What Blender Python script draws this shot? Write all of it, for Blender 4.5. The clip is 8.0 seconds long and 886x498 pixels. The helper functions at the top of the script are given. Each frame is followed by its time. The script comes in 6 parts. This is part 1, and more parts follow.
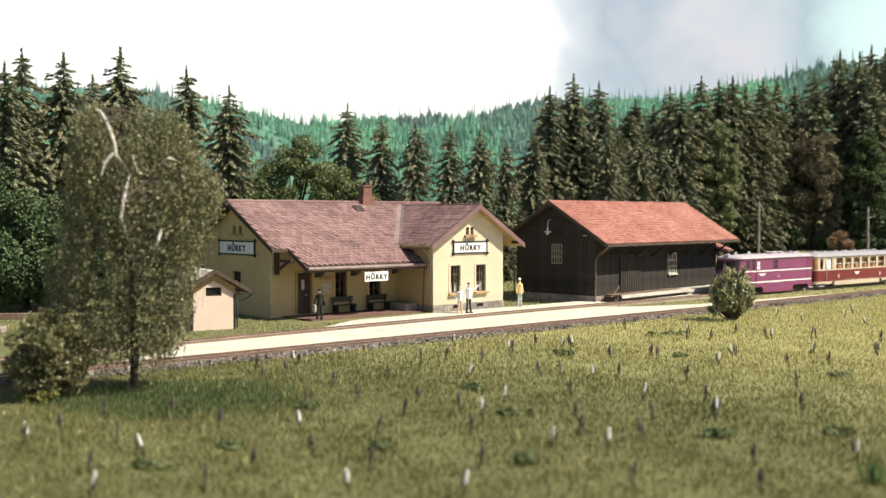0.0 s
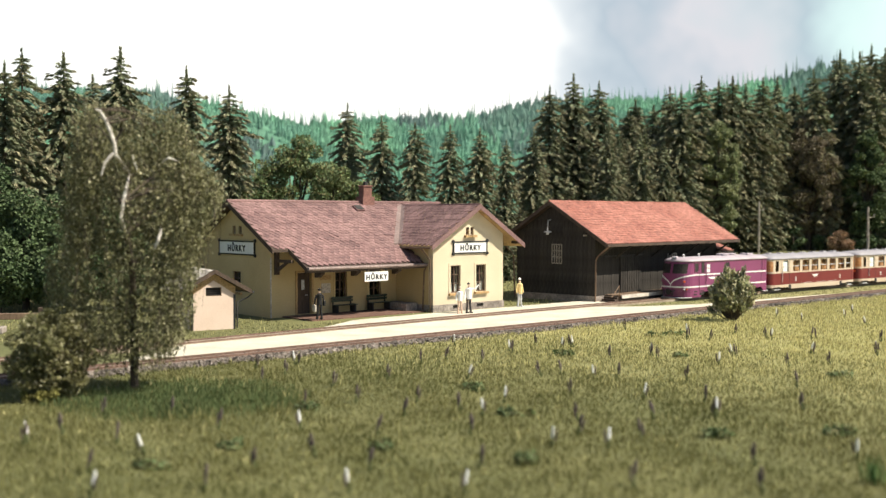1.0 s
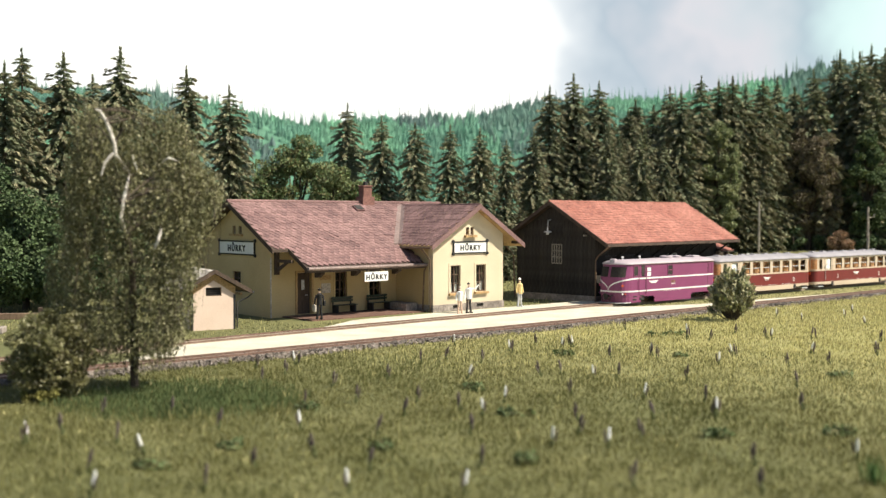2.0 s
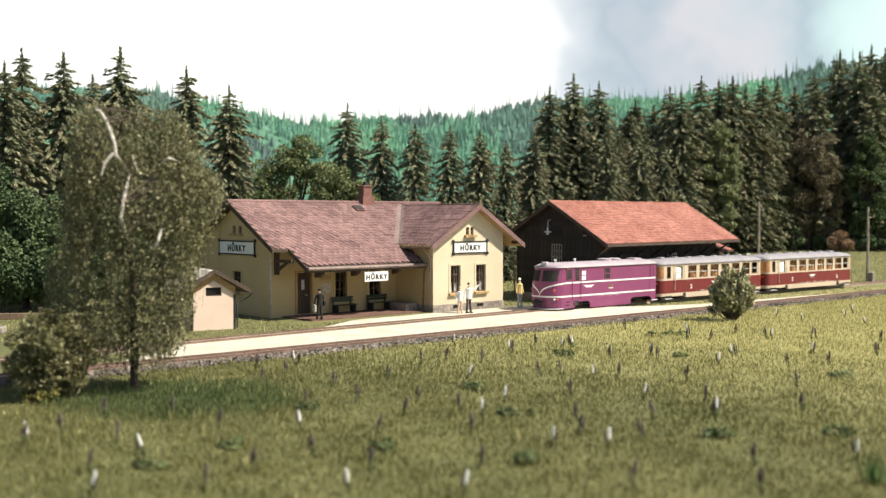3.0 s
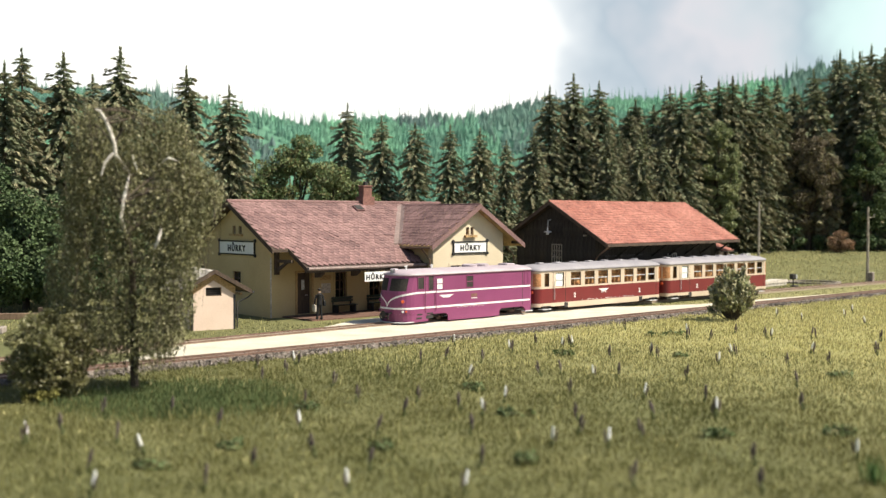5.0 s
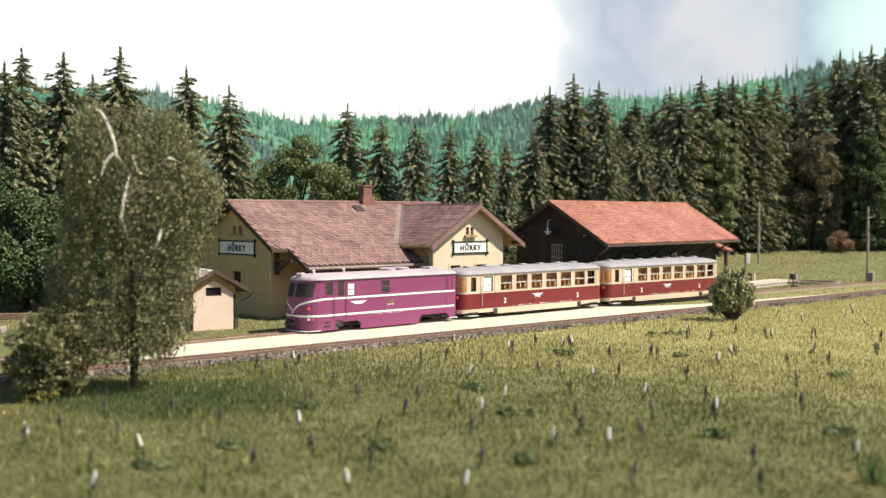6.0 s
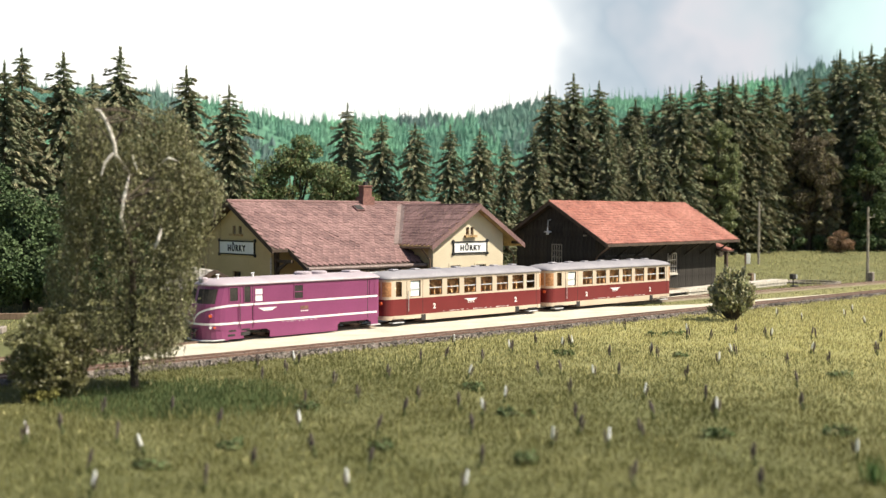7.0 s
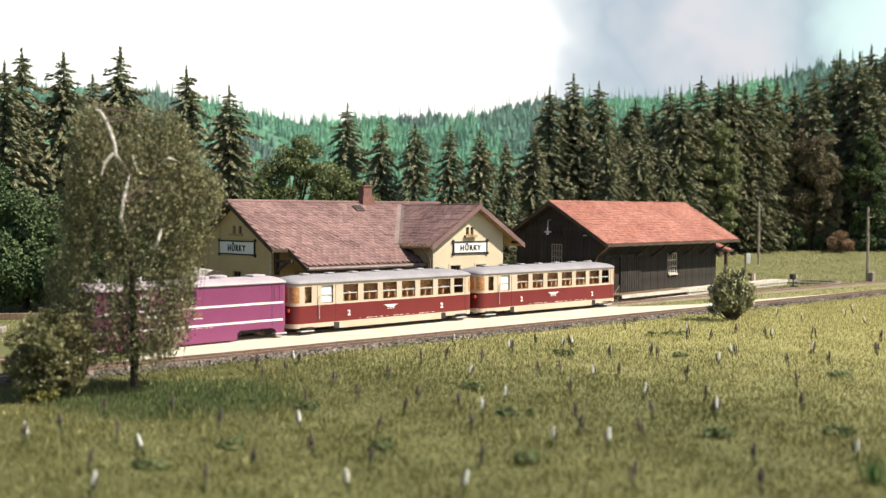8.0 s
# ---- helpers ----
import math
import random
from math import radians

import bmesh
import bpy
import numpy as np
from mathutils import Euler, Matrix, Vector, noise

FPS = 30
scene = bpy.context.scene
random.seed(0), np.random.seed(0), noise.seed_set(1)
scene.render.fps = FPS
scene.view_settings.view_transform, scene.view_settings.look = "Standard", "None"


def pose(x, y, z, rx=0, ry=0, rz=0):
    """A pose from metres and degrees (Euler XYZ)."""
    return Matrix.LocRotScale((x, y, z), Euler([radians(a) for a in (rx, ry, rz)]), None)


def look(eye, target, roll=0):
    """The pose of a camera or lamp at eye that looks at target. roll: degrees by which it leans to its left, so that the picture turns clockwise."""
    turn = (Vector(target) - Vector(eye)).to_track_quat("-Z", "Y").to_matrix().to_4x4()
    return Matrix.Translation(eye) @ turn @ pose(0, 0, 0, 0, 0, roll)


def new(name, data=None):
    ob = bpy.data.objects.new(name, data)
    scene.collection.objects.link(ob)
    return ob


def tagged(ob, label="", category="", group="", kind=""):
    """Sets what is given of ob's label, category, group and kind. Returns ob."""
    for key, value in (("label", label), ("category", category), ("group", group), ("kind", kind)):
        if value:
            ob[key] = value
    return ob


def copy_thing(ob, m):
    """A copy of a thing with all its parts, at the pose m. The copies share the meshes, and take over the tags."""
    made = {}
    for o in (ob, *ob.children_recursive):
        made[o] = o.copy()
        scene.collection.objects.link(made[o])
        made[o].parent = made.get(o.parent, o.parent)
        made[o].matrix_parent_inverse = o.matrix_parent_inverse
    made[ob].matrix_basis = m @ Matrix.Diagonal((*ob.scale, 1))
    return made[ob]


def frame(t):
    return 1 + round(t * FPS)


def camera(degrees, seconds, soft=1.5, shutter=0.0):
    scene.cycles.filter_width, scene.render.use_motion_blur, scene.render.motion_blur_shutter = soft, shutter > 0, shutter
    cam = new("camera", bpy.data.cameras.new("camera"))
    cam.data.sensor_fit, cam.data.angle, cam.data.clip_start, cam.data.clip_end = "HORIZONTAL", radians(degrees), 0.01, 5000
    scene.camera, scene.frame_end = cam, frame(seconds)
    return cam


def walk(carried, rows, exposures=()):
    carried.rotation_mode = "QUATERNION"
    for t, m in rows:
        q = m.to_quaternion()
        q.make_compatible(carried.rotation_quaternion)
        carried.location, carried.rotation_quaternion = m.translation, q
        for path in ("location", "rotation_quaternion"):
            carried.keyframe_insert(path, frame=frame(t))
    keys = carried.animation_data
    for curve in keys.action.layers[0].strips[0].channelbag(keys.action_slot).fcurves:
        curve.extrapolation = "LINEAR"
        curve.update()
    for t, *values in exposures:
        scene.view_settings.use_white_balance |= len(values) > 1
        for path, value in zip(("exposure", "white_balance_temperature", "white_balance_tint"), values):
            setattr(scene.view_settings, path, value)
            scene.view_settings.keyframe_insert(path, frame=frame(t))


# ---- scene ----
# The layout is a miniature railway at about 1:83. Sizes below are in full-size metres;
# S brings them to the size of the miniature.
S = 0.012


def at(x, y, z=0.0, rx=0, ry=0, rz=0):
    """A pose in full-size metres, brought to the miniature's size."""
    return pose(x * S, y * S, z * S, rx, ry, rz)


cam = camera(46.46, 8.0, soft=1.4)
cam.data.dof.use_dof = True
cam.data.dof.focus_distance = 55 * S
cam.data.dof.aperture_fstop = 20
walk(cam, [(0.0, at(0, 0, 5.6, 88.12, 0, 0)), (8.0, at(0, 0, 5.6, 88.12, 0, 0))],
     exposures=((0.0, 0.70, 6800, 8), (8.0, 0.70, 6800, 8)))

# ---- light ----
SUN_DIR = Vector((1.0, -0.24, 1.22)).normalized()
world = bpy.data.worlds.new("daylight")
scene.world = world
world.use_nodes = True
sky = world.node_tree.nodes.new("ShaderNodeTexSky")
sky.sky_type = "NISHITA"
sky.sun_disc = False
sky.sun_elevation = math.asin(SUN_DIR.z)
sky.sun_rotation = math.atan2(SUN_DIR.x, SUN_DIR.y)
world.node_tree.links.new(sky.outputs[0], world.node_tree.nodes["Background"].inputs[0])
world.node_tree.nodes["Background"].inputs[1].default_value = 0.07
sun_data = bpy.data.lights.new("sun", "SUN")
sun_data.energy, sun_data.angle, sun_data.color = 5.0, radians(0.6), (1.0, 0.93, 0.82)
sun = new("sun", sun_data)
sun.matrix_world = look(SUN_DIR * 3, (0, 0, 0))


# ---- materials ----
def mat(name, c1, c2, rough=0.8, scale=1.2, fine=14.0, bump=0.25, metal=0.0, island=0.0, each=0.0, fine_amt=0.35,
        stretch=(1, 1, 1), spec=0.4, trans=0.0, glow=0.0):
    """Two colours mixed by broad stains, darkened and lightened by grain, with fine relief."""
    m = bpy.data.materials.new(name)
    m.use_nodes = True
    nt = m.node_tree
    n, ln = nt.nodes, nt.links
    bsdf = n["Principled BSDF"]
    tc = n.new("ShaderNodeTexCoord")
    mp = n.new("ShaderNodeMapping")
    mp.inputs["Scale"].default_value = [s / S for s in stretch]
    ln.new(tc.outputs["Object"], mp.inputs[0])
    big, small = n.new("ShaderNodeTexNoise"), n.new("ShaderNodeTexNoise")
    for node, sc in ((big, scale), (small, fine)):
        node.inputs["Scale"].default_value = sc
        node.inputs["Detail"].default_value = 4
        ln.new(mp.outputs[0], node.inputs["Vector"])
    ramp = n.new("ShaderNodeValToRGB")
    ramp.color_ramp.elements[0].position, ramp.color_ramp.elements[1].position = 0.32, 0.68
    ramp.color_ramp.elements[0].color, ramp.color_ramp.elements[1].color = (*c1, 1), (*c2, 1)
    ln.new(big.outputs[0], ramp.inputs[0])
    hsv = n.new("ShaderNodeHueSaturation")
    ln.new(ramp.outputs[0], hsv.inputs["Color"])
    val = n.new("ShaderNodeMapRange")
    val.inputs["From Min"].default_value, val.inputs["From Max"].default_value = 0.3, 0.7
    val.inputs["To Min"].default_value, val.inputs["To Max"].default_value = 1 - fine_amt, 1 + fine_amt
    ln.new(small.outputs[0], val.inputs[0])
    last = val.outputs[0]
    if island or each:
        if island:
            src = n.new("ShaderNodeNewGeometry").outputs["Random Per Island"]
        else:
            src = n.new("ShaderNodeObjectInfo").outputs["Random"]
        vr = n.new("ShaderNodeMapRange")
        a = island or each
        vr.inputs["To Min"].default_value, vr.inputs["To Max"].default_value = 1 - a, 1 + a
        ln.new(src, vr.inputs[0])
        mul = n.new("ShaderNodeMath")
        mul.operation = "MULTIPLY"
        ln.new(last, mul.inputs[0])
        ln.new(vr.outputs[0], mul.inputs[1])
        last = mul.outputs[0]
    ln.new(last, hsv.inputs["Value"])
    ln.new(hsv.outputs[0], bsdf.inputs["Base Color"])
    bsdf.inputs["Roughness"].default_value = rough
    bsdf.inputs["Metallic"].default_value = metal
    bsdf.inputs["Specular IOR Level"].default_value = spec
    if glow:
        ln.new(hsv.outputs[0], bsdf.inputs["Emission Color"])
        bsdf.inputs["Emission Strength"].default_value = glow
    if bump:
        b = n.new("ShaderNodeBump")
        b.inputs["Strength"].default_value = bump
        b.inputs["Distance"].default_value = 0.03 * S
        ln.new(small.outputs[0], b.inputs["Height"])
        ln.new(b.outputs[0], bsdf.inputs["Normal"])
    if trans:
        tr = n.new("ShaderNodeBsdfTranslucent")
        mix = n.new("ShaderNodeMixShader")
        mix.inputs[0].default_value = trans
        ln.new(hsv.outputs[0], tr.inputs[0])
        ln.new(bsdf.outputs[0], mix.inputs[1])
        ln.new(tr.outputs[0], mix.inputs[2])
        ln.new(mix.outputs[0], n["Material Output"].inputs[0])
    return m


def glass_mat(name, tint=(0.85, 0.9, 0.9)):
    m = bpy.data.materials.new(name)
    m.use_nodes = True
    b = m.node_tree.nodes["Principled BSDF"]
    b.inputs["Base Color"].default_value = (*tint, 1)
    b.inputs["Roughness"].default_value = 0.05
    b.inputs["Transmission Weight"].default_value = 1.0
    b.inputs["IOR"].default_value = 1.1
    return m


M = dict(
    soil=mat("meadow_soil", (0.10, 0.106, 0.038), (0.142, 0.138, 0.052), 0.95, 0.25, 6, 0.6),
    grass=mat("grass_blades", (0.125, 0.131, 0.043), (0.178, 0.17, 0.062), 0.7, 0.22, 3, 0, island=0.16, trans=0.3, fine_amt=0.15),
    grass_dry=mat("dry_grass", (0.48, 0.45, 0.20), (0.61, 0.55, 0.265), 0.75, 0.4, 3, 0, island=0.16, trans=0.3, fine_amt=0.2),
    cream=mat("cream_gravel", (0.47, 0.43, 0.345), (0.60, 0.56, 0.46), 0.95, 0.6, 9, 0.8, fine_amt=0.14),
    path=mat("red_brown_paving", (0.115, 0.062, 0.048), (0.165, 0.095, 0.07), 0.9, 0.8, 8, 0.5),
    ballast=mat("ballast_stone", (0.105, 0.09, 0.078), (0.205, 0.175, 0.15), 0.9, 0.8, 6, 0.6, island=0.5),
    bed=mat("sandy_track_bed", (0.25, 0.205, 0.15), (0.36, 0.305, 0.23), 0.95, 0.9, 8, 0.5),
    bed_front=mat("reddish_brown_track_bed", (0.17, 0.125, 0.105), (0.26, 0.20, 0.17), 0.95, 0.9, 8, 0.6),
    rail=mat("rusty_rail", (0.145, 0.09, 0.068), (0.21, 0.135, 0.105), 0.6, 0.8, 10, 0.3, metal=0.3),
    sleeper=mat("weathered_sleeper", (0.085, 0.064, 0.05), (0.15, 0.115, 0.092), 0.9, 1.5, 9, 0.5, island=0.3),
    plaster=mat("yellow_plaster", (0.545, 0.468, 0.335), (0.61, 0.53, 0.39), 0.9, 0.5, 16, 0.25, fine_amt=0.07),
    # same wall paint, darker and more ochre for the walls in shade
    plaster_shade=mat("shaded_plaster", (0.48, 0.365, 0.19), (0.55, 0.425, 0.23), 0.9, 0.5, 16, 0.25, fine_amt=0.07),
    pink=mat("pale_pink_plaster", (0.62, 0.48, 0.39), (0.69, 0.55, 0.455), 0.9, 0.7, 16, 0.2, fine_amt=0.06),
    plinth=mat("grey_stone_plinth", (0.20, 0.17, 0.15), (0.32, 0.28, 0.25), 0.9, 1.5, 7, 0.6),
    tile=mat("pinkish_brown_tile", (0.148, 0.084, 0.08), (0.236, 0.141, 0.133), 0.85, 0.5, 10, 0.4, island=0.24),
    tile_one=mat("pinkish_brown_single_tile", (0.148, 0.084, 0.08), (0.236, 0.141, 0.133), 0.85, 0.5, 10, 0.4, each=0.24),
    tile_red=mat("red_clay_tile", (0.25, 0.092, 0.068), (0.36, 0.155, 0.12), 0.85, 0.45, 8, 0.4, island=0.2),
    wood_dark=mat("dark_brown_timber", (0.045, 0.030, 0.022), (0.085, 0.058, 0.042), 0.8, 1.2, 12, 0.4, stretch=(1, 1, 0.2)),
    tar=mat("tarred_boards", (0.032, 0.029, 0.026), (0.052, 0.047, 0.042), 0.9, 0.8, 10, 0.4, each=0.10, stretch=(1, 1, 0.2), spec=0.15),
    wood=mat("brown_timber", (0.13, 0.085, 0.055), (0.22, 0.15, 0.10), 0.8, 1.5, 10, 0.4, stretch=(1, 1, 0.3)),
    gutter=mat("weathered_gutter", (0.17, 0.122, 0.11), (0.25, 0.188, 0.17), 0.6, 1.0, 12, 0.2),
    eaves=mat("ochre_eaves_boards", (0.36, 0.235, 0.11), (0.46, 0.31, 0.15), 0.8, 1.0, 12, 0.3),
    brick=mat("chimney_brick", (0.15, 0.075, 0.06), (0.22, 0.11, 0.09), 0.9, 2.0, 12, 0.5),
    frame_m=mat("brown_window_frame", (0.10, 0.06, 0.04), (0.16, 0.10, 0.07), 0.6, 3, 20, 0.1),
    white=mat("white_paint", (0.74, 0.74, 0.72), (0.82, 0.82, 0.80), 0.5, 2, 20, 0.05, fine_amt=0.04),
    black=mat("black_paint", (0.012, 0.012, 0.013), (0.022, 0.022, 0.024), 0.5, 2, 20, 0.05),
    # near-black that stands for unlit insides behind openings and panes
    unlit_in=mat("unlit_interior", (0.02, 0.018, 0.016), (0.04, 0.035, 0.03), 0.9, 2, 10, 0),
    curtain=mat("white_curtain", (0.55, 0.54, 0.50), (0.66, 0.65, 0.60), 0.9, 4, 20, 0.1),
    purple=mat("purple_paint", (0.188, 0.042, 0.112), (0.216, 0.05, 0.129), 0.36, 0.6, 9, 0.03, fine_amt=0.05, spec=0.45),
    lilac=mat("lilac_grey_roof_paint", (0.34, 0.29, 0.32), (0.42, 0.36, 0.39), 0.5, 0.8, 9, 0.05, fine_amt=0.06),
    dull=mat("dusty_black_metal", (0.022, 0.02, 0.02), (0.05, 0.045, 0.042), 0.75, 2, 12, 0.2),
    red_coach=mat("wine_red_paint", (0.135, 0.017, 0.018), (0.165, 0.022, 0.023), 0.38, 0.6, 9, 0.03, fine_amt=0.05),
    cream_coach=mat("cream_paint", (0.50, 0.408, 0.31), (0.56, 0.46, 0.355), 0.42, 0.6, 9, 0.03, fine_amt=0.04),
    roof_coach=mat("blue_grey_roof_paint", (0.22, 0.21, 0.23), (0.29, 0.275, 0.295), 0.6, 0.8, 9, 0.08, fine_amt=0.08),
    seat_m=mat("orange_brown_seats", (0.40, 0.19, 0.08), (0.52, 0.26, 0.115), 0.7, 1.5, 9, 0.1),
    lamp_red=mat("orange_red_lens", (0.6, 0.10, 0.04), (0.7, 0.15, 0.06), 0.25, 2, 9, 0),
    grey=mat("pale_grey_paint", (0.42, 0.43, 0.44), (0.52, 0.53, 0.54), 0.6, 2, 12, 0.1),
    concrete=mat("pale_concrete", (0.42, 0.38, 0.33), (0.56, 0.52, 0.46), 0.9, 1.5, 10, 0.4),
    bark=mat("brown_bark", (0.055, 0.042, 0.032), (0.11, 0.085, 0.062), 0.95, 2, 14, 0.7),
    birch_bark=mat("white_birch_bark", (0.35, 0.31, 0.26), (0.78, 0.74, 0.68), 0.8, 3.0, 12, 0.4, stretch=(1, 1, 2.2)),
    spruce=mat("spruce_needles", (0.15, 0.182, 0.112), (0.235, 0.252, 0.157), 0.85, 0.6, 3, 0, island=0.3, trans=0.15, spec=0.1),
    # tips are browner, and paler with sunlight put into the colour
    spruce_tip=mat("sunlit_spruce_tips", (0.175, 0.17, 0.105), (0.262, 0.24, 0.15), 0.85, 0.6, 3, 0, island=0.2, trans=0.15, spec=0.1),
    leaf=mat("green_leaves", (0.11, 0.17, 0.068), (0.20, 0.245, 0.11), 0.7, 0.6, 3, 0, island=0.3, trans=0.3),
    leaf_olive=mat("olive_leaves", (0.12, 0.125, 0.05), (0.24, 0.22, 0.10), 0.7, 0.5, 3, 0, island=0.35, trans=0.3),
    leaf_birch=mat("birch_leaves", (0.12, 0.125, 0.055), (0.205, 0.195, 0.095), 0.7, 0.5, 3, 0, island=0.3, trans=0.25),
    leaf_dark=mat("dark_leaves", (0.05, 0.085, 0.034), (0.095, 0.135, 0.055), 0.8, 0.6, 3, 0, island=0.5, trans=0.1),
    leaf_brown=mat("brown_leaves", (0.13, 0.11, 0.072), (0.19, 0.155, 0.105), 0.8, 0.6, 3, 0, island=0.45, trans=0.15),
    leaf_red=mat("reddish_leaves", (0.26, 0.17, 0.105), (0.38, 0.25, 0.165), 0.8, 0.6, 3, 0, island=0.4, trans=0.15),
    leaf_pale=mat("pale_leaves", (0.30, 0.29, 0.17), (0.46, 0.43, 0.28), 0.7, 0.8, 3, 0, island=0.4, trans=0.2),
    yellow_leaf=mat("yellow_green_leaves", (0.15, 0.15, 0.04), (0.22, 0.205, 0.06), 0.7, 0.8, 3, 0, island=0.4, trans=0.25),
    # the painted hill and its conifers glow a little, which flattens their shading
    hill=mat("glowing_hill_green", (0.06, 0.14, 0.10), (0.10, 0.23, 0.145), 0.95, 0.05, 0.5, 0, glow=0.32),
    hill_tree=mat("glowing_far_conifers", (0.06, 0.135, 0.105), (0.12, 0.265, 0.165), 0.95, 0.10, 0.5, 0, island=0.15, glow=0.32),
    hill_tree_dark=mat("glowing_shaded_conifers", (0.06, 0.095, 0.09), (0.085, 0.15, 0.12), 0.95, 0.08, 0.5, 0, island=0.15, glow=0.36),
    pole=mat("grey_weathered_wood", (0.26, 0.23, 0.19), (0.38, 0.34, 0.29), 0.9, 2, 12, 0.4),
    willow=mat("pale_olive_leaves", (0.21, 0.24, 0.12), (0.31, 0.32, 0.17), 0.7, 0.5, 3, 0, island=0.4, trans=0.2),
    grass_lush_shade=mat("lush_grass", (0.085, 0.125, 0.045), (0.12, 0.155, 0.06), 0.7, 0.3, 3, 0, island=0.25, trans=0.3, fine_amt=0.2),
    bench=mat("dark_green_paint", (0.028, 0.04, 0.026), (0.045, 0.06, 0.04), 0.6, 3, 14, 0.2),
    orange=mat("pale_yellow_cloth_paint", (0.66, 0.50, 0.22), (0.74, 0.58, 0.28), 0.7, 6, 20, 0),
    bank=mat("grey_green_grass", (0.125, 0.129, 0.056), (0.20, 0.192, 0.092), 0.7, 0.22, 3, 0, island=0.16, trans=0.3, fine_amt=0.15),
    fresh=mat("fresh_green_blades", (0.05, 0.13, 0.03), (0.09, 0.19, 0.05), 0.6, 3, 9, 0, island=0.3),
    glass=glass_mat("window_glass"),
    skin=mat("painted_plastic", (0.55, 0.40, 0.30), (0.6, 0.45, 0.35), 0.6, 6, 20, 0),
    purple_flower=mat("dull_purple_flower", (0.075, 0.058, 0.052), (0.125, 0.098, 0.088), 0.8, 4, 12, 0.1),
    stem=mat("flower_stem", (0.07, 0.09, 0.03), (0.11, 0.13, 0.05), 0.8, 4, 12, 0.1),
)


C43, S43 = math.cos(radians(43)), math.sin(radians(43))    # the way that the tracks run


def dry_lit_ground(m):
    """Turf from green to straw towards the meadow's far side, up to the tracks; brighter light there is in the colour
    too.
    """
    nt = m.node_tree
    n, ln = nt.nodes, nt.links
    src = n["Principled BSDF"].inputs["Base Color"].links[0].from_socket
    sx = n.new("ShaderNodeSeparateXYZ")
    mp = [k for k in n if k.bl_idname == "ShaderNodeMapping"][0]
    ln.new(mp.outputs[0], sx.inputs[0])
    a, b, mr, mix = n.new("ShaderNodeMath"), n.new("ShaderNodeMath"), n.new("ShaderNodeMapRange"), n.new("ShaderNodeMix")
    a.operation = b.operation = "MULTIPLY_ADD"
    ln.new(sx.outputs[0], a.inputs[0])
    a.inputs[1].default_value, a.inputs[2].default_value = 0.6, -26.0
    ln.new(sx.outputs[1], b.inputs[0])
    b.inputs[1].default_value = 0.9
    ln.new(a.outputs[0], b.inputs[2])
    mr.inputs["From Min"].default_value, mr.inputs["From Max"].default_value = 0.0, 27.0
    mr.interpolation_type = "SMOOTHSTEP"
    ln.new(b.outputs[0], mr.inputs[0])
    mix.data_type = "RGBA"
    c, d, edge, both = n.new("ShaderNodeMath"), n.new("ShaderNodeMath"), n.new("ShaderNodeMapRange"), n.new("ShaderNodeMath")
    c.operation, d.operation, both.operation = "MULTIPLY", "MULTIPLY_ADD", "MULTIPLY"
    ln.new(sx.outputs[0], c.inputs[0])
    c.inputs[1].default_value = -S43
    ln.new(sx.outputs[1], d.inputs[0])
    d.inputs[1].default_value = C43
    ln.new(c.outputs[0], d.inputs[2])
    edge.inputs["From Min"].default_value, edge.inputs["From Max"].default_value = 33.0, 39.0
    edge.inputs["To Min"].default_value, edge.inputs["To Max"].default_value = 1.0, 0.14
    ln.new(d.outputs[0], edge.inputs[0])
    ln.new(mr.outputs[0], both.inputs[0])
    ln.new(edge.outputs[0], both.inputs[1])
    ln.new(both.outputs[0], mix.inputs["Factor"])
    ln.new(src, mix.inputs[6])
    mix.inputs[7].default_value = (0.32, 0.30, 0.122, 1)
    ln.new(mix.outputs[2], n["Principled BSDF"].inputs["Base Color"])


dry_lit_ground(M["soil"])


# ---- building blocks ----
def box(bm, x0, x1, y0, y1, z0, z1, bevel=0.0):
    vs = [bm.verts.new((x, y, z)) for x in (x0, x1) for y in (y0, y1) for z in (z0, z1)]
    fs = [bm.faces.new([vs[i] for i in q]) for q in
          ((0, 1, 3, 2), (4, 6, 7, 5), (0, 4, 5, 1), (2, 3, 7, 6), (0, 2, 6, 4), (1, 5, 7, 3))]
    if bevel:
        es = list({e for f in fs for e in f.edges})
        bmesh.ops.bevel(bm, geom=es, offset=bevel, segments=1, affect="EDGES", profile=0.5)
    return bm


def tube(bm, pts, radii, n=8):
    """A round bar through the points, with a radius at each."""
    rings = []
    pts = [Vector(p) for p in pts]
    for i, p in enumerate(pts):
        d = (pts[min(i + 1, len(pts) - 1)] - pts[max(i - 1, 0)]).normalized()
        q = d.to_track_quat("Z", "Y")
        r = radii[i] if hasattr(radii, "__len__") else radii
        rings.append([bm.verts.new(p + q @ Vector((r * math.cos(a), r * math.sin(a), 0)))
                      for a in [2 * math.pi * k / n for k in range(n)]])
    for a, b in zip(rings, rings[1:]):
        for k in range(n):
            bm.faces.new((a[k], a[(k + 1) % n], b[(k + 1) % n], b[k]))
    bm.faces.new(rings[0][::-1])
    bm.faces.new(rings[-1])
    return bm


def prism(bm, poly, y0, y1, axis="y"):
    """A polygon of (a, z) pairs, drawn out along an axis."""
    def v(a, z, t):
        return (a, t, z) if axis == "y" else (t, a, z) if axis == "x" else (a, z, t)
    f = [bm.verts.new(v(a, z, y0)) for a, z in poly]
    b = [bm.verts.new(v(a, z, y1)) for a, z in poly]
    bm.faces.new(f)
    bm.faces.new(b[::-1])
    for i in range(len(poly)):
        j = (i + 1) % len(poly)
        bm.faces.new((f[j], f[i], b[i], b[j]))
    return bm


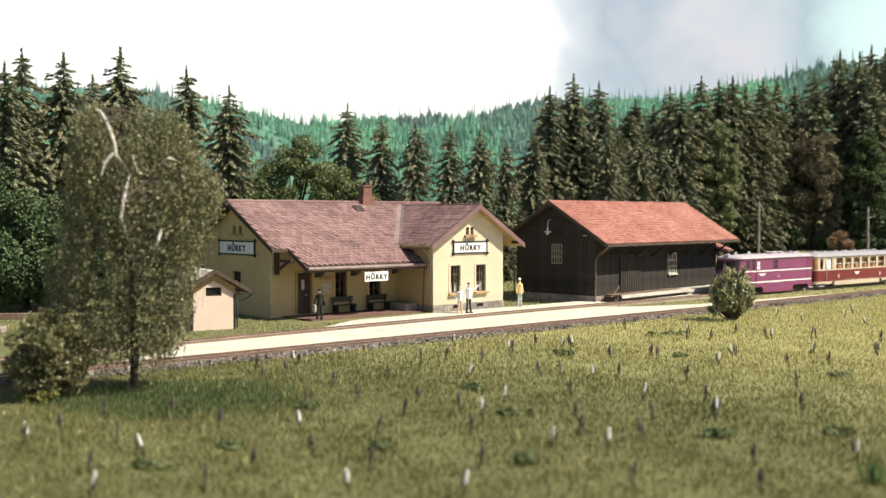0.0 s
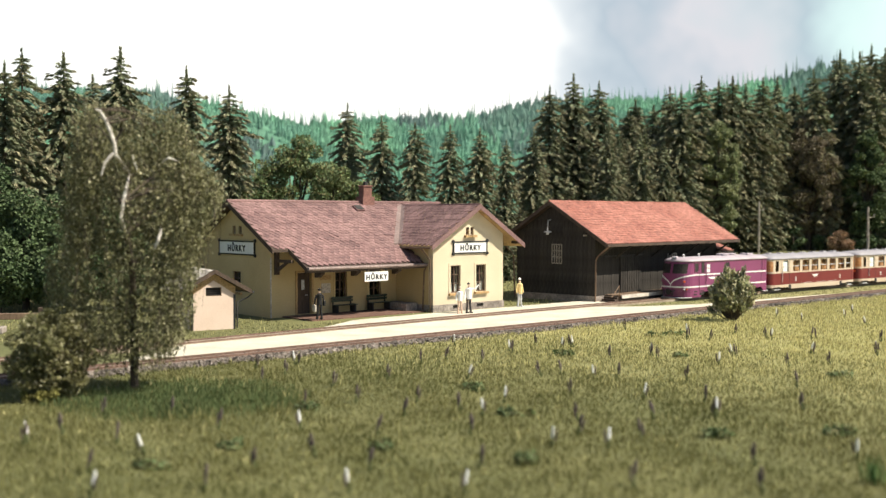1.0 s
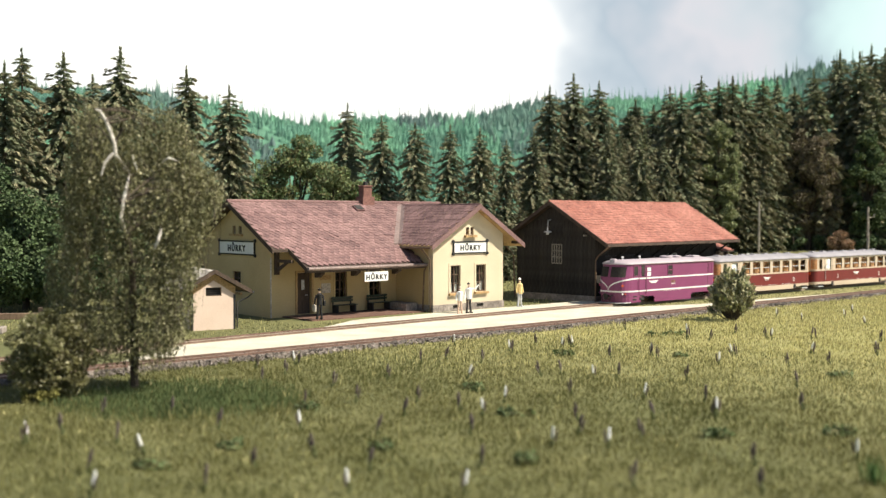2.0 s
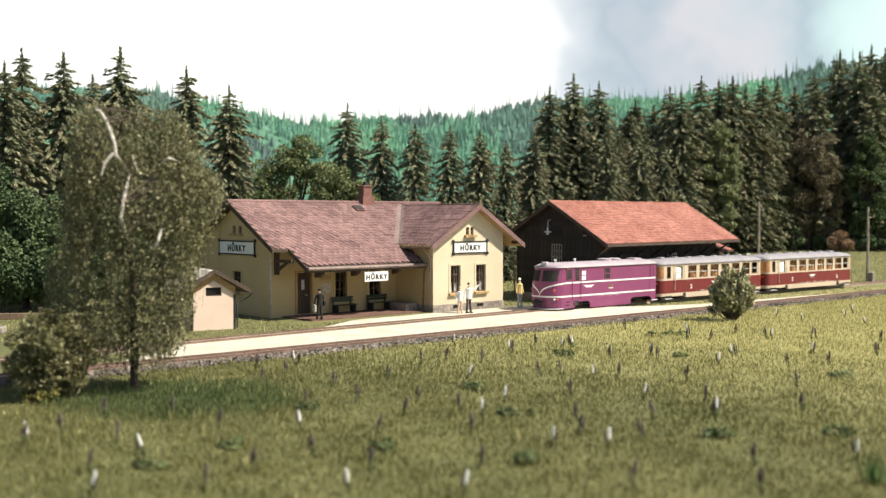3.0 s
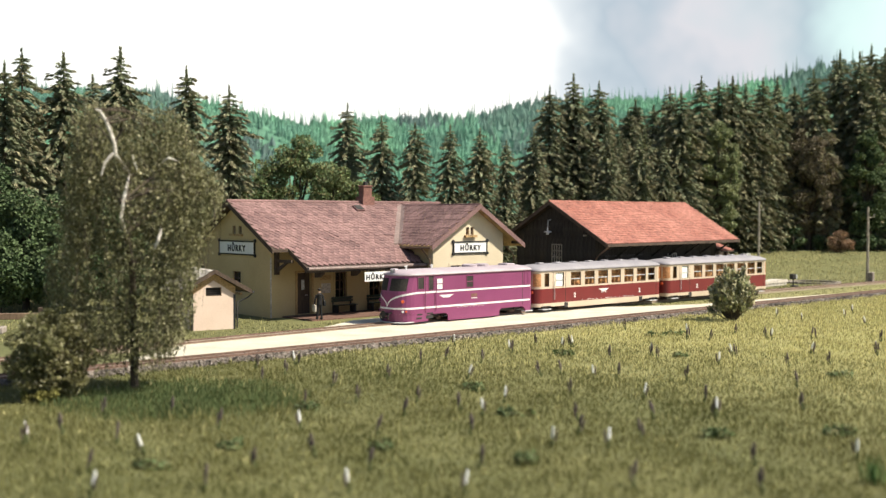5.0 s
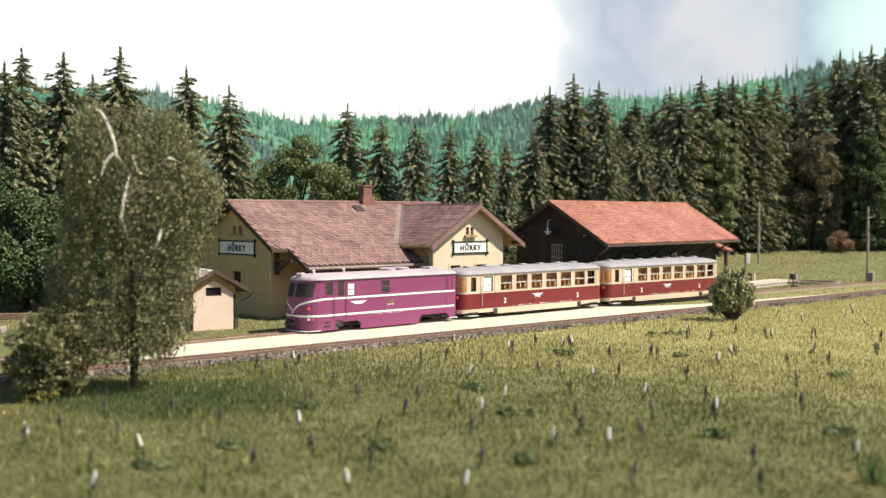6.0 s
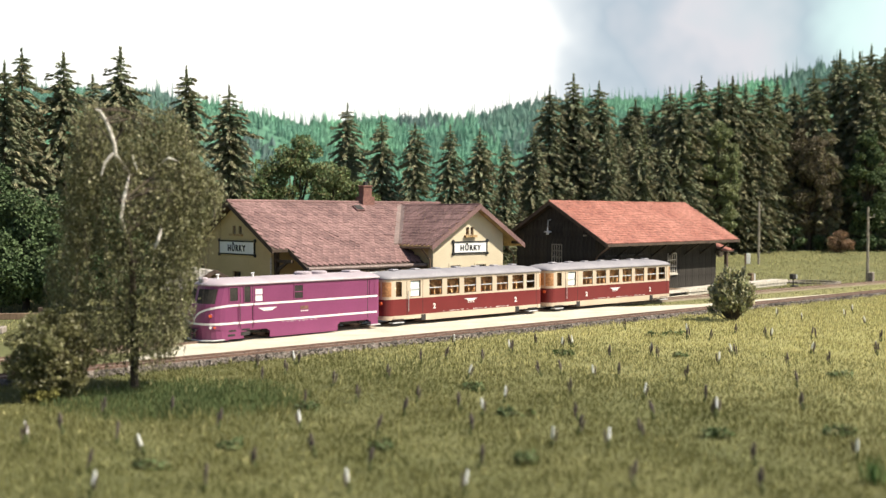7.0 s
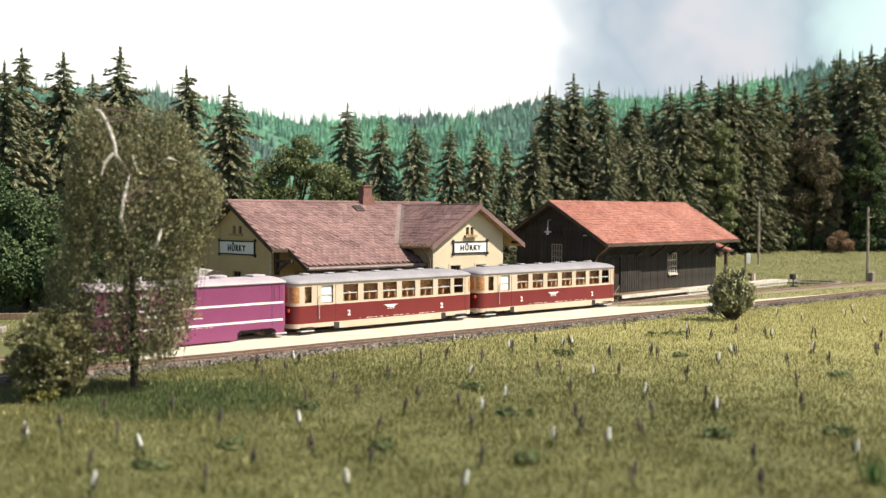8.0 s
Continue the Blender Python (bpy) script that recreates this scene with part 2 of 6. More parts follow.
def wall(bm, a0, a1, z0, top, t0, t1, holes=(), cuts=(), axis="y"):
    """A wall from a0 to a1, its top given by a function, with openings (a, a, z, z) right through it."""
    xs = sorted({a0, a1, *cuts, *[h[0] for h in holes], *[h[1] for h in holes]})
    for p, q in zip(xs, xs[1:]):
        mid = (p + q) / 2
        col = sorted([h for h in holes if h[0] < mid < h[1]], key=lambda h: h[2])
        z = z0
        for h in col:
            if h[2] - z > 1e-4:
                prism(bm, [(p, z), (q, z), (q, h[2]), (p, h[2])], t0, t1, axis)
            z = h[3]
        prism(bm, [(p, z), (q, z), (q, top(q)), (p, top(p))], t0, t1, axis)
    bmesh.ops.remove_doubles(bm, verts=bm.verts, dist=1e-4)
    return bm


def finish(name, bm, material, smooth=False):
    bmesh.ops.recalc_face_normals(bm, faces=bm.faces)
    bm.transform(Matrix.Scale(S, 4))
    me = bpy.data.meshes.new(name)
    bm.to_mesh(me)
    bm.free()
    me.materials.append(material)
    if smooth:
        me.polygons.foreach_set("use_smooth", [True] * len(me.polygons))
    return me


def part(name, bm, material, parent=None, label="", smooth=False, kind=""):
    """One mesh object under a thing or under a part."""
    ob = new(name, finish(name, bm, material, smooth))
    ob.parent = parent
    return tagged(ob, label=label, kind=kind)


def thing(name, m, label, category, group=""):
    """An Empty at the thing's base, under which its parts stand."""
    ob = new(name)
    ob.empty_display_size = 0.005
    ob.matrix_basis = m
    return tagged(ob, label=label, category=category, group=group)


def solo(name, bm, material, m, label, category, group="", kind="", smooth=False):
    """A thing that is one mesh."""
    ob = new(name, finish(name, bm, material, smooth))
    ob.matrix_basis = m
    return tagged(ob, label, category, group, kind)


def B():
    return bmesh.new()


def bx(x0, x1, y0, y1, z0, z1, bevel=0.0):
    return box(bmesh.new(), x0, x1, y0, y1, z0, z1, bevel)


def quads_mesh(name, corners, material):
    """A mesh of loose quads from an array (n, 4, 3)."""
    c = np.asarray(corners, dtype=np.float32) * S
    k = len(c)
    me = bpy.data.meshes.new(name)
    me.vertices.add(4 * k)
    me.vertices.foreach_set("co", c.ravel())
    me.loops.add(4 * k)
    me.loops.foreach_set("vertex_index", np.arange(4 * k, dtype=np.int32))
    me.polygons.add(k)
    me.polygons.foreach_set("loop_start", np.arange(0, 4 * k, 4, dtype=np.int32))
    me.update(calc_edges=True)
    me.materials.append(material)
    return me


def sprays(centres, dirs, length, width, rng, grow=None):
    """Leaf-shaped quads about the centres, each along its direction."""
    c, d = np.asarray(centres, float), np.asarray(dirs, float)
    d /= np.linalg.norm(d, axis=1)[:, None] + 1e-9
    o = rng.normal(size=c.shape)
    s = np.cross(d, o)
    s /= np.linalg.norm(s, axis=1)[:, None] + 1e-9
    k = rng.uniform(0.7, 1.3, (len(c), 1))
    g = np.ones((len(c), 1)) if grow is None else np.asarray(grow)[:, None]
    L, Wd = d * length * k * g / 2, s * width * k * g / 2
    return np.stack([c - L, c + Wd - 0.1 * L, c + L, c - Wd - 0.1 * L], axis=1)


def letters(body, size, parent, m, material, depth=0.012, name="lettering"):
    cu = bpy.data.curves.new(name, "FONT")
    cu.body, cu.size, cu.extrude = body, size * S, depth * S
    cu.offset = 0.032 * size * S
    cu.space_character = 1.32
    cu.align_x, cu.align_y = "CENTER", "CENTER"
    cu.materials.append(material)
    ob = new(name, cu)
    ob.parent = parent
    ob.matrix_basis = m
    return ob


# ---- the lie of the land and the two tracks ----

def smoothstep(t):
    t = np.clip(t, 0, 1)
    return t * t * (3 - 2 * t)


def land(x, y):
    """Height of the ground: flat, with a grassy bank before the wood."""
    x, y = np.asarray(x, float), np.asarray(y, float)
    back = smoothstep((y - 88) / 30) * 1.7 * smoothstep((x + 5) / 20)
    bumps = 0.07 * np.sin(x * 0.9 + 1.3 * np.sin(y * 0.31)) * np.sin(y * 0.7 + 0.8) * smoothstep((38 - y + x * 0.85) / 6)
    return back + bumps


def far_track(a):
    b = -7.0e-7 * a ** 3 - 6.9998e-4 * a * a + 0.03811594 * a + 39.3568
    return np.array([a * C43 - b * S43, a * S43 + b * C43])


def front_track(a):
    b = 1.3289e-4 * a * a - 0.0584126 * a + 36.3854
    return np.array([a * C43 - b * S43, a * S43 + b * C43])


def side_of(track, a, off):
    """A point beside the track, off metres to the station's side."""
    p, q = track(a), track(a + 0.05)
    t = (q - p) / np.linalg.norm(q - p)
    return p + off * np.array([-t[1], t[0]])


def ribbon(bm, track, a0, a1, o0, o1, z0, z1, step=1.0):
    """A strip with a flat top and sides, along a track between two offsets."""
    k = max(2, int((a1 - a0) / step))
    rows = []
    for i in range(k + 1):
        a = a0 + (a1 - a0) * i / k
        p = side_of(track, a, o0(a) if callable(o0) else o0)
        q = side_of(track, a, o1(a) if callable(o1) else o1)
        rows.append([bm.verts.new(v) for v in ((*p, z0), (*p, z1), (*q, z1), (*q, z0))])
    for r, s in zip(rows, rows[1:]):
        for i in range(3):
            bm.faces.new((r[i], s[i], s[i + 1], r[i + 1]))
    bm.faces.new(rows[0])
    bm.faces.new(rows[-1][::-1])
    return bm


def far_track_gap(a):
    """The distance between the two tracks."""
    return -7.0e-7 * a ** 3 - 8.3287e-4 * a * a + 0.0965285 * a + 2.9714


def ground():
    xs, ys = np.linspace(-120, 120, 161), np.concatenate([np.linspace(-40, 10, 12), np.linspace(12, 60, 97), np.linspace(61, 150, 60), [190, 260, 420]])
    bm = bmesh.new()
    grid = [[bm.verts.new((x, y, float(land(x, y)))) for x in xs] for y in ys]
    for r, s in zip(grid, grid[1:]):
        for i in range(len(xs) - 1):
            bm.faces.new((r[i], r[i + 1], s[i + 1], s[i]))
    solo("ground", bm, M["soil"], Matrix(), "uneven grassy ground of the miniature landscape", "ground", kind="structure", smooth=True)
    bm = ribbon(B(), front_track, 17.4, 70, 0.95, lambda a: 0.95 + max(0.02, min(far_track_gap(a) - 1.38, 0.8 * (a - 17.3), np.interp(a, [0, 46, 50, 55, 64, 70], [9, 9, 3.0, 1.2, 0.6, 0.02]))), -0.05, 0.10)
    solo("platform_1", bm, M["cream"], Matrix(), "bright cream gravel platform between the two tracks", "platform", kind="structure")
    bm = ribbon(B(), far_track, 29.2, 62, 0.43, lambda a: 0.5 + max(0.1, min(2.5, 0.55 * (a - 29), 0.35 * (64 - a))), -0.05, 0.09)
    solo("platform_2", bm, M["cream"], Matrix(), "bright cream gravel strip before the station", "platform", kind="structure")


def track(name, fn, a0, a1, label, half=0.72):
    t = tagged(new(name), label=label, category="railway track", kind="structure")
    for off in (-0.38, 0.38):
        part("rail", ribbon(B(), fn, a0, a1, off - 0.045, off + 0.045, 0.05, 0.19), M["rail"], t)
    bm = bmesh.new()
    a = a0
    while a < a1:
        p, q = side_of(fn, a, -half), side_of(fn, a, half)
        t2 = np.array([q[1] - p[1], p[0] - q[0]])
        t2 = t2 / np.linalg.norm(t2) * 0.11
        vs = [bm.verts.new((*(c + s * t2), z)) for z in (-0.05, 0.118) for c, s in ((p, 1), (p, -1), (q, -1), (q, 1))]
        for f in ((3, 2, 1, 0), (4, 5, 6, 7), (0, 1, 5, 4), (1, 2, 6, 5), (2, 3, 7, 6), (3, 0, 4, 7)):
            bm.faces.new([vs[i] for i in f])
        a += 0.62
    part("sleepers", bm, M["sleeper"], t, kind="stuff")
    return t


def stones(fn, a0, a1, o0, o1, n, size, seed, name, label):
    """Broken stones along a track, each with its own faces."""
    rng = np.random.default_rng(seed)
    cube = np.array([(x, y, z) for x in (-1, 1) for y in (-1, 1) for z in (-1, 1)], float)
    qs = [(0, 1, 3, 2), (4, 6, 7, 5), (0, 4, 5, 1), (2, 3, 7, 6), (0, 2, 6, 4), (1, 5, 7, 3)]
    verts, faces = [], []
    for i in range(n):
        a, o = rng.uniform(a0, a1), rng.uniform(o0, o1)
        p = side_of(fn, a, o)
        h = 0.10 * min(1, (o - o0) / 0.45 + 0.1) - 0.02
        r = Euler(rng.uniform(0, 6, 3)).to_matrix()
        c = (cube * rng.uniform(0.6, 1.0, (8, 1)) * rng.uniform(0.6, 1.2, 3) * size) @ np.array(r)
        verts += [(*(p + v[:2]), h + v[2]) for v in c]
        faces += [tuple(8 * i + k for k in q) for q in qs]
    me = bpy.data.meshes.new(name)
    me.from_pydata([(x * S, y * S, z * S) for x, y, z in verts], [], faces)
    me.materials.append(M["ballast"])
    return tagged(new(name, me), label=label, category="ballast", kind="stuff")


def grass(name, n, region, h0, h1, width, material, seed, label):
    """Blades of grass: bent, pointed, on the ground; region(x, y) says where they grow."""
    rng = np.random.default_rng(seed)
    x0, x1, y0, y1, test = region
    x, y = rng.uniform(x0, x1, n), rng.uniform(y0, y1, n)
    keep = test(x, y)
    x, y = x[keep], y[keep]
    z = land(x, y) - 0.02
    k = len(x)
    clump = 0.9 + 0.25 * np.sin(x * 1.7 + np.sin(y * 1.3) * 2) * np.sin(y * 1.9 + 1)
    h = rng.uniform(h0, h1, k) * np.clip(clump, 0.45, 1.3)
    ang = rng.uniform(0, 2 * np.pi, k)
    lean = rng.uniform(0.05, 0.36, k) * h
    la = rng.uniform(0, 2 * np.pi, k)
    base = np.stack([x, y, z], 1)
    side = np.stack([np.cos(ang), np.sin(ang), np.zeros(k)], 1) * (width * rng.uniform(0.6, 1.2, k) / 2)[:, None]
    tip = base + np.stack([np.cos(la) * lean, np.sin(la) * lean, h], 1)
    mid = base + np.stack([np.cos(la) * lean * 0.3, np.sin(la) * lean * 0.3, h * 0.6], 1)
    q = np.stack([base - side, base + side, tip, mid - side * 0.9], axis=1)
    return tagged(new(name, quads_mesh(name, q, material)), label=label, category="grass", kind="stuff")


def offset_from(fn, x, y):
    """How far a point lies to the station's side of a track."""
    a, b = x * C43 + y * S43, -x * S43 + y * C43
    p = fn(a)
    return b - (-p[0] * S43 + p[1] * C43)


# ---- buildings ----
def tile_slope(bm, o, along, down, la, ld, w, h, seed, thick=0.045, skip=None, jitter=0.05, tip=0.33):
    """Rows of overlapping tiles over a roof slope from the corner o at the ridge."""
    rng = random.Random(seed)
    along, down = Vector(along).normalized(), Vector(down).normalized()
    up = along.cross(down).normalized()
    if up.z < 0:
        up = -up
    o = Vector(o)
    rows, cols = int(math.ceil(ld / h)), int(math.ceil(la / w))
    for r in range(rows):
        for c in range(-1, cols + 1):
            a0 = (c + (0.5 if r % 2 else 0)) * w
            a1 = min(la, a0 + w * 0.95)
            a0 = max(0.0, a0)
            if a1 - a0 < w * 0.85 * tip * 2 * 0.99 and a1 - a0 < w * 0.9:
                continue
            d0, d1 = max(0.0, r * h - h * 0.75), min(ld, (r + 1) * h)
            if skip and skip(a0 + w / 2, d1):
                continue
            lift = thick * (0.6 + jitter * 9 * rng.random() ** 3)
            d1 += rng.uniform(-jitter, jitter) * h
            cut, dip = tip * w, tip * 1.5 * h
            top = [(a0, d0, 0.0), (a1, d0, 0.0), (a1, d1 - dip, lift), (a1 - cut, d1, lift), (a0 + cut, d1, lift), (a0, d1 - dip, lift)]
            vs = [bm.verts.new(o + along * a + down * d + up * (z + 0.02)) for a, d, z in top]
            lo = [bm.verts.new(o + along * a + down * d + up * -0.015) for a, d, z in top[2:]]
            bm.faces.new(vs)
            for i in range(3):
                bm.faces.new((vs[2 + i], lo[i], lo[i + 1], vs[3 + i]))
    return bm


def tile_pieces(parent, o, down, la, ld, w, h):
    """The tiles of the porch roof, each by itself, in staggered rows along x."""
    rng = random.Random(5)
    along, down = Vector((1, 0, 0)), Vector(down).normalized()
    up = along.cross(down).normalized()
    if up.z < 0:
        up = -up
    bm = bmesh.new()
    a1, d0, cut, dip, lift = w * 0.95, -h * 0.75, 0.45 * w, 0.67 * h, 0.022
    top = [(0, d0, 0.02), (a1, d0, 0.02), (a1, h - dip, lift + 0.02), (a1 - cut, h, lift + 0.02), (cut, h, lift + 0.02), (0, h - dip, lift + 0.02)]
    vs = [bm.verts.new(p) for p in top]
    lo = [bm.verts.new((a, d, -0.015)) for a, d, z in top[2:]]
    bm.faces.new(vs)
    for i in range(3):
        bm.faces.new((vs[2 + i], lo[i], lo[i + 1], vs[3 + i]))
    me = finish("tile", bm, M["tile_one"])
    turn = Matrix((along, down, up)).transposed().to_4x4()
    for r in range(int(ld / h)):
        for c in range(int(la / w)):
            a = (c + (0.5 if r % 2 else 0)) * w
            if a + w > la:
                continue
            p = Vector(o) + along * a + down * (r * h + rng.uniform(-0.012, 0.012))
            ob = new("tile", me)
            ob.parent = parent
            ob.matrix_basis = Matrix.Translation(p * S) @ turn


def window(parent, x0, x1, z0, z1, y, axis="y", bars=(1, 2), material=None, surround=None, sill=None, curtain=False, sign=-1):
    """A window in an opening: frame, glazing bars, a pane for each light, and its sill. sign: which way is out."""
    fm = material or M["frame_m"]

    def v(a0, a1, t0, t1, b0, b1, bm=None):
        bm = bm or bmesh.new()
        t0, t1 = sorted((t0, t1))
        return box(bm, a0, a1, t0, t1, b0, b1) if axis == "y" else box(bm, t0, t1, a0, a1, b0, b1)
    f = 0.07
    yi = y - sign * 0.10
    bm = v(x0, x0 + f, yi, yi - sign * 0.08, z0, z1)
    v(x1 - f, x1, yi, yi - sign * 0.08, z0, z1, bm)
    v(x0 + f, x1 - f, yi, yi - sign * 0.08, z0, z0 + f, bm)
    v(x0 + f, x1 - f, yi, yi - sign * 0.08, z1 - f, z1, bm)
    w = part("window", bm, fm, parent)
    nx, nz = bars
    bm = bmesh.new()
    for i in range(1, nx + 1):
        a = x0 + (x1 - x0) * i / (nx + 1)
        v(a - 0.025, a + 0.025, yi - sign * 0.01, yi - sign * 0.07, z0 + f, z1 - f, bm)
    for i in range(1, nz + 1):
        b = z0 + (z1 - z0) * i / (nz + 1)
        v(x0 + f, x1 - f, yi - sign * 0.005, yi - sign * 0.065, b - 0.025, b + 0.025, bm)
    part("glazing_bars", bm, fm, w)
    pane = part("pane", v(x0 + f, x1 - f, yi - sign * 0.03, yi - sign * 0.045, z0 + f, z1 - f), M["glass"], w)
    pane.visible_shadow = False
    # a near-black sheet stands for the unlit room
    part("room_behind", v(x0 - 0.02, x1 + 0.02, y - sign * 0.41, y - sign * 0.44, z0 - 0.02, z1 + 0.02), M["unlit_in"], w)
    if curtain:
        bm = v(x0 + f, x0 + (x1 - x0) * 0.42, yi - sign * 0.14, yi - sign * 0.17, z0 + f, z0 + (z1 - z0) * 0.36)
        v(x0 + (x1 - x0) * 0.58, x1 - f, yi - sign * 0.14, yi - sign * 0.17, z0 + f, z0 + (z1 - z0) * 0.36, bm)
        part("curtain", bm, M["curtain"], w)
    if surround:
        e = 0.13
        bm = v(x0 - e, x0, y + sign * 0.03, y - sign * 0.02, z0, z1 + e)
        v(x1, x1 + e, y + sign * 0.03, y - sign * 0.02, z0, z1 + e, bm)
        v(x0, x1, y + sign * 0.03, y - sign * 0.02, z1, z1 + e, bm)
        part("surround", bm, surround, w)
    if sill:
        part("sill", v(x0 - 0.16, x1 + 0.16, y + sign * 0.16, y - sign * 0.08, z0 - 0.13, z0 - 0.005), sill, w)
    return w


def name_board(parent, m, w, h, size, border=True):
    """A white board with a black frame, its corners drawn out, and the name of the halt."""
    b = part("name_board", bx(-w / 2, w / 2, 0, 0.04, -h / 2, h / 2), M["white"], parent, "white board with black lettering")
    b.matrix_basis = m
    if border:
        bm = bmesh.new()
        f = 0.075
        box(bm, -w / 2 - f, w / 2 + f, -0.03, 0.05, h / 2, h / 2 + f)
        box(bm, -w / 2 - f, w / 2 + f, -0.03, 0.05, -h / 2 - f, -h / 2)
        box(bm, -w / 2 - f, -w / 2, -0.03, 0.05, -h / 2, h / 2)
        box(bm, w / 2, w / 2 + f, -0.03, 0.05, -h / 2, h / 2)
        for sx in (-1, 1):
            for sz in (-1, 1):
                cx, cz = sx * (w / 2 + f), sz * (h / 2 + f)
                prism(bm, [(cx + 0.10 * math.cos(k * math.pi / 4), cz + 0.10 * math.sin(k * math.pi / 4)) for k in range(8)], -0.035, 0.055)
        part("board_frame", bm, M["black"], b)
    letters("HŮRKY", size * (0.80 if border else 0.74), b, at(0, -0.012, -0.04, 90, 0, 0), M["black"], 0.01)
    return b


def station():
    st = thing("station_building", at(-0.57, 59.12, 0, 0, 0, 41.75),
               "cream-yellow plastered station house with brown tiled roof beside the track", "station")
    W, XL, XR, YF, YR, YB = 5.66, -8.71, 6.2, 3.37, 7.0, 10.6
    ZR, ZW, K, KM = 6.38, 6.22, 0.635, 0.561
    rx = 3.19
    wt = lambda x: ZW - K * abs(x - rx) - 0.17
    mt = lambda y: ZR - KM * abs(y - YR) - 0.17
    # the wing that faces the track
    w_holes = [(1.34, 2.12, 1.05, 2.66), (3.38, 4.18, 1.05, 2.66), (2.58, 2.83, 4.42, 4.88), (2.95, 3.20, 4.42, 4.88), (1.5, 2.05, 0.14, 0.34), (3.4, 3.95, 0.14, 0.34)]
    bm = wall(B(), 0.0, W, 0.42, wt, 0, 0.4, w_holes[:4], (rx,))
    part("front_wall", bm, M["plaster"], st, "pale yellow plaster wall")
    bm = wall(B(), -0.05, W + 0.05, 0, lambda x: 0.42, -0.05, 0.45, w_holes[4:])
    part("plinth", bm, M["plinth"], st, "grey stone plinth")
    # near-black blocks fill the cellar openings, their shade as colour
    bm = B()
    for h in w_holes[4:]:
        box(bm, h[0] + 0.003, h[1] - 0.003, 0.02, 0.4, h[2], h[3])
    part("cellar_opening", bm, M["unlit_in"], st)
    part("side_wall", wall(B(), 0.4, YF, 0.42, lambda y: 3.7, 0.0, 0.4, axis="x"), M["plaster_shade"], st)
    part("side_wall", wall(B(), 0.4, YB, 0.42, lambda y: 3.7, W - 0.4, W, axis="x"), M["plaster"], st)
    part("plinth", wall(B(), 0.45, YF, 0, lambda y: 0.42, -0.05, 0.4, axis="x"), M["plinth"], st)
    part("plinth", wall(B(), 0.45, YB, 0, lambda y: 0.42, W - 0.4, W + 0.05, axis="x"), M["plinth"], st)
    for h in w_holes[:2]:
        window(st, *h, 0, bars=(1, 2), surround=M["plaster"], sill=M["eaves"], curtain=True)
    for h in w_holes[2:4]:
        window(st, *h, 0, bars=(0, 1), sill=M["eaves"])
    name_board(st, at(2.9, -0.05, 3.70), 2.6, 0.58, 0.52)
    # the long main house
    m_holes = [(-7.02, -6.10, 0.10, 2.42), (-4.46, -3.64, 0.85, 2.38), (-2.02, -1.16, 0.78, 2.38)]
    part("front_wall", wall(B(), XL, 0.0, 0, lambda x: 3.75, YF, YF + 0.4, m_holes), M["plaster_shade"], st, "plaster wall under the porch in a shaded ochre tone")
    for h in m_holes[1:]:
        window(st, *h, YF, bars=(1, 2), sill=M["wood_dark"], surround=M["plaster_shade"])
    d = part("door", bx(-6.98, -6.14, YF + 0.12, YF + 0.2, 0.12, 2.38), M["wood_dark"], st, "dark brown door with a small pane")
    part("pane", bx(-6.68, -6.48, YF + 0.105, YF + 0.117, 1.45, 2.0), M["grey"], d)
    part("door_handle", tube(B(), [(-6.32, YF + 0.06, 1.15), (-6.46, YF + 0.06, 1.15)], 0.025, 6), M["grey"], d)
    bm = bx(-7.16, -7.025, YF - 0.04, YF + 0.1, 0.1, 2.52)
    box(bm, -6.095, -5.96, YF - 0.04, YF + 0.1, 0.1, 2.52)
    box(bm, -7.025, -6.095, YF - 0.04, YF + 0.1, 2.425, 2.52)
    part("door_frame", bm, M["eaves"], d)
    g_holes = [(6.42, 6.72, 4.55, 5.0), (7.08, 7.38, 4.55, 5.0), (6.55, 7.4, 1.25, 2.42)]
    part("gable_wall", wall(B(), YF + 0.4, YB, 0.0, mt, XL, XL + 0.4, g_holes, (YR,), "x"), M["plaster_shade"], st, "plaster gable wall in a shaded ochre tone")
    part("gable_wall", wall(B(), YF, YF + 0.4, 3.75, mt, XL, XL + 0.4, axis="x"), M["plaster_shade"], st)
    for h in g_holes[:2]:
        window(st, *h, XL, axis="x", bars=(0, 1), sill=M["eaves"])
    window(st, *g_holes[2], XL, axis="x", bars=(1, 2), sill=M["eaves"])
    name_board(st, at(XL - 0.05, 6.9, 3.76, 0, 0, -90), 3.75, 0.66, 0.60)
    part("back_wall", wall(B(), XL + 0.4, XR, 0, lambda x: 3.75, YB - 0.4, YB), M["plaster"], st)
    part("gable_wall", wall(B(), YF, YB - 0.4, 0, lambda y: min(mt(y), 5.6), XR, XR + 0.4, cuts=(YR,), axis="x"), M["plaster"], st)
    # roof of the main house: two slabs, with the porch roof drawn down in front
    XG, EG = XL - 0.56, 2.3
    rl = XR + 0.5 - XG
    ze = ZR - KM * (YR - EG)
    part("roof_board", prism(B(), [(EG, ze - 0.13), (YR, ZR - 0.14), (YR, ZR - 0.01), (EG, ze - 0.005)], XG, XR + 0.5, "x"), M["wood_dark"], st)
    yb = 2 * YR - EG
    part("roof_board", prism(B(), [(yb, ze - 0.13), (YR, ZR - 0.14), (YR, ZR - 0.01), (yb, ze - 0.005)], XG, XR + 0.5, "x"), M["wood_dark"], st)
    part("verge", prism(B(), [(EG - 0.03, ze - 0.22), (YR, ZR - 0.24), (YR, ZR + 0.05), (EG - 0.03, ze + 0.05)], XG - 0.05, XG - 0.002, "x"), M["wood_dark"], st)
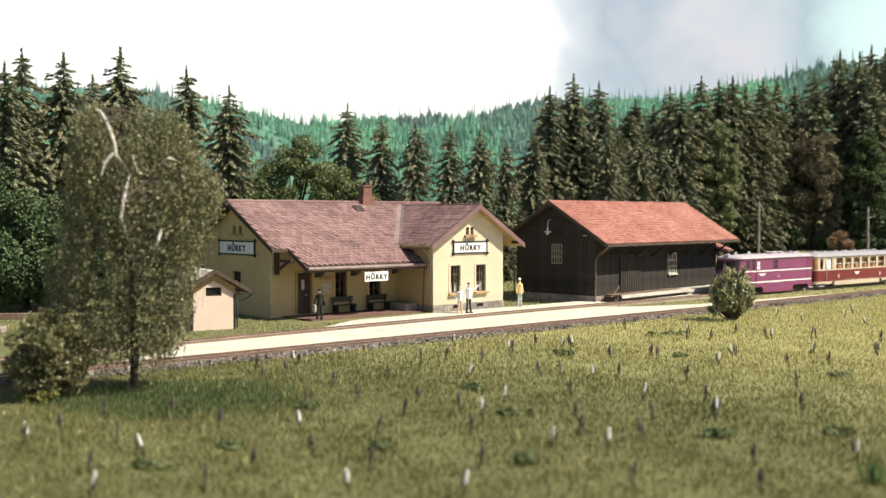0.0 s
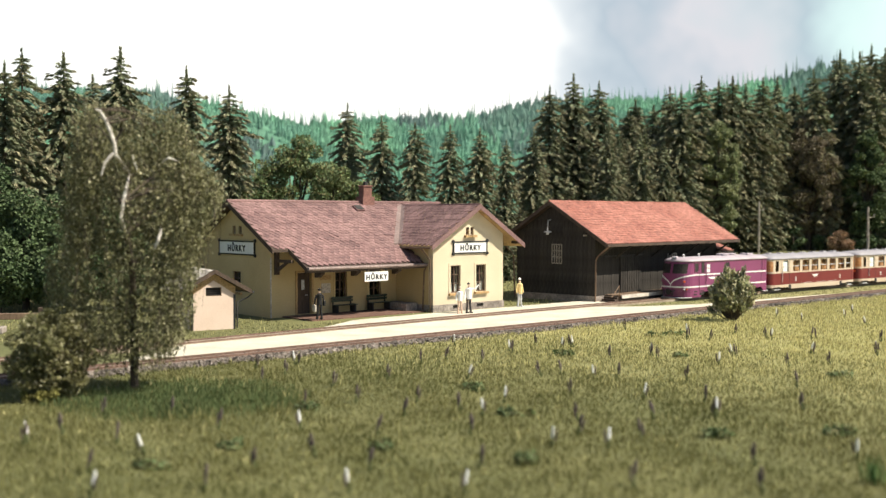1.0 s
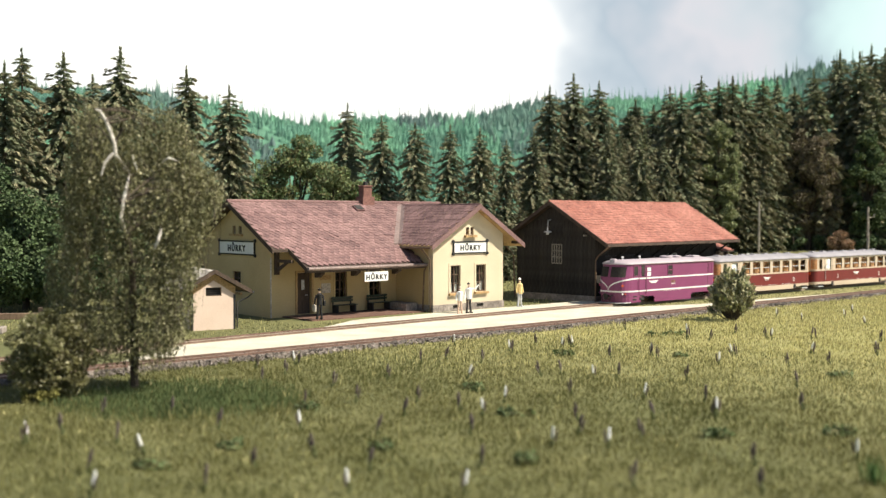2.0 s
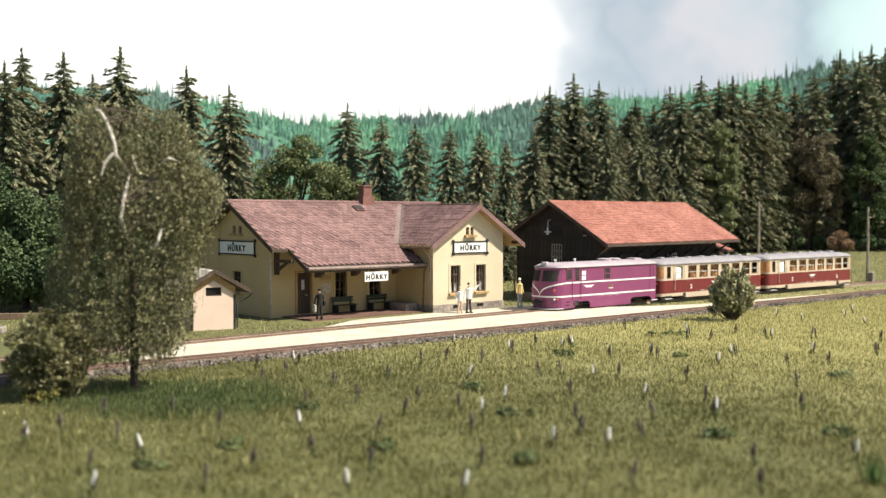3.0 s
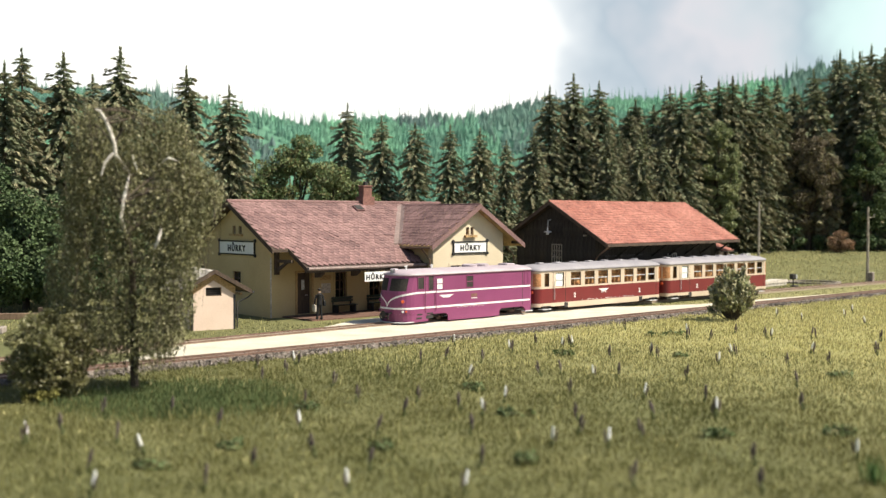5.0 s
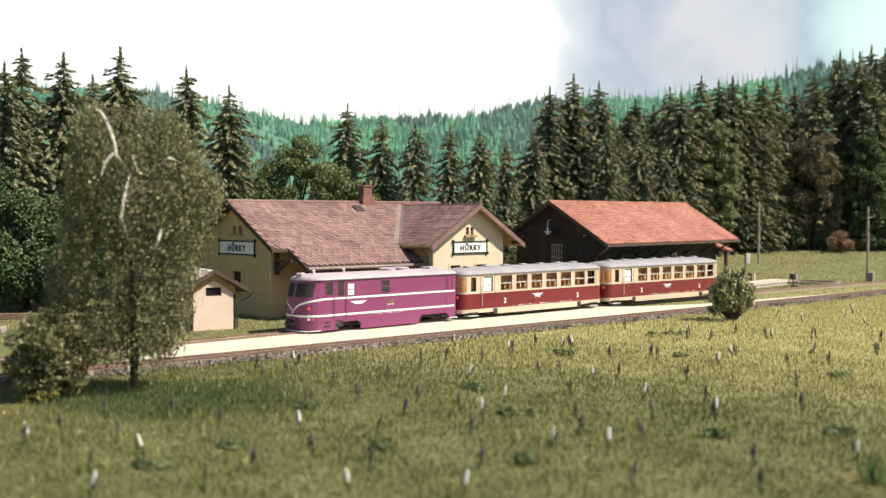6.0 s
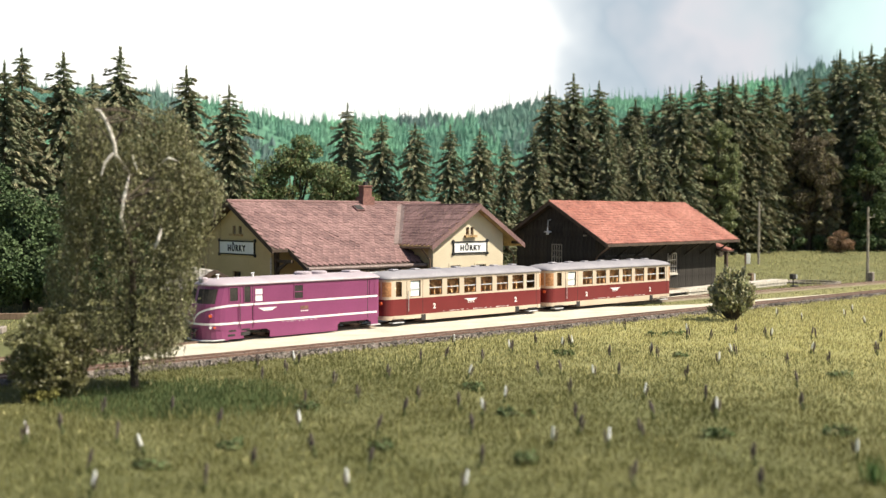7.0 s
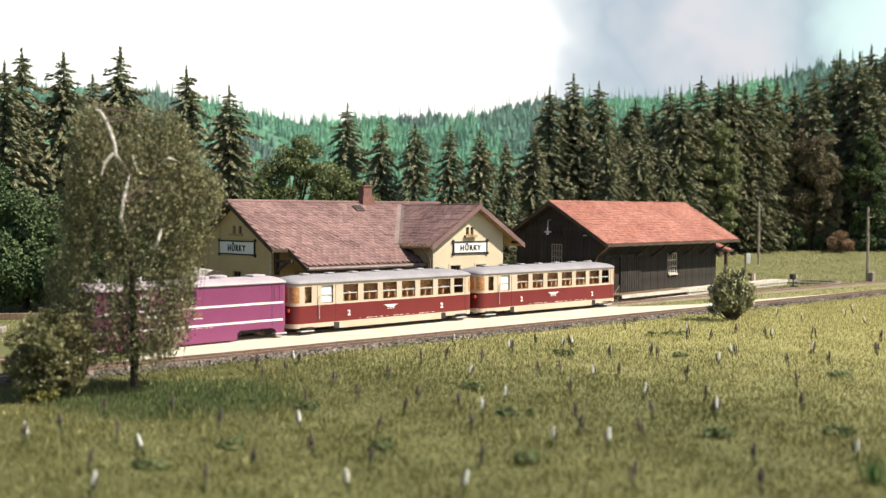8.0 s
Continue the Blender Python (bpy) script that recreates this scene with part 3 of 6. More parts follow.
    part("verge", prism(B(), [(yb + 0.03, ze - 0.22), (YR, ZR - 0.24), (YR, ZR + 0.05), (yb + 0.03, ze + 0.05)], XG - 0.05, XG - 0.002, "x"), M["wood_dark"], st)
    ld = math.hypot(YR - EG, ZR - ze)
    PX, PY, PZ = -8.24, 0.55, 2.76
    # wing roof covers the main slope right of the valley
    def under_wing(a, dd):
        x = XG + a
        t = dd / ld
        z = ZR - (ZR - ze) * t
        return z < ZW - K * abs(x - rx) - 0.02 and abs(x - rx) < 3.9
    tm = tile_slope(B(), (XG, YR, ZR), (1, 0, 0), (0, EG - YR, ze - ZR), rl, ld, 0.36, 0.30, 3, 0.028, skip=under_wing, jitter=0.10, tip=0.45)
    part("roof_tiles", tm, M["tile"], st, "rows of weathered pinkish-brown tiles", kind="stuff")
    tm = tile_slope(B(), (XG, YR, ZR), (1, 0, 0), (0, YR - EG, ze - ZR), rl, ld, 0.6, 0.5, 4)
    part("roof_tiles", tm, M["tile"], st, kind="stuff")
    part("ridge", tube(B(), [(XG - 0.03, YR, ZR + 0.02), (0, YR, ZR + 0.01), (XR + 0.5, YR, ZR + 0.02)], 0.10, 8), M["tile"], st)
    # porch roof
    pl = 0.35 - PX
    part("porch_roof_board", prism(B(), [(PY, PZ - 0.12), (EG + 0.2, ze - 0.06), (EG + 0.2, ze + 0.03), (PY, PZ - 0.01)], PX, -0.02, "x"), M["wood_dark"], st)
    pd = math.hypot(EG - PY, ze - PZ)
    tile_pieces(part("porch_roof_base", bx(PX, -0.03, EG + 0.1, EG + 0.3, ze - 0.02, ze + 0.05), M["wood_dark"], st), (PX, EG, ze + 0.004), (0, PY - EG, PZ - ze), pl - 0.30, pd + 0.05, 0.36, 0.30)
    part("verge", prism(B(), [(PY - 0.03, PZ - 0.2), (EG, ze - 0.2), (EG, ze + 0.05), (PY - 0.03, PZ + 0.04)], PX - 0.05, PX - 0.002, "x"), M["wood_dark"], st)
    part("fascia", bx(PX, -0.05, PY - 0.035, PY - 0.002, PZ - 0.2, PZ + 0.0), M["wood_dark"], st)
    part("gutter", tube(B(), [(PX - 0.05, PY - 0.10, PZ + 0.01), (-0.08, PY - 0.10, PZ - 0.01)], 0.095, 8), M["gutter"], st, "weathered pinkish-grey gutter")
    bm = tube(B(), [(-0.12, PY - 0.1, PZ - 0.12), (-0.12, PY + 0.1, PZ - 0.4), (-0.1, PY + 0.25, 0.1)], 0.05, 6)
    part("downpipe", bm, M["wood"], st)
    part("downpipe", tube(B(), [(XL - 0.06, YF - 0.07, 3.3), (XL - 0.06, YF - 0.07, 1.6), (XL - 0.06, YF - 0.07, 0.02)], 0.045, 6), M["concrete"], st, "pale downpipe")
    # porch: carrying beam, brackets and posts
    part("bracket", bx(-8.48, -8.32, 1.75, YF - 0.184, 3.04, 3.20), M["wood_dark"], st)
    part("brace", prism(B(), [(YF - 0.184, 2.50), (YF - 0.184, 2.72), (2.45, 3.038), (2.2, 3.038)], -8.46, -8.34, "x"), M["wood_dark"], st)
    part("bracket_post", bx(-8.52, -8.28, YF - 0.18, YF - 0.004, 2.36, 3.8), M["wood_dark"], st)
    part("purlin", bx(PX + 0.05, -0.055, PY + 0.2, PY + 0.36, 2.562, 2.70), M["wood_dark"], st)
    hs = name_board(st, at(-3.75, PY - 0.1, 2.22), 1.64, 0.52, 0.5, border=False)
    bm = bx(-0.7, -0.64, 0.0, 0.03, 0.283, 0.45)
    box(bm, 0.64, 0.7, 0.0, 0.03, 0.283, 0.45)
    part("hanger", bm, M["black"], hs)
    # wing roof: gable to the front
    xe0, xe1, og = -0.56, 6.94, 0.56
    zl = ZW - K * (rx - xe0)
    for sx, xe in ((-1, xe0), (1, xe1)):
        part("roof_board", prism(B(), [(xe, zl - 0.15), (rx, ZW - 0.15), (rx, ZW - 0.005), (xe, zl - 0.005)], -og, YR if sx < 0 else YB, "y"), M["eaves"], st)
        part("verge", prism(B(), [(xe + sx * 0.03, zl - 0.24), (rx, ZW - 0.27), (rx, ZW + 0.04), (xe + sx * 0.03, zl + 0.05)], -og - 0.05, -og - 0.002, "y"), M["tile"], st)
        wl = math.hypot(rx - xe, ZW - zl)
        def over(a, dd, sx=sx):
            y = -og + a
            z = ZW - (ZW - zl) * dd / wl
            return z < ZR - KM * abs(y - YR) - 0.03 and y > EG
        part("roof_tiles", tile_slope(B(), (rx, -og, ZW), (0, 1, 0), (xe - rx, 0, zl - ZW), YR + og, wl, 0.36, 0.30, 7 + sx, 0.028, skip=over if sx < 0 else None, jitter=0.10, tip=0.45), M["tile"], st, kind="stuff")
        part("purlin_end", bx(xe + (0.35 if sx < 0 else -0.55), xe + (0.55 if sx < 0 else -0.35), -og + 0.02, 0.0, zl + 0.02, zl + 0.24), M["wood_dark"], st)
    part("ridge", tube(B(), [(rx, -og - 0.03, ZW + 0.0), (rx, YR, ZW + 0.0)], 0.07, 8), M["tile"], st)
    top, foot = Vector((rx, YR - (ZR - ZW) / KM, ZW)), Vector((xe0 + 0.1, YR - (ZR - zl - 0.06) / KM, zl + 0.06))
    bm = B()
    rows = [[bm.verts.new(p + Vector(o)) for o in ((-0.34, 0, 0.045), (0, 0, 0.065), (0, -0.34, 0.045), (0, 0, -0.04))] for p in (top, foot)]
    for k in range(4):
        bm.faces.new((rows[0][k], rows[0][(k + 1) % 4], rows[1][(k + 1) % 4], rows[1][k]))
    bm.faces.new(rows[0][::-1])
    bm.faces.new(rows[1])
    part("valley_flashing", bm, M["gutter"], st, "pinkish-grey valley flashing")
    part("gutter", tube(B(), [(xe0 - 0.08, -og, zl - 0.1), (xe0 - 0.08, EG + 0.1, zl - 0.13)], 0.06, 6), M["wood"], st)
    part("downpipe", tube(B(), [(xe0 - 0.05, 0.3, zl - 0.15), (-0.1, 0.15, 3.0), (-0.1, 0.12, 0.02)], 0.05, 6), M["wood"], st)
    # chimney: stack, neck, cap and pots
    ch = part("chimney", bx(0.05, 0.95, 6.65, 7.35, 5.7, 6.75), M["brick"], st, "brick-red chimney")
    part("neck", bx(0.18, 0.82, 6.75, 7.25, 6.752, 7.35), M["brick"], ch)
    part("cap", bx(0.12, 0.88, 6.69, 7.31, 7.352, 7.45, 0.03), M["brick"], ch)
    part("pot", tube(B(), [(0.5, 7.0, 7.45), (0.5, 7.0, 7.7)], [0.16, 0.13], 8), M["dull"], ch)
    sk = part("roof_hatch", bx(-0.95, -0.35, -0.3, 0.3, 0, 0.10), M["tile"], st)
    sk.matrix_basis = at(0, 6.2, ZR - KM * 0.8 + 0.05, math.degrees(math.atan(KM)), 0, 0)
    part("hatch_lid", bx(-0.9, -0.4, -0.25, 0.25, 0.102, 0.13), M["dull"], sk)
    # notice boards on the porch wall, brackets under the eaves
    part("notice", bx(-5.5, -4.75, YF - 0.04, YF - 0.003, 1.95, 2.2), M["eaves"], st)
    part("notice", bx(-5.42, -4.8, YF - 0.04, YF - 0.003, 1.2, 1.75), M["concrete"], st)
    for x in (-7.2, -4.8, -1.9):
        part("eaves_bracket", prism(B(), [(PY + 0.12, 2.56), (PY + 0.12, 2.46), (PY + 0.5, 2.26), (PY + 0.72, 2.26), (PY + 0.72, 2.56)], x - 0.12, x + 0.12, "x"), M["wood_dark"], st)
    # porch floor, steps and raised edge
    fl = new("porch_floor", finish("porch_floor", bx(-8.0, -0.06, 0.55, YF - 0.004, -0.05, 0.07), M["path"]))
    fl.matrix_basis = st.matrix_basis
    tagged(fl, "dark red-brown paved porch floor in shade", "floor", kind="structure")
    lp = solo("loading_step", bx(-0.95, -0.09, 1.25, 3.2, 0.07, 0.5, 0.03), M["plinth"], st.matrix_basis.copy(), "low grey stone loading step beside the wing", "step")
    for x in (-4.1, -1.6):
        b = thing("bench", st.matrix_basis @ at(x, YF - 0.45, 0.07), "dark green wooden bench under the porch window", "bench", "porch benches")
        for k in range(3):
            part("slat", bx(-0.75, 0.75, -0.22 + 0.15 * k, -0.10 + 0.15 * k, 0.42, 0.46), M["bench"], b)
        for k in range(2):
            part("back_slat", bx(-0.75, 0.75, 0.24, 0.28, 0.60 + 0.16 * k, 0.72 + 0.16 * k), M["bench"], b)
        for sx in (-0.62, 0.62):
            part("leg", bx(sx - 0.04, sx + 0.04, -0.2, 0.237, 0, 0.418), M["dull"], b)
            part("upright", bx(sx - 0.04, sx + 0.04, 0.282, 0.32, 0, 0.9), M["dull"], b)
    return st


def warehouse():
    wh = thing("goods_shed", at(9.69, 65.67, 0, 0, 0, 46.49), "black tarred timber goods shed with red tiled roof", "shed")
    L, D, ZR, ZE, OG, OV, OG2 = 15.5, 6.43, 6.52, 3.79, 0.6, 1.32, 1.05
    half = D / 2 + OV
    k = (ZR - ZE) / half
    top = lambda y: ZR - k * abs(y - D / 2) - 0.16
    # stone base and boarded walls
    part("plinth", bx(-0.04, L + 0.04, -0.04, D + 0.04, 0, 0.42), M["plinth"], wh, "stone base")
    # walls behind the boards, in the near-black of unlit insides
    part("core_wall", wall(B(), 0, L, 0.42, lambda x: 4.3, 0.03, 0.2, [(8.75, 9.85, 1.55, 2.9)]), M["unlit_in"], wh)
    part("core_wall", wall(B(), 0.2, D, 0.42, top, 0.03, 0.2, [(2.66, 3.44, 2.42, 3.7)], (D / 2,), "x"), M["unlit_in"], wh)
    part("core_wall", wall(B(), 0.2, D, 0.42, top, L - 0.2, L - 0.03, (), (D / 2,), "x"), M["unlit_in"], wh)
    part("core_wall", wall(B(), 0.2, L - 0.2, 0.42, lambda x: 4.3, D - 0.2, D - 0.03), M["unlit_in"], wh)
    meshes = {}

    def board(w, h):
        key = (round(w, 3), round(h, 2))
        if key not in meshes:
            meshes[key] = finish("board", bx(0, w, 0, 0.035, 0, h), M["tar"])
        return meshes[key]
    bw = 0.31
    n = int(L / bw)
    for i in range(n):
        x = i * L / n
        segs = [(0.43, 4.3)]
        if 8.55 < x < 9.95:
            segs = [(0.43, 1.5), (2.95, 4.3)]
        elif 2.6 < x < 5.0:
            segs = [(2.95, 4.3)]
        for z0, z1 in segs:
            b = new("board", board(L / n - 0.012, z1 - z0))
            b.parent, b.matrix_basis = wh, at(x, -0.004 + 0.004 * ((i * 7) % 3), z0)
    ng = int(D / bw)
    for i in range(ng):
        y = i * D / ng
        zt = round((min(top(y), top(y + D / ng)) - 0.02) * 4) / 4
        segs = [(0.43, zt)]
        if 2.5 < y < 3.3:
            segs = [(0.43, 2.4), (3.72, zt)]
        for z0, z1 in segs:
            b = new("board", board(D / ng - 0.012, z1 - z0))
            b.parent, b.matrix_basis = wh, at(-0.003 + 0.004 * ((i * 5) % 3), y + D / ng, z0, 0, 0, -90)
    d = part("sliding_door", bx(2.72, 5.15, -0.09, -0.02, 0.5, 2.88), M["tar"], wh, "dark boarded sliding door")
    bm = B()
    for i in range(9):
        box(bm, 2.74 + i * 0.267, 2.97 + i * 0.267, -0.115, -0.092, 0.52, 2.86)
    part("door_boards", bm, M["tar"], d)
    part("door_rail", bx(0.9, 5.4, -0.14, -0.05, 2.90, 2.98), M["dull"], d)
    # windows with pale bars
    for axis, a0, a1, z0, z1, t in (("y", 8.75, 9.85, 1.55, 2.9, 0), ("x", 2.66, 3.44, 2.44, 3.68, 0)):
        bm = B()
        def v(p0, p1, q0, q1, u0, u1, bm=bm, axis=axis):
            box(bm, p0, p1, q0, q1, u0, u1) if axis == "y" else box(bm, q0, q1, p0, p1, u0, u1)
        n2 = 4
        for i in range(n2 + 1):
            a = a0 + (a1 - a0) * i / n2
            v(a - 0.025, a + 0.025, -0.03, 0.03, z0, z1)
        for j in range(4):
            zz = z0 + (z1 - z0) * j / 3
            v(a0, a1, -0.025, 0.025, zz - 0.03, zz + 0.03)
        wn = part("window", bm, M["concrete"] if axis == "y" else M["pole"], wh, "barred window with pale frame")
        bm = B()
        def v2(p0, p1, q0, q1, u0, u1, bm=bm, axis=axis):
            box(bm, p0, p1, q0, q1, u0, u1) if axis == "y" else box(bm, q0, q1, p0, p1, u0, u1)
        v2(a0, a1, 0.10, 0.112, z0, z1)
        part("pane", bm, M["glass"], wn).visible_shadow = False
        bm = B()
        if axis == "y":
            box(bm, a0 - 0.05, a1 + 0.05, -0.12, -0.035, z0 - 0.14, z0 - 0.035)
            part("sill", bm, M["concrete"], wn)
        else:
            bm.free()
        # near-black sheet behind the bars in place of an unlit interior
        bm = B()
        if axis == "y":
            box(bm, a0 - 0.1, a1 + 0.1, 0.5, 0.53, z0 - 0.1, z1 + 0.1)
        else:
            box(bm, 0.5, 0.53, a0 - 0.1, a1 + 0.1, z0 - 0.1, z1 + 0.1)
        part("room_behind", bm, M["unlit_in"], wn)
    # roof
    for s in (-1, 1):
        ye = D / 2 + s * half
        part("roof_board", prism(B(), [(ye, ZE - 0.15), (D / 2, ZR - 0.15), (D / 2, ZR - 0.01), (ye, ZE - 0.005)], -OG, L + OG2, "x"), M["wood_dark"], wh)
        for xx in (-OG - 0.05, L + OG2 + 0.002):
            part("verge", prism(B(), [(ye, ZE - 0.22), (D / 2, ZR - 0.24), (D / 2, ZR + 0.01), (ye, ZE + 0.02)], xx, xx + 0.048, "x"), M["wood_dark"], wh)
        ld = math.hypot(half, ZR - ZE)
        part("roof_tiles", tile_slope(B(), (-OG, D / 2, ZR), (1, 0, 0), (0, s * half, ZE - ZR), L + OG + OG2, ld, 0.30 if s < 0 else 0.6, 0.22 if s < 0 else 0.5, 11 + s, 0.03, jitter=0.08, tip=0.12), M["tile_red"], wh, "rows of red clay tiles", kind="stuff")
    part("ridge", tube(B(), [(-OG - 0.03, D / 2, ZR + 0.01), (L / 2, D / 2, ZR), (L + OG2 + 0.03, D / 2, ZR + 0.01)], 0.06, 8), M["tile_red"], wh)
    part("fascia", bx(-OG, L + OG2, -OV - 0.045, -OV - 0.003, ZE - 0.18, ZE - 0.01), M["wood_dark"], wh)
    part("downpipe", tube(B(), [(-0.35, -OV - 0.02, ZE - 0.15), (-0.12, -0.3, 3.0), (-0.1, -0.12, 2.7), (-0.1, -0.1, 0.05)], 0.05, 6), M["wood"], wh)
    part("downpipe", tube(B(), [(-0.35, D + OV - 0.3, ZE), (-0.12, D + 0.2, 2.9), (-0.1, D + 0.1, 0.05)], 0.05, 6), M["wood"], wh)
    for i in range(8):
        x = 0.15 + i * 2.17
        part("bracket", prism(B(), [(-0.015, 2.75), (-0.015, 2.9), (-OV + 0.25, ZE - 0.2), (-OV + 0.1, ZE - 0.2)], x - 0.06, x + 0.06, "x"), M["tar"], wh)
    # small lean-to roof on posts at the end
    le = part("lean_to_roof", prism(B(), [(1.2, 3.60), (-0.5, 2.95), (-0.5, 2.85), (1.2, 3.50)], L + 0.03, L + 1.75, "x"), M["wood_dark"], wh)
    part("lean_to_tiles", tile_slope(B(), (L + 0.03, 1.2, 3.61), (1, 0, 0), (0, -1.7, -0.65), 1.72, 1.82, 0.3, 0.22, 17, 0.03, tip=0.12), M["tile_red"], le, kind="stuff")
    part("post", bx(L + 0.85, L + 1.08, -0.42, -0.2, 0.0, 2.88), M["wood_dark"], le)
    part("post", bx(L + 1.5, L + 1.66, 0.95, 1.11, 0.0, 3.38), M["wood_dark"], le)
    # lamp on the gable and an insulator
    lm = part("gable_lamp", tube(B(), [(-0.35, 3.54, 4.8), (-0.35, 3.54, 4.56), (-0.35, 3.54, 4.53), (-0.35, 3.54, 4.47), (-0.35, 3.54, 4.46), (-0.35, 3.54, 4.32)], [0.035, 0.06, 0.24, 0.24, 0.10, 0.09], 12), M["white"], wh, "white enamel lamp")
    part("lamp_arm", tube(B(), [(-0.02, 3.54, 5.3), (-0.3, 3.54, 5.25), (-0.35, 3.54, 4.75)], 0.03, 6), M["grey"], lm)
    part("insulator", tube(B(), [(-0.02, 0.68, 4.3), (-0.3, 0.68, 4.3)], 0.06, 6), M["concrete"], wh)
    # loading platform with steps
    pf = thing("loading_platform", wh.matrix_basis.copy(), "low timber-edged loading platform with stone end", "platform")
    for i in range(27):
        part("plank", bx(1.0 + i * 0.3, 1.27 + i * 0.3, -1.35, -0.06, 0.42, 0.50), M["wood"], pf)
    part("edge_beam", bx(0.95, 9.15, -1.42, -1.36, 0.30, 0.52), M["concrete"], pf)
    # near-black strip added for the shade under the planks
    part("shade_board", bx(1.0, 9.1, -1.25, -1.15, 0, 0.418), M["unlit_in"], pf)
    part("stone_base", bx(9.2, 24.5, -1.35, -0.06, 0, 0.45, 0.04), M["concrete"], pf, "pale stone ramp")
    part("edge_stone", bx(9.2, 24.5, -1.42, -1.36, 0.25, 0.48), M["concrete"], pf)
    for i in range(3):
        part("step", bx(0.2 + 0.25 * i, 0.45 + 0.25 * i, -1.2, -0.2, 0, 0.13 + 0.13 * i), M["wood_dark"], pf)
    part("handrail", tube(B(), [(0.1, -1.2, 0.4), (0.95, -1.2, 1.1), (0.95, -1.2, 0.5)], 0.035, 6), M["wood"], pf)
    return wh


def hut():
    h = thing("small_hut", at(-12.11, 49.77, 0, 0, 0, 29) @ Matrix.Diagonal((1, 1, 1.06, 1)), "small pale pink plastered hut with pitched grey roof", "hut")
    part("front_wall", wall(B(), 0.0, 2.06, 0, lambda x: 2.28 - 0.62 * abs(x - 1.03), -0.06, 0.0, [(0.64, 1.42, 1.56, 1.96)], (1.03,)), M["pink"], h, "pale raised panel of the wall")
    part("back_of_wall", wall(B(), -0.08, 2.14, 0, lambda x: 2.62 - 0.60 * abs(x - 1.03), 0.002, 0.25, [(0.64, 1.42, 1.56, 1.96)], (1.03,)), M["eaves"], h)
    # the sheet behind the louvres is near-black for the unlit inside
    v = part("vent_window", bx(0.66, 1.4, 0.1, 0.14, 1.58, 1.94), M["unlit_in"], h, "dark louvred vent")
    for i in range(4):
        part("louvre", bx(0.66, 1.4, 0.02, 0.09, 1.60 + 0.09 * i, 1.63 + 0.09 * i), M["dull"], v)
    for x in (-0.08, 1.94):
        part("side_wall", bx(x, x + 0.2, 0.252, 3.0, 0, 1.9), M["pink"], h)
    part("back_wall", bx(-0.08, 2.14, 3.002, 3.2, 0, 1.9), M["pink"], h)
    for x in (-0.02, 2.08):
        part("corner_strip", bx(x - 0.06, x + 0.04, -0.075, -0.0, 0, 1.62), M["black"], h)
    for s in (-1, 1):
        xe = 1.03 + s * 1.85
        ze = 2.75 - 0.52 * 1.85
        part("roof_board", prism(B(), [(xe, ze - 0.1), (1.03, 2.66), (1.03, 2.74), (xe, ze - 0.01)], -0.28, 3.4, "y"), M["wood_dark"], h)
        part("roof_tiles", tile_slope(B(), (1.03, -0.28, 2.75), (0, 1, 0), (s * 1.85, 0, -0.52 * 1.85), 3.68, 2.08, 0.3, 0.26, 21 + s), M["concrete"] if s < 0 else M["tile"], h, kind="stuff")
        part("verge", prism(B(), [(xe, ze - 0.16), (1.03, 2.6), (1.03, 2.80), (xe, ze + 0.04)], -0.36, -0.282, "y"), M["wood_dark"], h)
    part("gutter", tube(B(), [(2.95, -0.34, 1.7), (2.95, 3.4, 1.66)], 0.06, 6), M["dull"], h)
    part("downpipe", tube(B(), [(2.93, -0.3, 1.68), (2.7, -0.2, 1.45), (2.2, -0.1, 1.25), (2.18, -0.1, 0.05)], 0.04, 6), M["dull"], h)
    return h


# ---- the train ----
def plan_outline(xf, xr, w, rf, rr, n=6):
    """Half of a body's plan, from the middle of the front to the middle of the rear."""
    pts = [(xf, 0.0), (xf, -(w - rf))] if rf < w else [(xf, 0.0)]
    for i in range(1, n + 1):
        a = math.pi / 2 * i / n
        pts.append((xf + rf - rf * math.cos(a), -(w - rf) - rf * math.sin(a)))
    for i in range(0, n + 1):
        a = math.pi / 2 * i / n
        pts.append((xr - rr + rr * math.sin(a), -(w - rr) - rr * math.cos(a)))
    pts.append((xr, 0.0))
    return pts


def loft(bm, levels, caps=True):
    """Skins a body from plans at rising heights: (z, half plan)."""
    rings = []
    for z, half in levels:
        ring = half + [(x, -y) for x, y in half[-2:0:-1]]
        rings.append([bm.verts.new((x, y, z)) for x, y in ring])
    for a, b in zip(rings, rings[1:]):
        for k in range(len(a)):
            bm.faces.new((a[k], a[(k + 1) % len(a)], b[(k + 1) % len(b)], b[k]))
    if caps:
        bm.faces.new(rings[0][::-1])
        bm.faces.new(rings[-1])
    return bm


def along_plan(half, d):
    for p, q in zip(half, half[1:]):
        s = math.hypot(q[0] - p[0], q[1] - p[1])
        if d <= s:
            t = d / s
            n = ((q[1] - p[1]) / s, -(q[0] - p[0]) / s)
            return p[0] + (q[0] - p[0]) * t, p[1] + (q[1] - p[1]) * t, n
        d -= s
    return half[-1][0], half[-1][1], (1, 0)


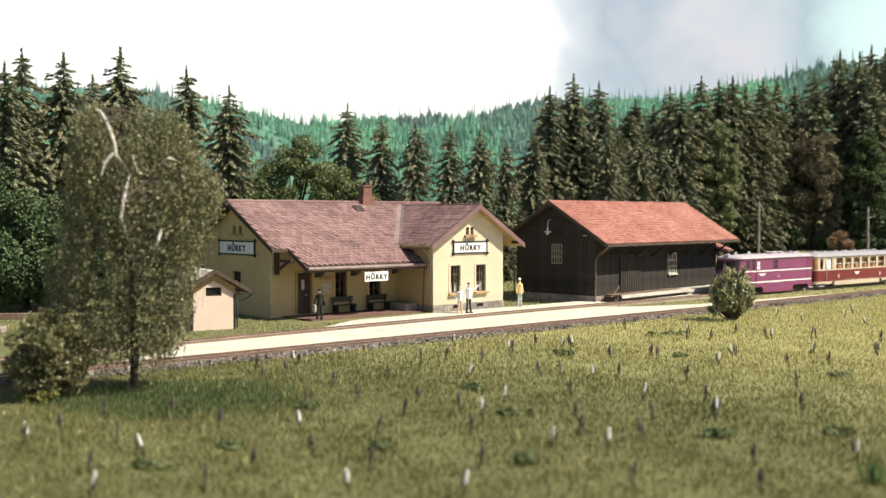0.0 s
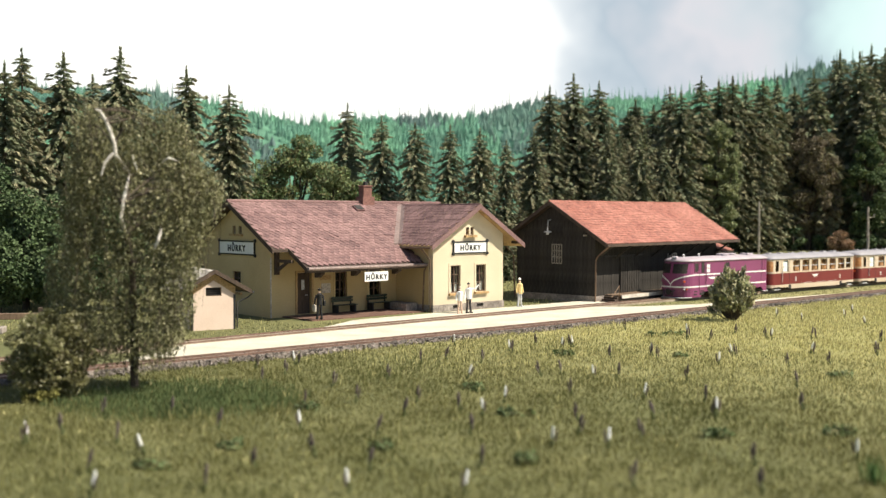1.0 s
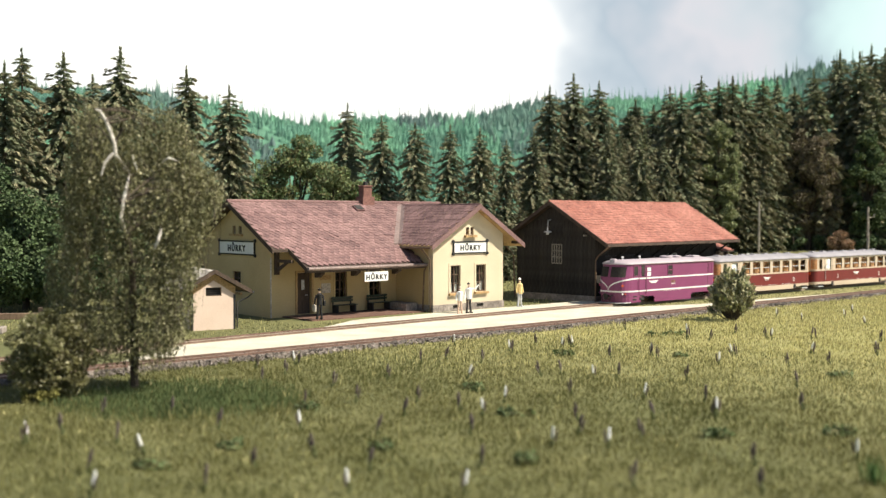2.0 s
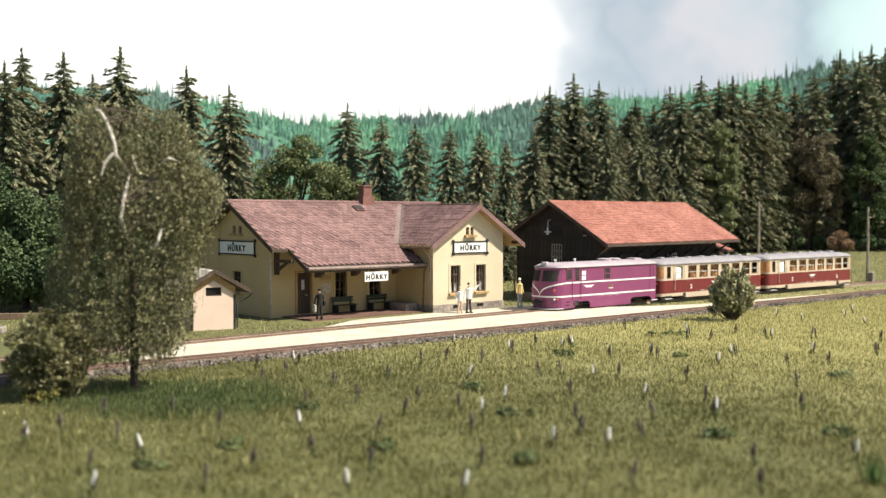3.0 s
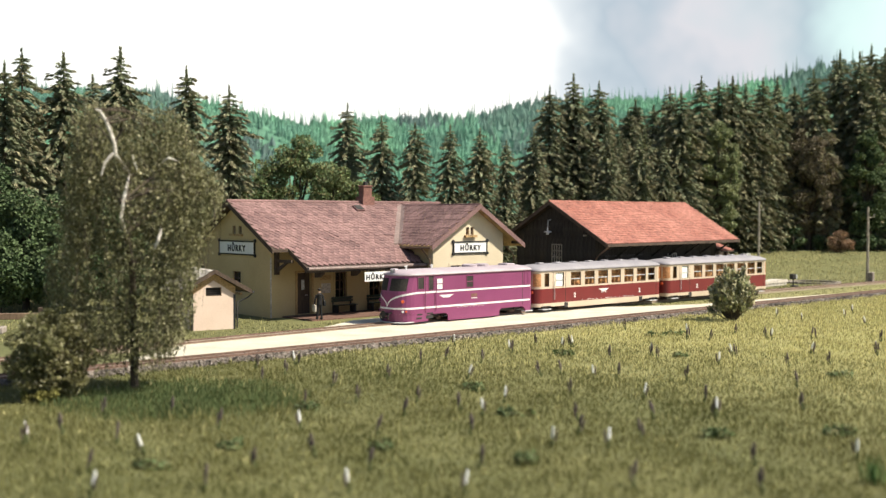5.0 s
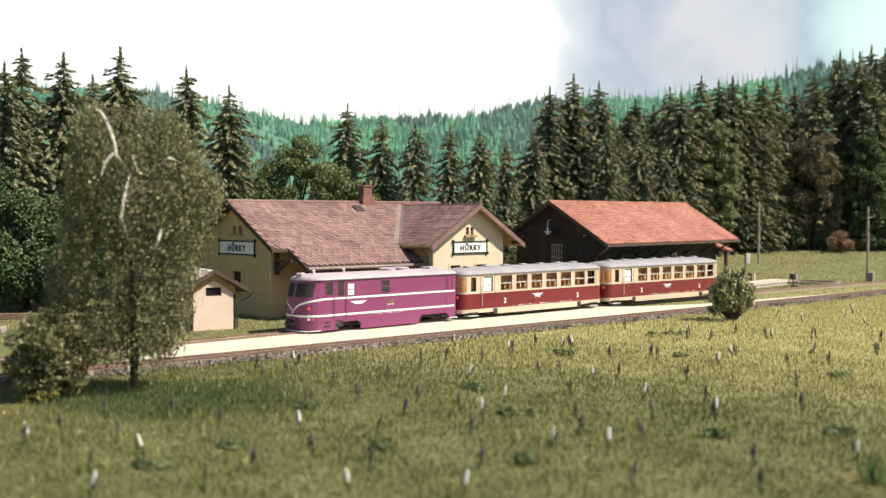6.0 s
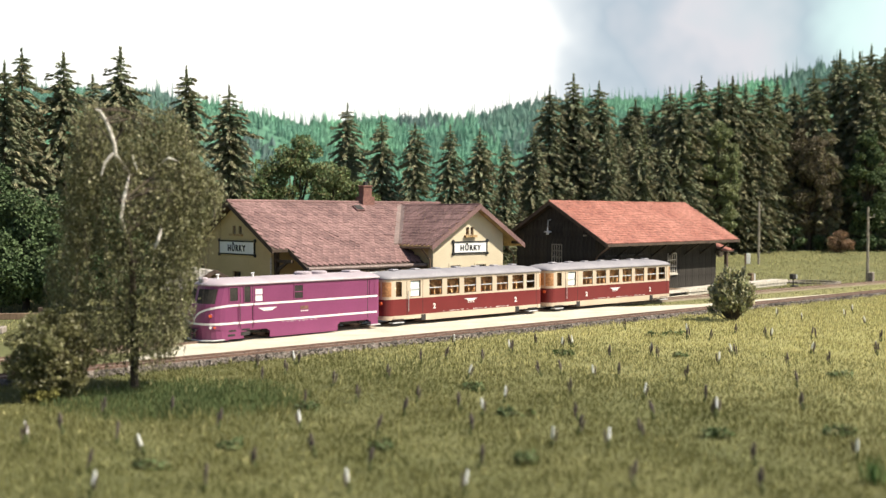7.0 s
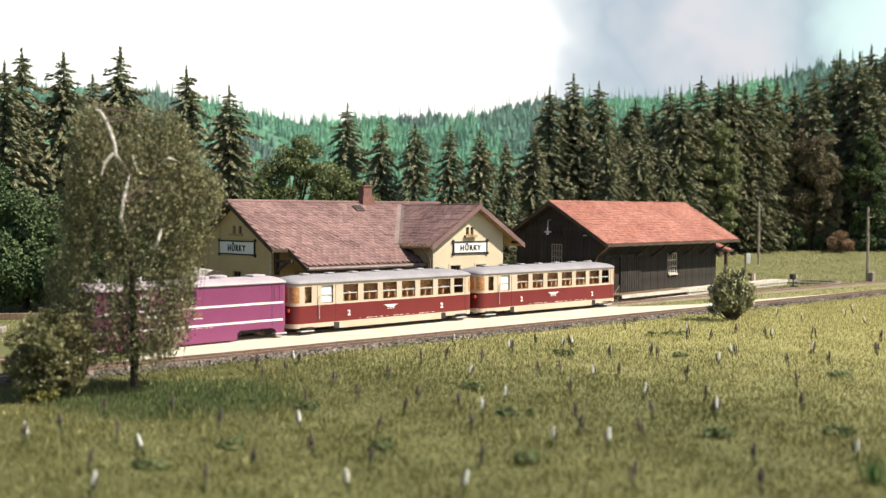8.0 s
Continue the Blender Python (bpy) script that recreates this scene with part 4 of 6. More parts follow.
def wheelset(parent, x, r, gauge=0.76):
    ob = part("wheelset", tube(B(), [(0, -gauge / 2 - 0.05, 0), (0, gauge / 2 + 0.05, 0)], 0.05, 8), M["dull"], parent)
    for s in (-1, 1):
        part("wheel", tube(B(), [(0, s * (gauge / 2 + 0.05), 0), (0, s * (gauge / 2 - 0.04), 0), (0, s * (gauge / 2 - 0.045), 0), (0, s * (gauge / 2 - 0.08), 0)],
                           [r, r, r + 0.05, r + 0.05], 18), M["rail"], ob)
        part("spoke", bx(-r * 0.7, r * 0.7, s * (gauge / 2 + 0.052), s * (gauge / 2 + 0.07), -0.05, 0.05), M["dull"], ob)
    ob.matrix_basis = at(x, 0, 0.19 + r)
    return ob, x, r


def bogie(parent, x, wheels, wb=1.3, r=0.33):
    b = part("bogie_frame", bx(x - wb / 2 - 0.35, x + wb / 2 + 0.35, -0.66, -0.56, 0.38, 0.66, 0.02), M["dull"], parent)
    part("bogie_side", bx(x - wb / 2 - 0.35, x + wb / 2 + 0.35, 0.56, 0.66, 0.38, 0.66, 0.02), M["dull"], b)
    part("bolster", bx(x - 0.2, x + 0.2, -0.555, 0.555, 0.45, 0.7), M["dull"], b)
    for dx in (-wb / 2, wb / 2):
        for s in (-1, 1):
            part("axle_box", bx(x + dx - 0.13, x + dx + 0.13, s * 0.70 - 0.035, s * 0.70 + 0.035, 0.36, 0.62, 0.02), M["dull"], b)
        wheels.append(wheelset(parent, x + dx, r))


WHEELS = []


def locomotive():
    lo = thing("diesel_locomotive", at(0, 0, 0), "purple narrow-gauge diesel locomotive with white lining and pale roof", "locomotive")
    w, xr = 1.10, 4.92

    def plan(z, grow=0.0):
        xf = np.interp(z, [0.3, 0.5, 1.0, 1.72, 2.55, 2.7], [-4.42, -4.56, -4.60, -4.55, -4.34, -4.30])
        return plan_outline(xf - grow, xr + grow, w + grow, 0.85 + grow, 0.25 + grow)
    body = part("body", loft(B(), [(z, plan(z)) for z in (0.66, 1.0, 1.4, 1.72, 2.1, 2.45, 2.55)]), M["purple"], lo, "purple painted body")
    # skirt with cut-outs over the bogies
    sk = B()
    for s in (-1, 1):
        y0, y1 = sorted((s * (w - 0.004), s * (w - 0.06)))
        for x0, x1, z0 in ((-3.65, -2.8, 0.23), (-1.45, 2.3, 0.18), (4.3, 4.75, 0.30)):
            box(sk, x0, x1, y0, y1, z0, 0.664)
        for x0, x1 in ((-2.8, -1.45), (2.3, 4.3)):
            prism(sk, [(x0, 0.664), (x0, 0.45), (x0 + 0.16, 0.57), (x1 - 0.16, 0.57), (x1, 0.45), (x1, 0.664)], y0, y1)
    part("skirt", sk, M["purple"], lo)
    part("front_apron", loft(B(), [(z, [p for p in plan_outline(-4.54 + 0.1 * (0.66 - z), -3.6, w - 0.005, 0.85, 0.02)]) for z in (0.20, 0.42, 0.655)]), M["purple"], lo)
    part("rear_apron", bx(4.55, 4.86, -0.95, 0.95, 0.4, 0.655), M["purple"], lo)
    part("underframe", bx(-4.3, 4.3, -0.5, 0.5, 0.66 - 0.05, 0.655), M["dull"], lo)
    roof = part("roof", loft(B(), [(2.552, plan(2.55, 0.06)), (2.61, plan(2.55, 0.06)), (2.71, plan_outline(-4.2, xr - 0.05, w - 0.1, 0.75, 0.3)),
                                   (2.79, plan_outline(-4.0, xr - 0.15, w - 0.4, 0.6, 0.3)), (2.83, plan_outline(-3.7, xr - 0.3, 0.3, 0.25, 0.2))]),
                M["lilac"], lo, "pale lilac-grey roof", smooth=True)
    for x in (1.1, 2.0):
        part("roof_fan", tube(B(), [(x, 0, 2.79), (x, 0, 2.93), (x, 0, 2.97)], [0.42, 0.42, 0.3], 14), M["lilac"], roof)
    part("roof_vent", bx(3.6, 4.3, -0.35, 0.35, 2.77, 2.92, 0.04), M["lilac"], roof)
    lb = part("roof_lamp", bx(-4.28, -3.98, -0.2, 0.2, 2.62, 2.90, 0.05), M["lilac"], roof)
    part("lens", tube(B(), [(-4.282, 0, 2.77), (-4.31, 0, 2.77)], [0.11, 0.09], 10), M["grey"], lb)
    for x, y in ((-3.6, -0.3), (-1.7, -0.1)):
        part("horn", tube(B(), [(x, y, 2.7), (x, y, 2.93), (x - 0.02, y, 3.02)], [0.05, 0.05, 0.09], 8), M["white"], roof)
    # white lining that dips round the nose
    for top in (True, False):
        for s in (1, -1):
            bm = B()
            k = 60
            rows = []
            total = 10.4
            for i in range(k + 1):
                d = 2.1 * i / 40 if i <= 40 else 2.1 + (total - 2.1) * (i - 40) / (k - 40)
                z = 0.92
                if top:
                    z = 0.97 + 0.72 * math.sqrt(max(0.0, 1 - (1 - min(1.0, d / 1.95)) ** 2))
                half = plan(z)
                x, y, nn = along_plan(half, d)
                hw = 0.045
                rows.append([bm.verts.new((x + nn[0] * e, s * (y + nn[1] * e), z + zz)) for e, zz in ((0.014, -hw), (0.018, hw), (-0.02, hw), (-0.02, -hw))])
            for a, b in zip(rows, rows[1:]):
                for j in range(4):
                    bm.faces.new((a[j], a[(j + 1) % 4], b[(j + 1) % 4], b[j]))
            part("white_line", bm, M["white"], body)

    def panel(name, x0, x1, z0, z1, m, proud=0.012, parent=None, label=""):
        """A pane or panel on both flanks."""
        for s in (-1, 1):
            y0, y1 = sorted((s * (w + proud), s * (w - 0.02)))
            part(name, bx(x0, x1, y0, y1, z0, z1), m, parent or body, label)
    # the white pane stands for light reflected in its glass
    for x0, x1, z0, z1, m in ((-3.5, -3.1, 1.88, 2.46, "unlit_in"), (-2.78, -2.46, 1.8, 2.5, "unlit_in"), (-0.14, 0.32, 1.83, 2.42, "unlit_in"), (-2.22, -1.84, 1.82, 2.36, "white"), (4.25, 4.5, 1.8, 2.42, "purple")):
        for s in (-1, 1):
            y0, y1 = sorted((s * (w + 0.006), s * (w - 0.02)))
            wn = part("side_window", bx(x0, x1, y0, y1, z0, z1), M[m], body)
            bm = B()
            f = 0.035
            y0, y1 = sorted((s * (w + 0.022), s * (w - 0.02)))
            box(bm, x0 - f, x0, y0, y1, z0 - f, z1 + f)
            box(bm, x1, x1 + f, y0, y1, z0 - f, z1 + f)
            box(bm, x0, x1, y0, y1, z0 - f, z0)
            box(bm, x0, x1, y0, y1, z1, z1 + f)
            if m in ("white",) or x0 == -0.14:
                box(bm, x0, x1, y0, y1, (z0 + z1) / 2 - 0.02, (z0 + z1) / 2 + 0.02)
            part("window_frame", bm, M["purple"], wn)
    # door seams and handrails
    for x in (-2.98, -2.36, 4.1):
        panel("seam", x - 0.015, x + 0.015, 0.66, 2.50, M["dull"], 0.004)
    for x in (-3.05, -2.32):
        for s in (-1, 1):
            part("handrail", tube(B(), [(x, s * (w + 0.06), 0.75), (x, s * (w + 0.06), 1.75)], 0.018, 6), M["purple"], body)
    # windscreens on the sloping nose, lamps, winged emblem, buffer and coupling
    for s in (-1, 1):
        bm = B()
        rows = []
        for i in range(9):
            d = 0.10 + 0.99 * i / 8
            col = []
            for z in (1.80, 2.42):
                x, y, nn = along_plan(plan(z), d)
                col += [bm.verts.new((x + nn[0] * 0.012, s * (y + nn[1] * 0.012), z)), bm.verts.new((x - nn[0] * 0.03, s * (y - nn[1] * 0.03), z))]
            rows.append(col)
        for a, b in zip(rows, rows[1:]):
            for p, q in ((0, 2), (2, 3), (3, 1), (1, 0)):
                bm.faces.new((a[p], b[p], b[q], a[q]))
        bm.faces.new((rows[0][0], rows[0][2], rows[0][3], rows[0][1]))
        bm.faces.new((rows[-1][0], rows[-1][1], rows[-1][3], rows[-1][2]))
        part("windscreen", bm, M["unlit_in"], body)
        for d, z, m, r in ((0.95, 1.28, "lamp_red", 0.09), (0.95, 0.78, "white", 0.07), (1.12, 0.78, "lamp_red", 0.06)):
            x, y, nn = along_plan(plan(z), d)
            p, q = Vector((x, s * y, z)), Vector((nn[0], s * nn[1], 0))
            hl = part("headlight", tube(B(), [p - q * 0.05, p + q * 0.05, p + q * 0.07], [r * 1.15, r * 1.15, r], 12), M["purple"], body)
            part("lens", tube(B(), [p + q * 0.068, p + q * 0.078], [r * 0.9, r * 0.8], 12), M[m], hl)
        y0, y1 = sorted((s * (w + 0.012), s * (w - 0.02)))
        part("winged_emblem", prism(B(), [(-2.08, 1.51), (-1.06, 1.51), (-1.25, 1.44), (-1.35, 1.37), (-1.79, 1.37), (-1.90, 1.44)], y0, y1), M["white"], body)
        part("number_plate", bx(0.18, 0.62, y0, y1, 1.31, 1.47), M["brick"], body)
        bm = B()
        for k in range(4):
            box(bm, 0.20 + 0.11 * k, 0.28 + 0.11 * k, y0, y1, 1.22, 1.26)
        for k in range(9):
            box(bm, -0.8 + 0.22 * k, -0.8 + 0.22 * k + 0.06 + 0.05 * (k % 3), y0, y1, 0.81, 0.828)
        part("plain_lettering", bm, M["white"], body)
        part("foot_step", bx(-3.6, -3.25, *sorted((s * (w + 0.01), s * (w - 0.05))), 0.36, 0.45), M["dull"], body)
        part("foot_step", bx(-2.95, -2.5, *sorted((s * (w + 0.01), s * (w - 0.05))), 0.36, 0.52), M["dull"], body)
        part("foot_step", bx(-3.55, -3.2, *sorted((s * (w + 0.01), s * (w - 0.05))), 0.56, 0.63), M["dull"], body)
        part("foot_step", bx(-2.9, -2.5, *sorted((s * (w + 0.01), s * (w - 0.05))), 0.58, 0.65), M["dull"], body)
        part("rear_steps", bx(4.25, 4.85, *sorted((s * (w + 0.08), s * (w - 0.25))), 0.28, 0.33), M["grey"], lo)
    part("rail_guard", tube(B(), [(-3.75, -1.08, 0.23), (-4.25, -0.98, 0.22), (-4.56, -0.6, 0.22), (-4.68, 0, 0.22), (-4.56, 0.6, 0.22), (-4.25, 0.98, 0.22), (-3.75, 1.08, 0.23)], 0.035, 6), M["grey"], lo)
    for y in (-0.32, 0.34):
        part("brake_hose", tube(B(), [(-4.5, y, 0.72), (-4.74, y, 0.66), (-4.80, y, 0.50), (-4.76, y * 0.8, 0.36), (-4.66, y * 0.6, 0.34)], 0.035, 6), M["dull"], lo)
    part("coupling_hook", tube(B(), [(-4.5, 0, 0.45), (-4.86, 0, 0.44), (-4.98, 0, 0.52), (-4.94, 0, 0.62)], 0.04, 6), M["dull"], lo)
    part("buffer", tube(B(), [(-4.5, 0, 0.62), (-4.8, 0, 0.62), (-4.85, 0, 0.62)], [0.09, 0.09, 0.2], 10), M["dull"], lo)
    part("coupling", tube(B(), [(4.85, 0, 0.6), (5.35, 0, 0.6)], 0.07, 6), M["dull"], lo)
    wh = []
    bogie(lo, -2.15, wh)
    bogie(lo, 3.3, wh)
    WHEELS.extend(wh)
    return lo


def coach():
    co = thing("passenger_coach", at(0, 0, 0), "cream and wine-red narrow-gauge coach with blue-grey roof", "railway coach", "coaches of the train")
    w, h = 1.10, 5.68
    xs = 5.2
    # bands of the flanks: skirt, red panel, cream window band with real openings
    wins = [(-5.05, -4.66, 1.56, 2.31), (-4.10, -3.44, 1.52, 2.33), (4.30, 4.95, 1.56, 2.33)] + \
           [(-2.85 + 1.205 * i, -1.97 + 1.205 * i, 1.54, 2.33) for i in range(6)]
    for s in (-1, 1):
        t0, t1 = sorted((s * w, s * (w - 0.07)))
        part("window_band", wall(B(), -xs, xs, 1.44, lambda x: 2.42, t0, t1, wins), M["cream_coach"], co, "cream painted band")
        part("waist_panel", bx(-xs, xs, t0, t1, 0.622, 1.438), M["red_coach"], co, "wine-red painted panel")
        sb = B()
        prism(sb, [(-xs + 0.02, 0.62), (-xs + 0.02, 0.42), (-3.3, 0.42), (-3.15, 0.30), (3.4, 0.30), (3.55, 0.42), (xs - 0.02, 0.42), (xs - 0.02, 0.62)], t0, t1)
        part("skirt", sb, M["cream_coach"], co)
        for a0, a1, z0, z1 in wins:
            f = 0.03
            bm = B()
            u0, u1 = sorted((s * (w - 0.03), s * (w - 0.06)))
            box(bm, a0, a0 + f, u0, u1, z0, z1)
            box(bm, a1 - f, a1, u0, u1, z0, z1)
            box(bm, a0 + f, a1 - f, u0, u1, z0, z0 + f)
            box(bm, a0 + f, a1 - f, u0, u1, z1 - f, z1)
            wn = part("window", bm, M["wood_dark"], co)
            if a1 - a0 > 0.5:
                zz = z0 + (z1 - z0) * 0.48
                part("window_bar", bx(a0 + f, a1 - f, u0, u1, zz - 0.025, zz + 0.025), M["grey"], wn, "pale bar across the window")
            u0, u1 = sorted((s * (w - 0.045), s * (w - 0.05)))
            pn = part("pane", bx(a0 + f, a1 - f, u0, u1, z0 + f, z1 - f), M["glass"], wn)
            pn.visible_shadow = False
            # white sheet paints in the bright light on this pane
            if a0 == -4.10:
                part("blind", bx(a0, a1, *sorted((s * (w - 0.075), s * (w - 0.09))), z0, z1), M["white"], wn, "white sheet for the brightness of the pane")
        y0, y1 = sorted((s * (w + 0.012), s * (w - 0.02)))
        part("winged_emblem", prism(B(), [(-0.42, 1.24), (0.53, 1.24), (0.35, 1.18), (0.25, 1.10), (-0.14, 1.10), (-0.24, 1.18)], y0, y1), M["white"], co)
        bm = B()
        for k in range(12):
            box(bm, -1.9 + 0.42 * k, -1.9 + 0.42 * k + 0.08 + 0.09 * (k * 7 % 4), y0, y1, 0.675, 0.689 + 0.008 * (k % 2))
        for k in range(3):
            box(bm, -0.17 + 0.17 * k, -0.07 + 0.17 * k, y0, y1, 1.02, 1.06)
        part("plain_lettering", bm, M["white"], co)
        for x in (-2.52, 3.42):
            letters("2", 0.36, co, at(x, s * (w + 0.008), 0.97, 90, 0, 0 if s < 0 else 180), M["white"], 0.006, "class_figure")
        # folding door seams, handrail, steps, drain pipes
        for x in (-4.35, -3.3, 5.08):
            part("door_seam", bx(x - 0.012, x + 0.012, *sorted((s * (w + 0.004), s * (w - 0.02))), 0.64, 2.36), M["dull"], co)
        part("handrail", tube(B(), [(-4.28, s * (w + 0.06), 0.8), (-4.28, s * (w + 0.06), 1.85)], 0.018, 6), M["grey"], co)
        for x in (-4.95, 4.75):
            st = part("foot_steps", bx(x - 0.36, x + 0.36, *sorted((s * (w + 0.10), s * (w - 0.25))), 0.26, 0.31), M["grey"], co)
            part("upper_step", bx(x - 0.36, x + 0.36, *sorted((s * (w + 0.06), s * (w - 0.2))), 0.42, 0.46), M["dull"], st)
        for x in (-3.25, 3.55):
            part("axle_damper", bx(x - 0.16, x + 0.16, *sorted((s * (w + 0.02), s * (w - 0.2))), 0.30, 0.60, 0.02), M["dull"], co)
    # rounded ends with windows
    for e in (-1, 1):
        half = plan_outline(-h, -xs + 0.02, w, 0.42, 0.012)
        half = [(x, y) for x, y in half if x <= -xs + 0.0005] + [(-xs, -w)]
        for z0, z1, m, nm in ((1.44, 2.42, "cream_coach", "end_band"), (0.622, 1.438, "red_coach", "end_panel"), (0.42, 0.62, "cream_coach", "end_skirt")):
            bm = B()
            ring = half[::-1] + [(x, -y) for x, y in half[1:]]
            if e > 0:
                ring = [(-x, y) for x, y in ring]
            lo = [bm.verts.new((x, y, z0)) for x, y in ring]
            hi = [bm.verts.new((x, y, z1)) for x, y in ring]
            for i in range(len(ring) - 1):
                bm.faces.new((lo[i], lo[i + 1], hi[i + 1], hi[i]))
            bm.faces.new(lo)
            bm.faces.new(hi)
            part(nm, bm, M[m], co)
        for y0, y1, z0, z1 in ((-0.66, -0.3, 1.6, 2.3), (0.3, 0.66, 1.6, 2.3), (-0.25, 0.25, 1.5, 2.32)):
            x0, x1 = sorted((e * (h + 0.012), e * (h - 0.02)))
            part("end_window", bx(x0, x1, y0, y1, z0, z1), M["seat_m"], co, "orange-brown end window")
        for s in (-1, 1):
            bm, rows = B(), []
            for i in range(7):
                a = math.pi / 2 * (0.16 + 0.72 * i / 6)
                ring = []
                for r in (0.43, 0.40):
                    x, y = -h + 0.42 - r * math.cos(a), -(w - 0.42) - r * math.sin(a)
                    ring += [bm.verts.new((-e * x, -s * y, z)) for z in (1.58, 2.3)]
                rows.append(ring)
            for p, q in zip(rows, rows[1:]):
                for i, j in ((0, 1), (1, 3), (3, 2), (2, 0)):
                    bm.faces.new((p[i], p[j], q[j], q[i]))
            bm.faces.new([rows[0][i] for i in (0, 1, 3, 2)])
            bm.faces.new([rows[-1][i] for i in (0, 2, 3, 1)])
            part("corner_window", bm, M["seat_m"], co, "orange-brown rounded corner window")
        x0, x1 = sorted((e * (h + 0.10), e * (h - 0.02)))
        part("gangway_frame", bx(x0, x1, -0.36, -0.29, 0.62, 2.36), M["dull"], co)
        part("gangway_frame", bx(x0, x1, 0.29, 0.36, 0.62, 2.36), M["dull"], co)
        for y in (-0.72, 0.72):
            part("tail_lamp", tube(B(), [(e * (h - 0.05), y, 1.25), (e * (h + 0.05), y, 1.25)], 0.09, 10), M["lamp_red"], co)
        part("coupling", tube(B(), [(e * (h - 0.3), 0, 0.6), (e * (h + 0.36), 0, 0.6)], 0.07, 6), M["dull"], co)
    # arched roof with turned-down ends and ventilators
    lv = [(2.422, 0.05), (2.50, 0.04), (2.60, -0.06), (2.69, -0.22), (2.76, -0.45), (2.80, -0.8)]
    roof = part("roof", loft(B(), [(z, plan_outline(-h - min(gw, 0.03) + max(0, -gw) * 0.9, h + min(gw, 0.03) - max(0, -gw) * 0.9, w + gw, min(0.46, w + gw - 0.02), min(0.46, w + gw - 0.02))) for z, gw in lv]), M["roof_coach"], co, "blue-grey arched roof", smooth=True)
    for i in range(7):
        x = -4.3 + 1.43 * i
        part("roof_ventilator", bx(x - 0.22, x + 0.22, -0.2, 0.2, 2.77, 2.87, 0.05), M["roof_coach"], roof)
    # inside: floor and seats
    part("floor", bx(-5.15, 5.15, -0.95, 0.95, 0.68, 0.74), M["wood_dark"], co)
    part("partition", bx(-3.2, -3.15, -1.02, 1.02, 0.742, 2.40), M["seat_m"], co)
    part("partition", bx(4.2, 4.25, -1.02, 1.02, 0.742, 2.40), M["seat_m"], co)
    for i in range(6):
        for s in (-1, 1):
            y0, y1 = sorted((s * 1.0, s * 0.745))
            x = -2.41 + 1.205 * i
            se = part("seat", bx(x - 0.28, x + 0.28, y0, y1, 0.742, 1.2, 0.03), M["seat_m"], co)
            part("seat_back", bx(x - 0.05, x + 0.05, y0, y1, 1.202, 1.98, 0.02), M["seat_m"], se)
    part("vestibule_wall", bx(-5.12, -4.2, -0.86, -0.82, 0.742, 2.40), M["seat_m"], co)
    # panels added just behind the windows so that sunlight brightens them
    for y in (-0.74, 0.70):
        part("compartment_wall", bx(-3.14, 4.19, y, y + 0.04, 0.742, 2.40), M["seat_m"], co, "orange-brown panel added behind the windows to catch the sun")
    part("underframe", bx(-5.3, 5.3, -0.45, 0.45, 0.62 - 0.12, 0.618), M["dull"], co)
    part("equipment_box", bx(-0.9, 0.5, -0.9, -0.46, 0.34, 0.6, 0.02), M["dull"], co)
    for e in (-3.6, 3.6):
        wh = []
        bogie(co, e, wh)
    return co


